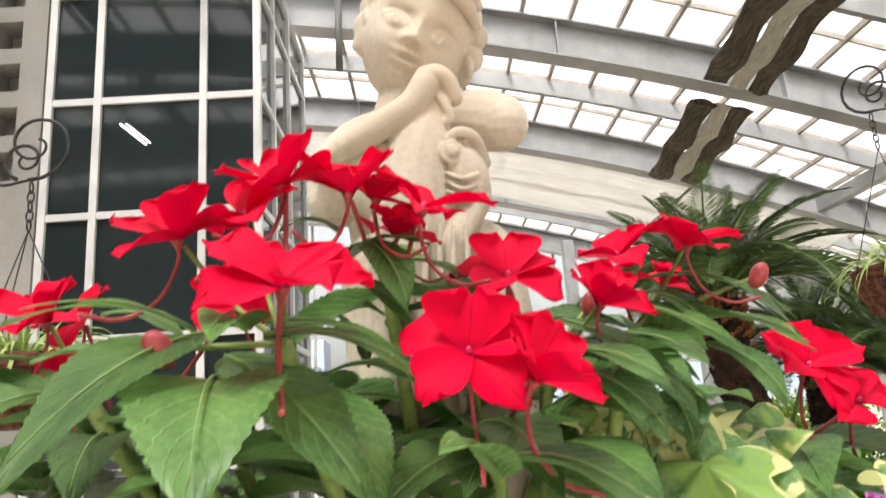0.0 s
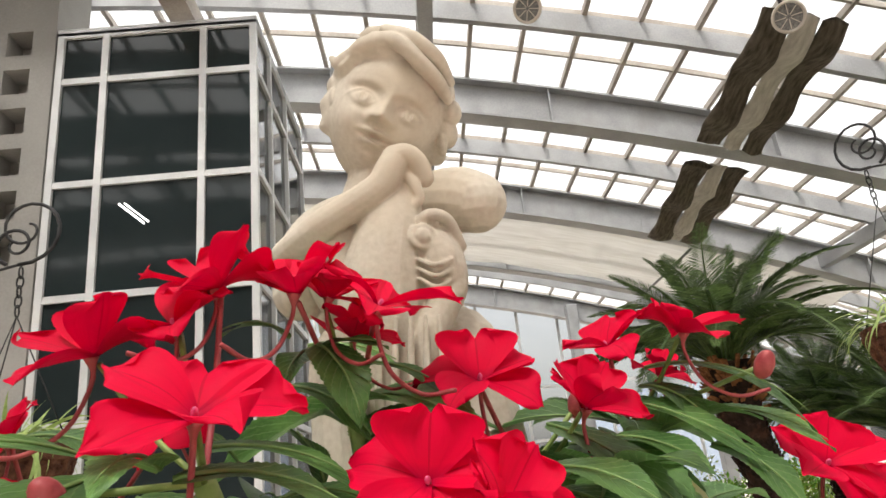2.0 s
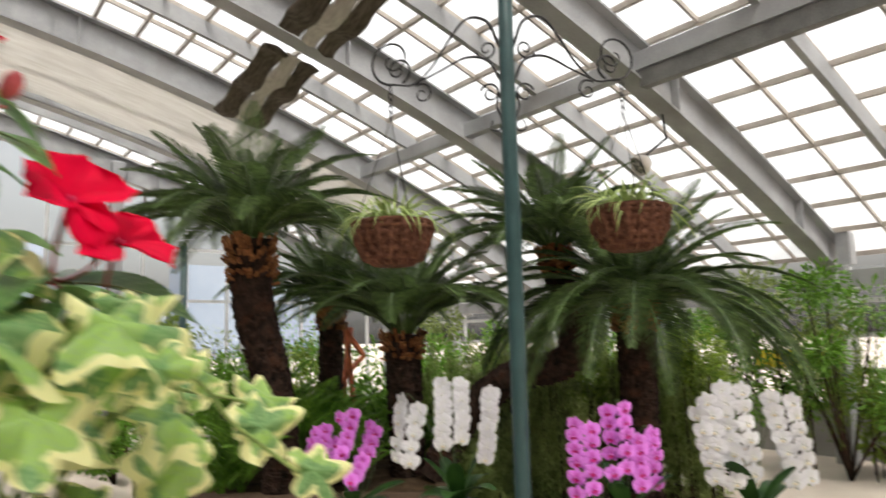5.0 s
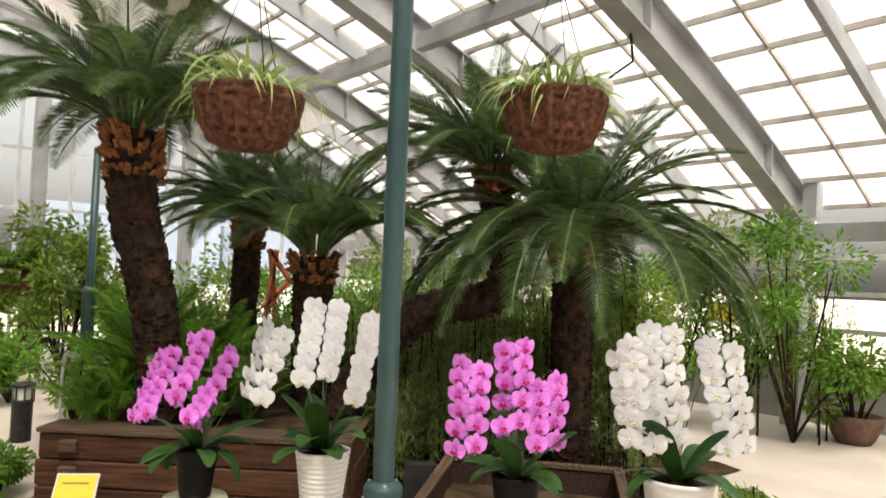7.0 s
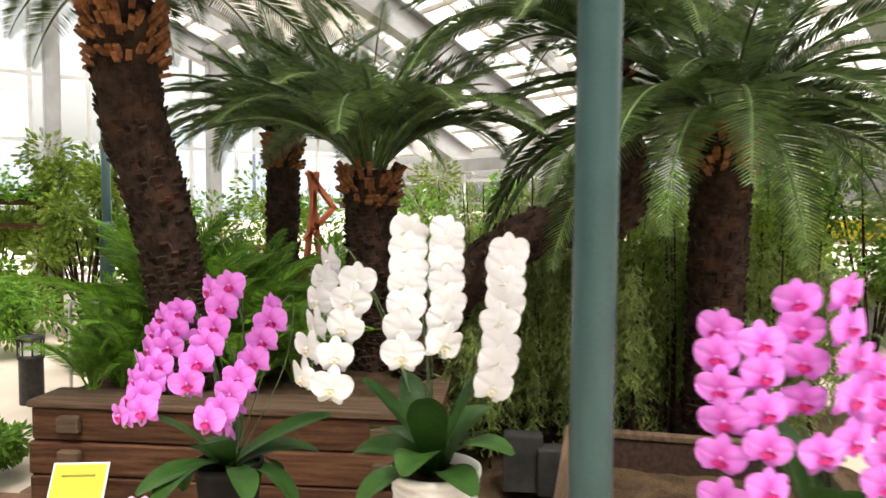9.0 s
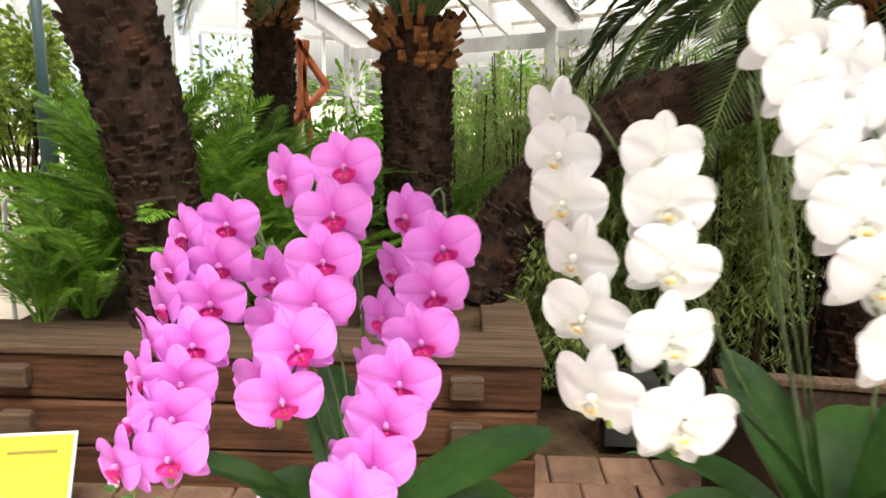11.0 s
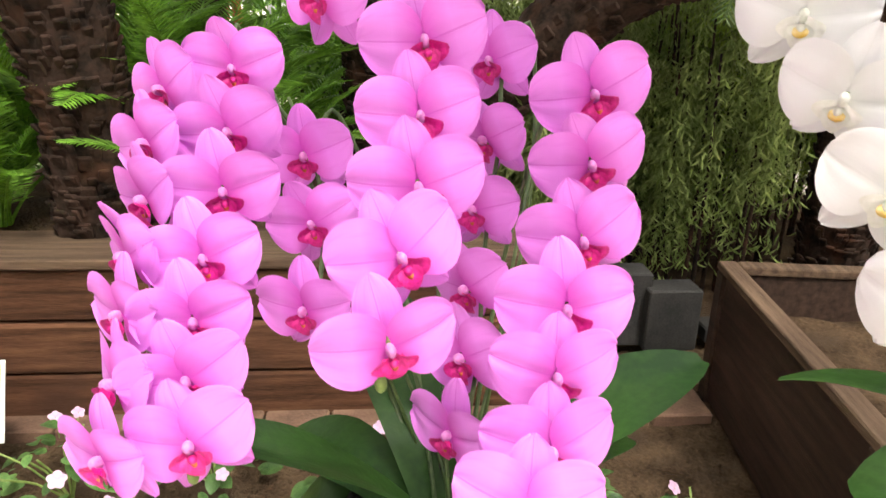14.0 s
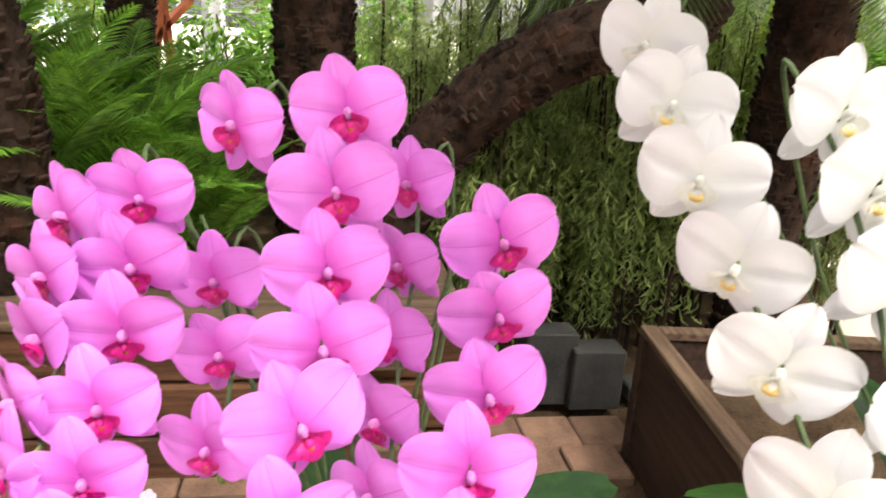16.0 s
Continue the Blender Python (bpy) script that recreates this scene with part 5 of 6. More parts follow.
orchid("white", [((2.343, 3.260, 1.315), (2.199, 3.125, 1.091), 5, (-0.62, -0.8, 0)), ((2.352, 3.415, 1.351), (2.16, 3.19, 1.112), 6, (-0.98, -0.2, 0)),
                 ((2.445, 3.180, 1.440), (2.385, 3.088, 1.312), (2.300, 2.985, 1.180), 7, (-0.62, -0.8, 0)), ((2.545, 3.150, 1.440), (2.478, 3.058, 1.322), (2.392, 2.958, 1.198), 7, (-0.25, -1, 0)),
                 ((2.611, 2.990, 1.393), (2.476, 2.875, 1.106), 8, (-0.62, -0.8, 0))],
       (2.45, 3.06, 0.633), 0.108, 0.25, WHITE_POT, True, "white moth orchid with yellow throats in long strands", "ribbed white pot on a cream pedestal", 22, 1.1, 12, 1.15, 0.05, 20.0, -10.0)
pedestal(2.79, 2.30, 0.70)
P3 = (-0.62, -0.8, 0)
orchid("pink", [((2.629, 2.439, 1.285), (2.572, 2.380, 1.004), 6, (-0.85, -0.5, 0)), ((2.669, 2.371, 1.260), (2.610, 2.316, 1.028), 5, P3), ((2.773, 2.361, 1.332), (2.747, 2.334, 1.158), 4, (-0.8, -0.6, 0)),
                ((2.798, 2.282, 1.354), (2.739, 2.238, 1.109), 5, (-0.4, -0.9, 0)), ((2.675, 2.260, 1.091), (2.67, 2.255, 1.09), 1, P3), ((2.835, 2.248, 1.210), (2.791, 2.209, 1.026), 5, P3), ((2.930, 2.242, 1.234), (2.882, 2.205, 1.028), 5, (-0.3, -0.95, 0))],
       (2.79, 2.30, 0.70), 0.086, 0.215, BLACK_POT, False, "upright pink moth orchid with strands of purple-pink flowers", "black plastic pot holding a pink orchid", 23, 0.93, 9, 1.1)
pedestal(3.33, 2.00, 0.64)
P4 = (-0.75, -0.65, 0)
orchid("white", [((3.147, 2.149, 1.301), (3.130, 2.075, 1.037), 5, (-0.95, -0.3, 0)), ((3.264, 2.094, 1.414), (3.189, 2.006, 1.021), 8, P4), ((3.319, 2.029, 1.401), (3.258, 1.958, 1.053), 6, (-0.5, -0.85, 0)),
                 ((3.488, 1.984, 1.361), (3.487, 1.898, 1.000), 7, P4), ((3.545, 1.913, 1.348), (3.542, 1.855, 1.013), 6, (-0.4, -0.9, 0)), ((3.20, 2.13, 1.36), (3.15, 2.06, 1.10), 5, (-0.85, -0.5, 0))],
       (3.33, 2.00, 0.64), 0.127, 0.256, WHITE_POT, False, "tall white moth orchid with dense hanging strands", "smooth white pot holding a white orchid", 24, 1.1, 9)

# low flowering plants between the pedestals
g = blade(Geo(), 0.05, 0.034, 0.8, lambda t: max(0.03, math.sin(math.pi * min(1, 0.06 + 0.93 * t)) ** 0.7), 0.2, 6, None, 5, 0.0, 0.3)
low_leaf = g.mesh("low_leaf")
low_leaf.materials.append(LEAF)
g = Geo()
for k in range(5):
    blade(g, 0.017, 0.016, 0.4, lambda t: max(0.05, math.sin(math.pi * min(1, 0.08 + 0.86 * t)) ** 0.6), 0.05, 5, pose(0, 0, 0, 0, 0, 72 * k), 5, 0.0, 0.2)
low_flower = g.mesh("low_flower")
low_flower.materials.append(PALE_FLOWER)


def low_plant(x, y, n, r, h, flowers, seed):
    rnd2 = random.Random(seed)
    plant = thing("bedding_plant", "low leafy bedding plant with pale pink flowers", "plant", (x, y, 0.02), "bedding plants between the pedestals")
    for k in range(n):
        a, q = rnd2.random() * 360, rnd2.random() ** 0.5
        z = h * (1 - 0.7 * q * q) * rnd2.uniform(0.55, 1.0)
        part("leaf", low_leaf, LEAF, plant, m=pose(0, 0, z, 0, 0, a) @ pose(r * q * 0.85, 0, 0, rnd2.uniform(-25, 25), rnd2.uniform(-15, 30), rnd2.uniform(-50, 50)) @ Matrix.Diagonal((*(rnd2.uniform(0.7, 1.25),) * 3, 1)))
    for k in range(9):
        a, q = rnd2.random() * 6.283, rnd2.random()
        part("stem", Geo().tube(curve([(0, 0, 0), (r * q * 0.4 * math.cos(a), r * q * 0.4 * math.sin(a), h * 0.5), (r * q * 0.8 * math.cos(a), r * q * 0.8 * math.sin(a), h * 0.8)], 3), 0.003, 5), STEM_GREEN, plant)
    for k in range(flowers):
        a, q = rnd2.random() * 6.283, rnd2.random() ** 0.5
        p = Vector((r * q * math.cos(a), r * q * math.sin(a), h * (1.12 - 0.45 * q)))
        part("flower", low_flower, PALE_FLOWER, plant, m=facing(p, (rnd2.uniform(-0.6, 0.2), -0.7, 0.9)) @ Matrix.Diagonal((*(rnd2.uniform(0.9, 1.4),) * 3, 1)))
        part("stem", Geo().tube([p * 0.75, p], 0.0015, 4), STEM_GREEN, plant)


for k, (x, y, n, r, h, fl) in enumerate(((2.16, 4.86, 46, 0.2, 0.22, 5), (2.05, 4.35, 44, 0.22, 0.30, 6), (2.62, 4.2, 46, 0.22, 0.28, 8), (2.95, 3.9, 40, 0.2, 0.2, 4), (3.12, 3.62, 30, 0.16, 0.14, 4), (1.65, 4.9, 44, 0.22, 0.26, 3),
                                          (2.3, 3.75, 40, 0.2, 0.3, 6), (2.75, 2.75, 36, 0.2, 0.25, 3), (2.45, 4.65, 30, 0.16, 0.16, 3), (1.75, 4.3, 40, 0.22, 0.28, 4))):
    low_plant(x, y, n, r, h, fl, 120 + k)


# ---- green pole with scroll brackets, hanging baskets ----
def spiral(c, r0, r1, a0, turns, n=26):
    """Points of a spiral in the bracket's plane: along and up."""
    return [(c[0] + (r0 + (r1 - r0) * k / n) * math.cos(a0 + turns * 6.283 * k / n), c[1] + (r0 + (r1 - r0) * k / n) * math.sin(a0 + turns * 6.283 * k / n)) for k in range(n + 1)]


def bracket(parent, turn, z):
    b = part("bracket", Geo().tube([(0.03, 0, z - 0.62), (0.03, 0, z + 0.1)], 0.008, 6), IRON, parent, "black wrought iron scroll bracket", m=pose(0, 0, 0, 0, 0, turn))
    to3 = lambda pts: [Vector((p[0], 0, z + p[1])) for p in pts]
    upper = [tuple(p.xy) for p in curve([(0.035, 0.06, 0), (0.09, 0.19, 0), (0.19, 0.22, 0), (0.28, 0.13, 0), (0.36, 0.02, 0), (0.46, -0.06, 0), (0.56, -0.05, 0)], 8)]
    hook = spiral((0.575, 0.075), 0.125, 0.018, -1.7, 1.45)
    inner = spiral((0.545, 0.02), 0.07, 0.012, -1.9, -1.35)
    lower = [tuple(p.xy) for p in curve([(0.035, -0.10, 0), (0.09, 0.0, 0), (0.2, 0.03, 0), (0.34, -0.02, 0), (0.46, -0.06, 0)], 8)]
    drop = spiral((0.42, -0.115), 0.055, 0.01, 0.9, 1.3)
    curl_a = spiral((0.095, 0.055), 0.05, 0.01, -0.2, -1.4)
    curl_b = spiral((0.085, -0.16), 0.05, 0.01, 0.4, 1.4)
    foot = [tuple(p.xy) for p in curve([(0.035, -0.16, 0), (0.055, -0.22, 0), (0.035, -0.29, 0), (0.045, -0.34, 0), (0.085, -0.33, 0), (0.075, -0.29, 0)], 6)]
    for nm, pts, r in (("scroll", upper, 0.008), ("scroll", hook, 0.007), ("scroll", inner, 0.007), ("scroll", lower, 0.008), ("scroll", drop, 0.006), ("scroll", curl_a, 0.006), ("scroll", curl_b, 0.006), ("scroll", foot, 0.006)):
        part(nm, Geo().tube(to3(pts), [r * (1 - 0.4 * i / len(pts)) for i in range(len(pts))], 6), IRON, b)
    return b


def scroll_pole(x, y, turns, label, z=2.86):
    pole = thing("scroll_pole", label, "pole", (x, y, 0))
    part("base", Geo().lathe([(0.11, 0), (0.11, 0.02), (0.07, 0.05), (0.052, 0.07)], 24), POLE_GREEN, pole)
    part("sleeve", Geo().lathe([(0.05, 0.05), (0.05, 0.84), (0.058, 0.85), (0.066, 0.862), (0.066, 0.885), (0.058, 0.9), (0.04, 0.903), (0.036, 0.91)], 28), POLE_GREEN, pole)
    for k in range(3):
        part("bolt", Geo().ball((0.052 * math.cos(2.1 * k), 0.052 * math.sin(2.1 * k), 0.902), (0.007, 0.007, 0.005), None, 8, 5), STEEL, pole, "small pale bolt")
    part("shaft", Geo().lathe([(0.036, 0.9), (0.0355, 2.4), (0.034, 2.42), (0.034, z + 0.28), (0.028, z + 0.3), (0.022, z + 0.32), (0.022, z + 0.5), (0.002, z + 0.52)], 24), POLE_GREEN, pole)
    for t in turns:
        bracket(pole, t, z)
    return pole


SPIDER_LEAF = []
for nm, ln, dr, lf in (("a", 0.26, 1.9, 1.1), ("b", 0.22, 2.5, 1.25), ("c", 0.30, 2.6, 0.9), ("d", 0.17, 0.8, 1.2)):
    me = blade(Geo(), ln, 0.010, dr, lambda t: 0.75 + 0.25 * math.sin(3 * t) if t < 0.6 else max(0.02, 1.0 - (t - 0.6) / 0.4), 0.35, 11, None, 3, 0.0, lf).mesh("spider_leaf_" + nm)
    me.materials.append(SPIDER)
    SPIDER_LEAF.append(me)


def basket(x, y, rim, hook, seed, label):
    """A woven coir bowl on three wires, and the spider plant that grows in it."""
    rnd2 = random.Random(seed)
    b = thing("hanging_basket", label, "basket", (x, y, rim - 0.19), "hanging baskets")
    prof = [(0.02, 0.0), (0.09, 0.008), (0.135, 0.045), (0.165, 0.1), (0.178, 0.16), (0.18, 0.19)]
    part("liner", Geo().lathe([(r * 1.035, z) for r, z in prof] + [(0.16, 0.185), (0.02, 0.16)], 36), COIR, b)
    for k in range(20):
        a = k * 6.283 / 20
        part("rib_strip", Geo().tube([((r + 0.004 * (-1) ** (i + k)) * math.cos(a), (r + 0.004 * (-1) ** (i + k)) * math.sin(a), z) for i, (r, z) in enumerate(prof)], [0.013, 0.016, 0.019, 0.020, 0.020, 0.020], 5), COIR, b)
    for i, z in enumerate((0.03, 0.065, 0.1, 0.135, 0.168, 0.19)):
        r = 0.092 + 0.09 * math.sqrt(min(1, z / 0.17)) if z < 0.17 else 0.182
        part("woven_ring", Geo().tube([((r + 0.005 * (-1) ** (k + i)) * math.cos(k * 6.283 / 40), (r + 0.005 * (-1) ** (k + i)) * math.sin(k * 6.283 / 40), z) for k in range(41)], 0.0155, 6, False), COIR, b)
    top = Vector((0, 0, hook - rim + 0.19))
    knot = top - Vector((0, 0, 0.16))
    for k in range(3):
        a = k * 2.094 + 0.4
        part("wire", Geo().tube([(0.178 * math.cos(a), 0.178 * math.sin(a), 0.19), knot], 0.0025, 4), IRON, b)
    for k in range(5):
        c = top - Vector((0, 0, 0.032 * k))
        ring = [(c.x + (0.011 * math.cos(t) if k % 2 else 0), c.y + (0 if k % 2 else 0.011 * math.cos(t)), c.z - 0.016 + 0.02 * math.sin(t)) for t in [6.283 * i / 12 for i in range(13)]]
        part("chain_link", Geo().tube(ring, 0.003, 5, False), IRON, b)
    plant = thing("spider_plant", "pale green spider plant spilling from a coir basket", "plant", (x, y, rim - 0.02), "spider plants")
    for k in range(120):
        s = rnd2.uniform(0.8, 1.5)
        part("leaf", SPIDER_LEAF[k % 4], SPIDER, plant, m=pose(0, 0, 0, 0, 0, k * 137.5 + rnd2.uniform(-20, 20)) @ pose(rnd2.uniform(0.0, 0.1), 0, 0, rnd2.uniform(-25, 25), rnd2.uniform(-25, 12), 0) @ Matrix.Diagonal((s, s, s, 1)))
    return b


scroll_pole(2.353, 2.49, (124, -17), "dark green steel pole with black scroll brackets", 2.965)
basket(2.02, 2.965, 2.225, 2.905, 31, "round woven brown coir basket hung from a bracket")
basket(2.925, 2.30, 2.27, 2.905, 32, "round woven brown coir basket hung from a bracket")
scroll_pole(-1.76, 2.38, (2,), "dark green pole with a scroll bracket by the tower", 2.66)
basket(-1.19, 2.40, 2.02, 2.60, 33, "coir basket with a spider plant near the tower")

# ---- statue of a child holding a fish, in a stone bowl with flowers ----
st = Geo()
OX, OY = 0.068, 0.765


def blob(x, y, z, r, m=None):
    st.ball((OX + x, OY + y, z), r, m, 20, 14)


def limb(pts, r):
    line = curve([(OX + p[0], OY + p[1], p[2]) for p in pts], 6)
    rr = [r[min(int(i / 6), len(r) - 1)] + (r[min(int(i / 6) + 1, len(r) - 1)] - r[min(int(i / 6), len(r) - 1)]) * (i % 6) / 6 for i in range(len(line))]
    st.tube(line, rr, 16)
    for i in (0, -1):
        st.ball(line[i], rr[i], None, 14, 9)


def bell(x, c, w):
    return math.exp(-((x - c) / w) ** 2)


def ramp01(x, a, b):
    t = min(1.0, max(0.0, (x - a) / (b - a)))
    return t * t * (3 - 2 * t)


def face_relief(u, v):
    """How far the face stands out (u across, v up, in half-widths and half-heights of the head)."""
    a = abs(u)
    d = -0.0105 * bell(a, 0.40, 0.25) * bell(v, 0.05, 0.16)
    d += 0.0088 * bell(a, 0.42, 0.19) * bell(v, 0.0, 0.095)
    d += 0.0026 * bell(a, 0.42, 0.23) * bell(v, 0.105 - 1.7 * (a - 0.42) ** 2, 0.024)
    d += 0.0016 * bell(a, 0.42, 0.21) * bell(v, -0.105 + 1.7 * (a - 0.42) ** 2, 0.024)
    d += 0.0016 * bell(math.hypot(a - 0.41, v + 0.005), 0.072, 0.018) - 0.0016 * bell(math.hypot(a - 0.41, v + 0.005), 0.0, 0.04)
    d += 0.0024 * bell(a, 0.42, 0.26) * bell(v, 0.20 - 0.35 * (a - 0.35) ** 2, 0.065)
    d += (0.0030 + 0.0055 * ramp01(-v, -0.10, 0.20)) * bell(u, 0, 0.10 + 0.07 * ramp01(-v, -0.1, 0.22)) * ramp01(v, -0.36, -0.20) * ramp01(-v, -0.22, 0.02)
    d += 0.0050 * bell(a, 0.0, 0.115) * bell(v, -0.195, 0.08)
    d += 0.0044 * bell(a, 0.165, 0.07) * bell(v, -0.215, 0.06)
    d -= 0.0040 * bell(a, 0.085, 0.040) * bell(v, -0.285, 0.032)
    d += 0.0062 * bell(a, 0.0, 0.22) * bell(v, -0.385 - 0.05 * a, 0.05)
    d -= 0.0014 * bell(a, 0.0, 0.03) * bell(v, -0.335, 0.04)
    d -= 0.0066 * bell(a, 0.0, 0.26) * bell(v, -0.455 + 0.16 * a * a, 0.024)
    d += 0.0062 * bell(a, 0.0, 0.17) * bell(v, -0.525, 0.05)
    d -= 0.0026 * bell(a, 0.0, 0.17) * bell(v, -0.62, 0.045)
    d += 0.0050 * bell(a, 0.0, 0.25) * bell(v, -0.80, 0.13)
    d += 0.0042 * bell(a, 0.52, 0.27) * bell(v, -0.36, 0.26)
    return d


def hair_relief(u, y, v):
    """Swept locks over the crown, with a fringe that dips at one temple."""
    front = ramp01(-y, -0.1, 0.35)
    line = 0.64 + 0.13 * math.sin(2.6 * u + 0.5) - 0.34 * ramp01(abs(u), 0.62, 0.95)
    edge = ramp01(v - line, -0.03, 0.05) * front + (1 - front) * ramp01(v, -0.62, -0.45)
    turn = math.atan2(u + 0.35, v - 0.10)
    lock = math.sin(9.0 * turn + 4.5 * y + 1.6 * math.sin(3.0 * turn)) + 0.2 * math.sin(15.0 * turn - 6.0 * y)
    return edge * (0.0076 + 0.0014 * lock)


HEAD = pose(OX - 0.008, OY - 0.002, 2.092) @ pose(0, 0, 0, 0, 30, 0) @ pose(0, 0, 0, 17, 0, 0) @ pose(0, 0, 0, 0, 0, 12)
HW, HD, HH = 0.0475, 0.0510, 0.0605
rows = []
for i in range(131):
    e = math.pi * (min(max(i, 0.05), 129.95) / 130 - 0.5)
    row = []
    for k in range(180):
        a = 2 * math.pi * k / 180
        u, y, v = math.cos(e) * math.cos(a), math.cos(e) * math.sin(a), math.sin(e)
        jaw = 1 - 0.20 * ramp01(-v, 0.25, 1.0) * (1 if y < 0 else 0.6)
        d = 1.3 * face_relief(u, v) * ramp01(-y, 0.05, 0.45)
        h = hair_relief(u, y, v)
        row.append(HEAD @ Vector((u * (HW * jaw + h), y * (HD * (0.94 if y < 0 else 1.0) + h) - d, v * (HH + h))))
    rows.append(row)
base = st.grid(rows, closed=True)
st.cap(base, 180, True)
st.cap(base + 130 * 180, 180)


def lock(pts, r):
    """A curl of hair, given in the head's own frame."""
    inv = Vector((OX, OY, 0))
    limb([tuple(HEAD @ Vector(p) - inv) for p in pts], r)


lock([(-0.032, -0.030, 0.049), (-0.012, -0.042, 0.049), (0.014, -0.043, 0.040), (0.030, -0.037, 0.034), (0.042, -0.026, 0.027)], [0.004, 0.0065, 0.0065, 0.006, 0.004])
lock([(-0.002, -0.036, 0.054), (-0.022, -0.035, 0.048), (-0.038, -0.026, 0.037), (-0.047, -0.016, 0.022)], [0.006, 0.0075, 0.0075, 0.005])
lock([(-0.026, -0.026, 0.058), (-0.004, -0.036, 0.058), (0.020, -0.034, 0.052), (0.038, -0.022, 0.042)], [0.005, 0.0065, 0.0065, 0.004])
lock([(-0.040, -0.022, 0.036), (-0.047, -0.018, 0.026), (-0.052, -0.014, 0.020), (-0.058, -0.012, 0.022)], [0.005, 0.006, 0.0055, 0.003])
lock([(-0.026, -0.016, 0.060), (-0.037, -0.014, 0.054), (-0.043, -0.012, 0.050)], [0.005, 0.0055, 0.003])
for x, y, z, r in ((0.049, -0.010, 0.022, 0.0105), (0.052, -0.004, 0.005, 0.0125), (0.050, 0.0, -0.012, 0.0115), (0.044, 0.004, -0.026, 0.010), (-0.047, 0.0, 0.020, 0.010), (-0.048, 0.004, 0.004, 0.010), (-0.044, 0.010, -0.014, 0.010)):
    st.ball(HEAD @ Vector((x, y, z)), (r * 0.8, r * 1.1, r), None, 16, 10)
for x, y, z in ((0.0545, -0.014, -0.006), (-0.0455, -0.012, -0.008)):
    st.ball(HEAD @ Vector((x * 0.96, y, z)), (0.004, 0.008, 0.011), None, 14, 9)

# neck, shoulders and arms
limb([(-0.010, 0.010, 2.062), (-0.013, 0.012, 2.035), (-0.016, 0.014, 2.0)], [0.030, 0.034, 0.044])
blob(-0.022, 0.014, 1.985, (0.066, 0.040, 0.034))
blob(-0.018, 0.012, 1.93, (0.058, 0.042, 0.066))
limb([(-0.030, 0.012, 2.000), (-0.062, 0.008, 1.990), (-0.080, 0.004, 1.970), (-0.084, -0.002, 1.945)], [0.032, 0.029, 0.026, 0.023])
limb([(0.004, 0.006, 2.009), (0.030, -0.006, 2.008), (0.046, -0.015, 2.003), (0.056, -0.020, 1.998)], [0.024, 0.0255, 0.0265, 0.0240])
blob(0.026, 0.004, 2.004, (0.026, 0.024, 0.024))
# the fish: its tail curls up to the mouth, its body hangs in front, its head looks out sideways
limb([(-0.090, -0.030, 1.966), (-0.064, -0.050, 1.976), (-0.038, -0.056, 1.988), (-0.016, -0.060, 2.000), (-0.007, -0.062, 2.013), (-0.003, -0.061, 2.021)], [0.011, 0.0115, 0.0115, 0.0115, 0.011, 0.0105])
limb([(-0.003, -0.061, 2.021), (0.005, -0.062, 2.023), (0.013, -0.060, 2.017), (0.017, -0.056, 2.006)], [0.0105, 0.0085, 0.0075, 0.007])
limb([(0.001, -0.058, 2.014), (0.009, -0.060, 2.000), (0.012, -0.058, 1.990), (0.006, -0.056, 1.985), (0.002, -0.055, 1.996)], [0.004, 0.0042, 0.004, 0.0036, 0.003])
limb([(-0.003, -0.050, 2.012), (-0.004, -0.046, 1.996), (-0.010, -0.044, 1.975), (-0.018, -0.040, 1.94), (-0.022, -0.036, 1.88), (-0.018, -0.032, 1.79), (-0.01, -0.028, 1.68)], [0.009, 0.017, 0.024, 0.031, 0.035, 0.037, 0.040])
blob(-0.040, -0.022, 1.950, (0.036, 0.030, 0.042))
blob(0.021, -0.036, 1.945, (0.0205, 0.027, 0.037), pose(0, 0, 0, 0, -10, 0))
limb([(0.004, -0.050, 1.966), (0.016, -0.060, 1.975), (0.030, -0.056, 1.972), (0.039, -0.044, 1.955)], [0.004, 0.0045, 0.0045, 0.004])
blob(0.0115, -0.0625, 1.959, (0.0056, 0.0040, 0.0056))
limb([(0.0118 + 0.0086 * math.cos(k * 0.785), -0.0612 + 0.002 * math.cos(k * 0.785), 1.959 + 0.0078 * math.sin(k * 0.785)) for k in range(9)], [0.0021] * 9)
for k in range(3):
    limb([(0.007, -0.060, 1.943 - 0.007 * k), (0.018, -0.0655 + 0.0015 * k, 1.936 - 0.0075 * k), (0.030, -0.0595 + 0.0015 * k, 1.941 - 0.0065 * k)], [0.0016, 0.0022, 0.0016])
limb([(0.030, -0.046, 1.925), (0.020, -0.050, 1.908), (0.006, -0.056, 1.880), (0.004, -0.056, 1.84)], [0.010, 0.012, 0.012, 0.012])
for k in range(6):
    limb([(-0.030 + 0.0095 * k, -0.066 - 0.006 * math.sin(k * 0.6), 1.90), (-0.036 + 0.0105 * k, -0.0695 - 0.005 * math.sin(k * 0.6), 1.85), (-0.038 + 0.011 * k, -0.068, 1.77)], [0.0016, 0.0030, 0.003])
for s in (-1, 1):
    limb([(0.03 * s - 0.008, 0.0, 1.88), (0.036 * s, -0.005, 1.76), (0.034 * s, 0.0, 1.64), (0.034 * s, 0.0, 1.57)], [0.044, 0.042, 0.034, 0.03])
blob(0.0, 0.0, 1.565, (0.10, 0.09, 0.05))
statue = part("statue", st, STONE)
rm = statue.modifiers.new("join", "REMESH")
rm.mode, rm.voxel_size, rm.use_smooth_shade = "VOXEL", 0.00105, True
sm = statue.modifiers.new("soften", "SMOOTH")
sm.factor, sm.iterations = 0.5, 1
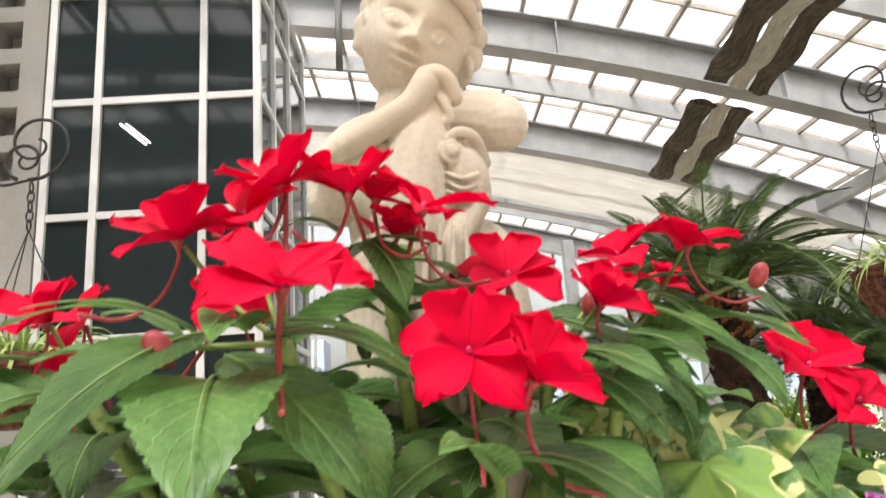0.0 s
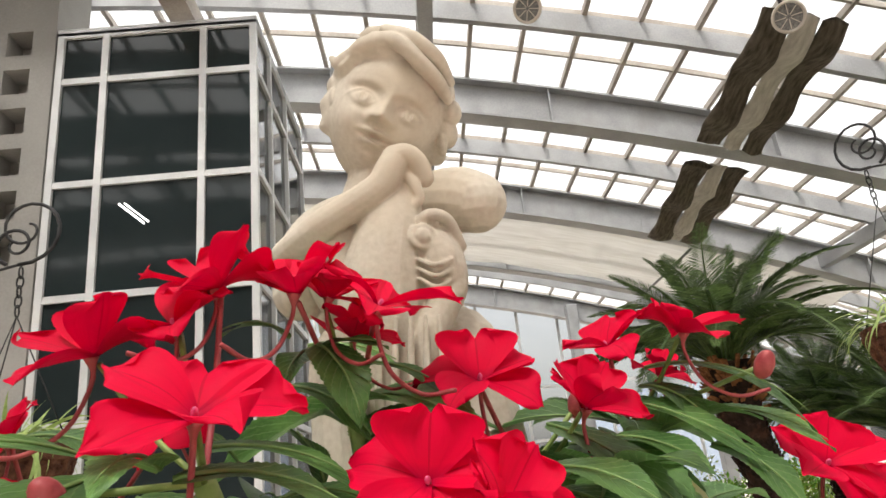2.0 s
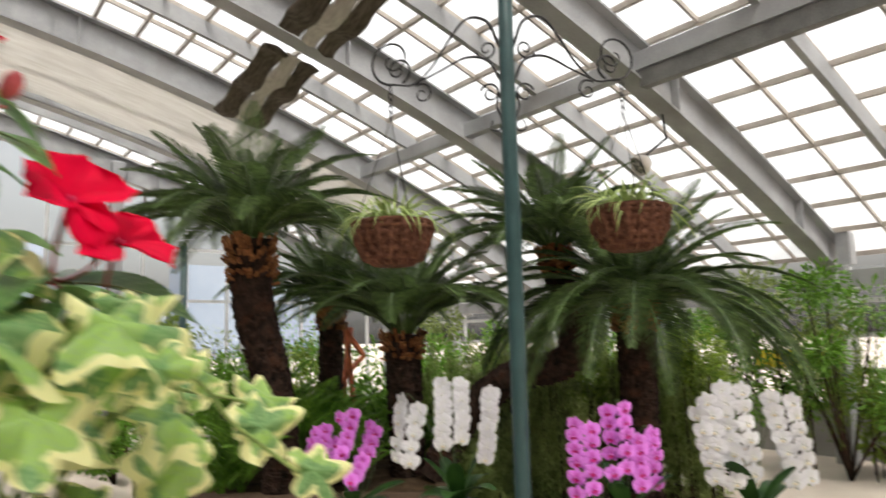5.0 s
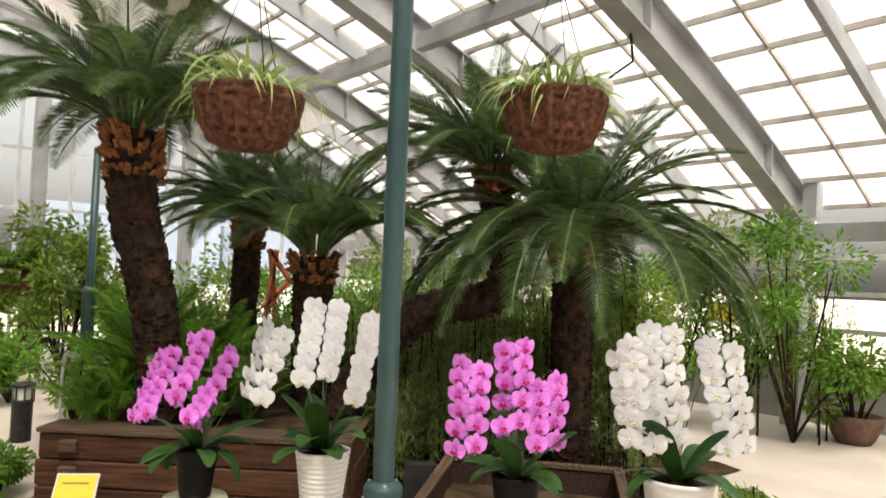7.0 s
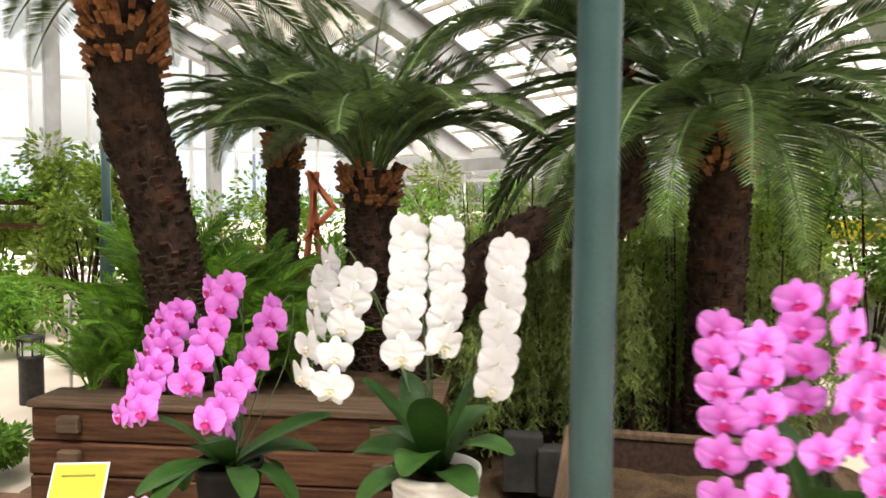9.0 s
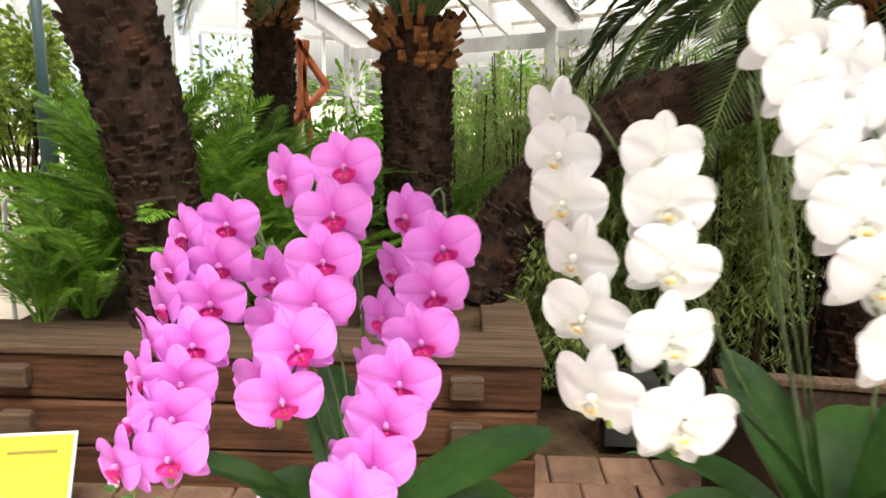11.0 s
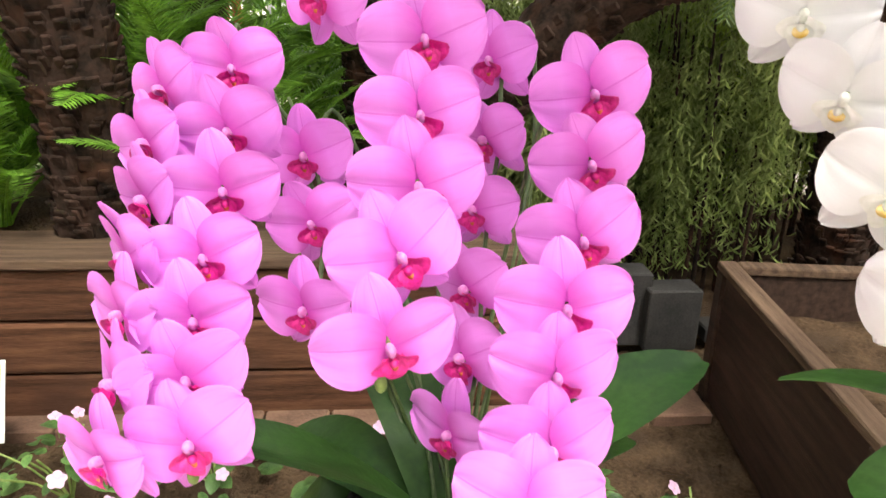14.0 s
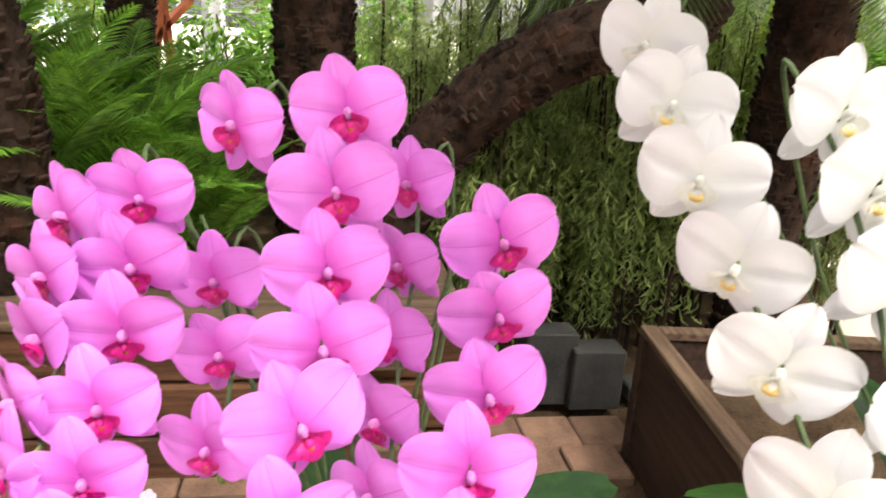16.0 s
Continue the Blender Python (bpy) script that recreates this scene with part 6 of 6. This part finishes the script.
tagged(statue, "weathered cream stone statue of a child holding a fish", "statue")

bowl = thing("stone_bowl", "round cream stone bowl on a pedestal, full of flowers", "planter", (0.10, 0.86, 0))
part("pedestal", Geo().lathe([(0.02, 0), (0.2, 0), (0.2, 0.08), (0.15, 0.12), (0.11, 0.2), (0.10, 0.9), (0.12, 1.15), (0.15, 1.24)], 36), STONE, bowl)
part("bowl", Geo().lathe([(0.13, 1.24), (0.2, 1.29), (0.26, 1.4), (0.28, 1.5), (0.3, 1.52), (0.305, 1.55), (0.29, 1.565), (0.265, 1.56), (0.25, 1.5)], 44), STONE, bowl)
part("soil", Geo().lathe([(0.26, 1.515), (0.002, 1.53)], 32), SOIL, bowl, "dark soil")


# impatiens
def heart_petal(g, ln, wd, ang, lift, cup, notch=0.10, droop=0.5):
    m = pose(0, 0, 0, 0, 0, ang)
    rows, uvs = [], []
    x = z = 0.0
    for i in range(11):
        t = i / 10
        a = lift - droop * t
        if i:
            x += math.cos(a) * ln / 10
            z += math.sin(a) * ln / 10
        w = wd * 0.5 * max(0.06, math.sin(math.pi * min(1.0, 0.03 + 0.90 * t ** 1.3)) ** 0.75)
        row, uv = [], []
        for j in range(9):
            s = j / 4 - 1
            back = ln * (notch * max(0.0, 1 - 2.2 * abs(s)) ** 1.5 + 0.26 * s * s) * t ** 5
            row.append(m @ Vector((x - back, s * w, z + cup * w * s * s - 0.0016 * bell(s, 0, 0.22) * t + 0.0022 * t * t * math.sin(4.2 * s + 5 * t + ang))))
            uv.append((0.001 + t, 0.5 + 0.5 * s))
        rows.append(row)
        uvs.append(uv)
    g.grid(rows, uvs)


IMPATIENS = []
for s in (1, 2, 3, 5, 8):
    g, q = Geo(), random.Random(s)
    for k, (ang, ln, wd) in enumerate(((90, 0.034, 0.046), (20, 0.040, 0.030), (160, 0.040, 0.030), (-50, 0.044, 0.031), (230, 0.044, 0.031))):
        heart_petal(g, ln * q.uniform(0.90, 1.08), wd * q.uniform(0.92, 1.1), ang + q.uniform(-9, 9), q.uniform(0.30, 1.10) + 0.06 * (k % 2), q.uniform(0.05, 0.45), 0.10, q.uniform(0.3, 1.1))
    me = g.mesh("impatiens_flower")
    me.materials.append(RED)
    IMPATIENS.append(me)
eye_mesh = Geo().ball((0, -0.001, 0.003), (0.0014, 0.0016, 0.0026), None, 8, 6).mesh("flower_eye")
eye_mesh.materials.append(MAGENTA_EYE)
spur_mesh = Geo().tube(curve([(0, -0.002, 0.001), (0, -0.006, -0.010), (0.002, -0.022, -0.024), (0.006, -0.042, -0.026), (0.008, -0.058, -0.016)], 5), [0.0040, 0.0026, 0.0017] + [0.0012] * 18, 6).mesh("spur")
spur_mesh.materials.append(STEM_RED)
BROAD = []
for nm, ln, wd, dr, lf in (("a", 0.118, 0.052, 0.8, 0.40), ("b", 0.100, 0.046, 1.0, 0.5), ("c", 0.130, 0.056, 0.6, 0.25)):
    me = blade(Geo(), ln, wd, dr, lambda t: max(0.02, (math.sin(math.pi * min(1, 0.05 + 0.945 * t ** 0.74)) ** 1.12) * (1 + 0.10 * (int(t * 40 + 0.01) % 2))), 0.28, 40, None, 7, 0.0012, lf).mesh("leaf_" + nm)
    me.materials.append(LEAF)
    rib = Geo().tube([(0.001 + ln * t * (1 - 0.13 * t * dr), 0, 0.0012 + ln * (math.sin(lf) * t - 0.5 * dr * t * t * math.cos(lf * 0.3) * 0.92)) for t in [k / 10 for k in range(10)]], [0.0013 - 0.0001 * k for k in range(10)], 5).mesh("midrib_" + nm)
    rib.materials.append(LEAF_RIB)
    BROAD.append((me, rib))
imp = thing("impatiens_plant", "red impatiens in full flower with long toothed leaves", "plant", (0.10, 0.80, 1.52))
IO = Vector((0.10, 0.80, 1.52))
rnd = random.Random(77)
BLOOMS = (((-0.005, 0.482, 1.831), (0.15, -0.62, 0.72), 1.08, 0),
          ((-0.022, 0.55, 1.898), (-0.32, -0.22, 0.92), 0.95, 0),
          ((-0.04, 0.548, 1.882), (-0.3, -0.38, 0.88), 1.0, 0),
          ((0.014, 0.564, 1.897), (-0.1, -0.28, 1.0), 1.0, 1),
          ((0.031, 0.584, 1.899), (0.35, -0.3, 0.9), 0.95, 1),
          ((0.058, 0.577, 1.889), (0.45, -0.35, 0.8), 1.05, 1),
          ((0.04, 0.598, 1.881), (0.25, -0.45, 0.85), 0.75, 1),
          ((0.101, 0.596, 1.851), (0.05, -0.62, 0.75), 1.0, 2),
          ((0.158, 0.604, 1.832), (0.4, -0.55, 0.7), 0.95, 2),
          ((0.183, 0.671, 1.876), (-0.3, -0.25, 0.9), 0.9, 3),
          ((0.234, 0.658, 1.877), (0.4, -0.25, 0.9), 1.02, 3),
          ((0.23, 0.701, 1.858), (0.3, -0.5, 0.8), 0.65, 3),
          ((0.07, 0.524, 1.8), (-0.05, -0.86, 0.5), 1.05, 4),
          ((0.104, 0.509, 1.786), (0.62, -0.5, 0.6), 1.0, 4),
          ((0.315, 0.682, 1.79), (0.15, -0.75, 0.6), 1.12, 5),
          ((0.347, 0.684, 1.764), (0.3, -0.7, 0.6), 1.1, 5),
          ((-0.069, 0.535, 1.869), (-0.3, -0.32, 0.9), 1.0, 0),
          ((-0.063, 0.599, 1.843), (-0.2, -0.85, 0.4), 0.8, 6),
          ((-0.172, 0.611, 1.845), (-0.3, -0.5, 0.8), 0.95, 6),
          ((-0.172, 0.651, 1.851), (-0.4, -0.45, 0.8), 0.9, 6),
          ((-0.158, 0.616, 1.807), (0.0, -0.9, 0.4), 0.7, 6))
WHORLS = ((-0.012, 0.516, 1.801), (0.030, 0.640, 1.842), (0.128, 0.668, 1.795), (0.205, 0.720, 1.820), (0.085, 0.655, 1.752), (0.305, 0.725, 1.730), (-0.150, 0.680, 1.765), (-0.06, 0.63, 1.745), (0.02, 0.60, 1.705), (-0.16, 0.62, 1.70), (0.0, 0.75, 1.74), (0.30, 0.80, 1.70), (-0.1, 0.8, 1.72), (0.15, 0.78, 1.76), (-0.125, 0.575, 1.788), (0.165, 0.62, 1.79), (-0.065, 0.549, 1.757), (0.016, 0.582, 1.736),
          (-0.02, 0.69, 1.785), (0.06, 0.72, 1.775), (0.11, 0.73, 1.75), (0.24, 0.75, 1.76), (-0.2, 0.68, 1.745), (0.085, 0.595, 1.75), (-0.10, 0.60, 1.72))
LEAVES = (
    ((-0.049, 0.526, 1.809), (-0.085, 0.438, 1.753), 0.037),
    ((-0.056, 0.534, 1.811), (-0.115, 0.485, 1.813), 0.016),
    ((-0.042, 0.525, 1.786), (-0.025, 0.431, 1.738), 0.053),
    ((-0.04, 0.525, 1.798), (0.023, 0.481, 1.737), 0.037),
    ((-0.028, 0.552, 1.816), (0.046, 0.573, 1.787), 0.021),
    ((-0.002, 0.59, 1.792), (0.055, 0.574, 1.777), 0.021),
    ((-0.006, 0.569, 1.783), (0.028, 0.531, 1.728), 0.034),
    ((0.002, 0.613, 1.849), (0.044, 0.601, 1.815), 0.023),
    ((0.15, 0.651, 1.807), (0.198, 0.597, 1.753), 0.042),
    ((0.179, 0.672, 1.832), (0.251, 0.639, 1.785), 0.033),
    ((0.112, 0.619, 1.762), (0.181, 0.582, 1.751), 0.031),
    ((0.075, 0.583, 1.759), (0.105, 0.517, 1.728), 0.037),
    ((0.075, 0.583, 1.746), (0.031, 0.521, 1.729), 0.034),
    ((0.118, 0.598, 1.745), (0.15, 0.526, 1.72), 0.033),
    ((0.212, 0.69, 1.851), (0.297, 0.66, 1.801), 0.021),
    ((0.006, 0.648, 1.877), (0.058, 0.644, 1.86), 0.018),
    ((0.016, 0.621, 1.796), (0.001, 0.616, 1.827), 0.017),
    ((0.236, 0.667, 1.8), (0.266, 0.632, 1.753), 0.028),
    ((-0.127, 0.562, 1.788), (-0.142, 0.509, 1.774), 0.034),
    ((-0.164, 0.597, 1.81), (-0.186, 0.55, 1.794), 0.031),
    ((-0.093, 0.535, 1.765), (-0.081, 0.473, 1.742), 0.029),
    ((0.072, 0.643, 1.777), (0.117, 0.619, 1.776), 0.024),
    ((0.202, 0.659, 1.772), (0.203, 0.626, 1.738), 0.030),
    ((0.019, 0.594, 1.866), (0.042, 0.569, 1.819), 0.025),
    ((0.018, 0.594, 1.864), (0.055, 0.584, 1.859), 0.014),
    ((0.037, 0.614, 1.857), (0.083, 0.61, 1.835), 0.017),
    ((0.007, 0.591, 1.87), (-0.023, 0.567, 1.868), 0.012),
    ((0.013, 0.599, 1.864), (0.007, 0.571, 1.842), 0.016),
    ((-0.016, 0.495, 1.802), (0.044, 0.511, 1.782), 0.022),
    ((-0.023, 0.502, 1.806), (-0.027, 0.457, 1.797), 0.023),
    ((0.177, 0.65, 1.809), (0.216, 0.617, 1.783), 0.028),
    ((0.123, 0.59, 1.794), (0.169, 0.548, 1.769), 0.030),
    ((0.207, 0.691, 1.84), (0.237, 0.662, 1.805), 0.028),
    ((0.254, 0.697, 1.823), (0.299, 0.655, 1.791), 0.022),
    ((-0.009, 0.548, 1.829), (0.009, 0.561, 1.84), 0.015),
    ((0.13, 0.599, 1.784), (0.167, 0.557, 1.743), 0.031),
    ((0.138, 0.645, 1.819), (0.19, 0.583, 1.758), 0.028),
    ((0.089, 0.53, 1.746), (0.139, 0.509, 1.72), 0.026),
    ((0.078, 0.508, 1.738), (0.053, 0.473, 1.753), 0.028),
    ((-0.109, 0.59, 1.806), (-0.14, 0.553, 1.805), 0.020),
    ((-0.134, 0.609, 1.835), (-0.085, 0.609, 1.818), 0.021),
    ((-0.027, 0.625, 1.81), (-0.056, 0.605, 1.829), 0.020))


def toothed_leaf(parent, a, b, wide, bend):
    """One leaf from its base to its tip, arched, with fine teeth and a raised midrib."""
    d = b - a
    ln = d.length * 1.06
    up = Vector((0.05, -0.35, 1.0))
    y = up.cross(d).normalized()
    z = d.cross(y).normalized()
    x = d.normalized()
    m = Matrix(((x.x, y.x, z.x, a.x), (x.y, y.y, z.y, a.y), (x.z, y.z, z.z, a.z), (0, 0, 0, 1)))
    shape = lambda t: max(0.03, (math.sin(math.pi * min(1, 0.04 + 0.955 * t ** 0.8)) ** 1.05) * (1 + 0.09 * (int(t * 44 + 0.01) % 2)))
    lf = part("leaf", blade(Geo(), ln, wide, bend, shape, 0.20, 44, None, 9, 0.0014, bend / 2), LEAF, parent, m=m)
    pts, px, pz = [], 0.0, 0.0
    for i in range(15):
        pts.append((px, 0, pz + 0.0006))
        px += math.cos(bend / 2 - bend * i / 14) * ln / 14
        pz += math.sin(bend / 2 - bend * i / 14) * ln / 14
    part("midrib", Geo().tube(pts[:-1], [0.0011 - 0.00006 * i for i in range(14)], 5), LEAF_RIB, lf)


for k, (a, b, wide) in enumerate(LEAVES):
    toothed_leaf(imp, Vector(a) - IO, Vector(b) - IO, wide * 1.1, 0.7 + 0.25 * (k % 3))
for k, c in enumerate(WHORLS):
    c = Vector(c) - IO
    root = Vector((c.x * 0.5, max(0.0, c.y) * 0.5 - 0.02, 0.0))
    part("stem", Geo().tube(curve([root, root.lerp(c, 0.5) + Vector((0, -0.02, 0.0)), c], 6), 0.0045, 7), STEM_GREEN, imp)
    for j in range(9):
        me, rib = BROAD[(j + k) % 3]
        s = rnd.uniform(0.62, 0.95) * (0.66 if k in (2, 4, 7, 8, 15, 23) else 1.0)
        m = Matrix.Translation(c) @ pose(0, 0, -0.012 * (j // 4), 0, 0, j * 137.5 + k * 40) @ pose(0.006, 0, 0, rnd.uniform(-22, 22), rnd.uniform(-8, 26), 0) @ Matrix.Diagonal((s, s, s, 1))
        tip = m @ Vector((0.12, 0, -0.02)) + IO
        if tip.y < 0.525 + 0.9 * max(0.0, tip.z - 1.755) or k == 0:
            continue
        lf = part("leaf", me, LEAF, imp, m=m)
        part("midrib", rib, LEAF_RIB, lf)
for k, (p, way, s, w) in enumerate(BLOOMS):
    n = Vector(way).normalized()
    q = Vector(p) - IO - n * 0.013
    fl = part("flower", IMPATIENS[k % 5], RED, imp, m=facing(q, n, rnd.uniform(-25, 25)) @ Matrix.Diagonal((s * 0.94, s * 0.94, s * 0.94, 1)))
    part("eye", eye_mesh, MAGENTA_EYE, fl, "small magenta eye")
    part("spur", spur_mesh, STEM_RED, fl, "thin curved red spur")
    c = Vector(WHORLS[w]) - IO
    part("pedicel", Geo().tube(curve([c, c.lerp(q, 0.5) + Vector((0, 0.004, -0.006)), q - n * 0.003], 5), 0.0014, 6), (STEM_GREEN, STEM_RED)[k % 2], imp)
for p, way in (((-0.06, 0.50, 1.80), (-0.3, -0.6, 0.7)), ((0.275, 0.66, 1.842), (0.3, -0.5, 0.8)), ((0.16, 0.66, 1.83), (0.1, -0.5, 0.8))):
    part("bud", Geo().ball((0, 0, 0), (0.006, 0.006, 0.0095), None, 10, 8), STEM_RED, imp, "closed red bud", m=facing(Vector(p) - IO, way))
    c = min((Vector(w) - IO for w in WHORLS), key=lambda v: (v - (Vector(p) - IO)).length)
    part("pedicel", Geo().tube([c, Vector(p) - IO], 0.0016, 5), STEM_GREEN, imp)


# variegated ivy
def ivy_mesh(name, seed):
    """A five-lobed leaf with a wavy, puckered blade; the rim is UV x = 1."""
    q, g = random.Random(seed), Geo()
    n = 60
    rows, uvs = [], []
    ph = q.random() * 6
    lobes = [(0.0, 1.0, 0.42), (1.05, 0.72, 0.36), (-1.05, 0.72, 0.36), (2.15, 0.52, 0.40), (-2.15, 0.52, 0.40)]
    lobes = [(a + q.uniform(-0.12, 0.12), h * q.uniform(0.88, 1.12), w) for a, h, w in lobes]
    for ring in range(9):
        t = ring / 8
        row, uv = [], []
        for k in range(n):
            a = 2 * math.pi * k / n
            b = a if a <= math.pi else a - 2 * math.pi
            r = 0.022 + 0.024 * max(h * bell(b, c, w) for c, h, w in lobes) + 0.0012 * math.sin(7 * a + ph) - 0.008 * bell(abs(b), math.pi, 0.35)
            r *= t
            lift = 0.0065 * math.sin(3 * a + ph) * t * t - 0.010 * t * t + 0.0035 * math.cos(5 * b) * t + 0.004 * t ** 3 * math.sin(9 * a + 2 * ph)
            row.append((0.016 + r * math.cos(a), r * math.sin(a), lift))
            uv.append((0.001 + t, k / n))
        rows.append(row)
        uvs.append(uv)
    g.grid(rows, uvs, closed=True)
    me = g.mesh(name)
    me.materials.append(VARIEGATED)
    return me


IVY = [ivy_mesh("ivy_leaf", s) for s in (1, 2, 3, 4, 5)]
ivy = thing("variegated_ivy", "cream-edged variegated ivy trailing over the bowl", "plant", (0.28, 0.76, 1.55))
VO = Vector((0.28, 0.76, 1.55))
CLUMPS = ((0.195, 0.639, 1.74, 1.07), (0.16, 0.644, 1.694, 1.06), (0.259, 0.59, 1.687, 1.25), (0.307, 0.606, 1.704, 0.9), (0.202, 0.627, 1.664, 1.02), (0.259, 0.64, 1.729, 0.92), (0.35, 0.588, 1.669, 0.55), (0.147, 0.703, 1.73, 0.78),
          (0.249, 0.672, 1.713, 0.87), (0.135, 0.697, 1.737, 0.72), (0.288, 0.601, 1.664, 0.7), (0.233, 0.688, 1.739, 0.89), (0.328, 0.622, 1.682, 0.5), (0.176, 0.701, 1.716, 0.94), (0.143, 0.684, 1.663, 0.86))
VINES = (((0.190, 0.666, 1.747), (0.168, 0.709, 1.770)), ((0.234, 0.635, 1.729), (0.22, 0.66, 1.70)), ((0.290, 0.673, 1.702), (0.31, 0.69, 1.65)), ((0.378, 0.700, 1.675), (0.441, 0.725, 1.634), (0.486, 0.709, 1.596)), ((0.366, 0.671, 1.676), (0.40, 0.70, 1.62)),
         ((0.156, 0.673, 1.690), (0.15, 0.65, 1.64)), ((0.25, 0.62, 1.66), (0.27, 0.61, 1.60)), ((0.30, 0.72, 1.68), (0.42, 0.76, 1.66), (0.481, 0.768, 1.644)), ((0.20, 0.62, 1.62), (0.22, 0.60, 1.55)), ((0.33, 0.66, 1.60), (0.35, 0.65, 1.54)))
for k, pts in enumerate(VINES):
    line = curve([(0.02 * (k - 4), 0.0, 0.0)] + [Vector(p) - VO + Vector((0, 0.01, -0.01)) for p in pts], 6)
    part("vine", Geo().tube(line, 0.0018, 5), STEM_GREEN, ivy)
    m = len(line)
    for j in range(3 if k in (3, 4, 7) else 1 if k in (6, 8, 9) else 4):
        p = line[min(m - 1, int(m * (0.45 + 0.55 * j / (2 if k in (3, 4, 7) else 4))))]
        s = rnd.uniform(0.6, 1.0)
        part("leaf", IVY[(j + 2 * k) % 5], VARIEGATED, ivy, m=facing(p, (rnd.uniform(-0.3, 0.6), -0.75 + rnd.uniform(-0.3, 0.3), 0.6 + rnd.uniform(-0.3, 0.4)), rnd.uniform(0, 360)) @ Matrix.Diagonal((s, s, s, 1)))
for k, (x, y, z, size) in enumerate(CLUMPS):
    q = Vector((x, y, z)) - VO
    part("vine", Geo().tube(curve([(q.x * 0.3, q.y * 0.2, -0.02), q * 0.6 + Vector((0, 0.03, 0)), q], 5), 0.0018, 5), STEM_GREEN, ivy)
    for j in range(2 if z > 1.685 else 1):
        s = 1.22 * size * (1.0 if j == 0 else rnd.uniform(0.55, 0.85))
        at = q if j == 0 else q + Vector((rnd.uniform(-0.03, 0.03), rnd.uniform(0.015, 0.05), rnd.uniform(-0.04, 0.01)))
        part("leaf", IVY[(j + 2 * k) % 5], VARIEGATED, ivy, m=facing(at, (rnd.uniform(-0.45, 0.35), -0.75 + rnd.uniform(-0.25, 0.25), 0.7 + rnd.uniform(-0.4, 0.3)), rnd.uniform(0, 360)) @ Matrix.Diagonal((s, s, s, 1)))
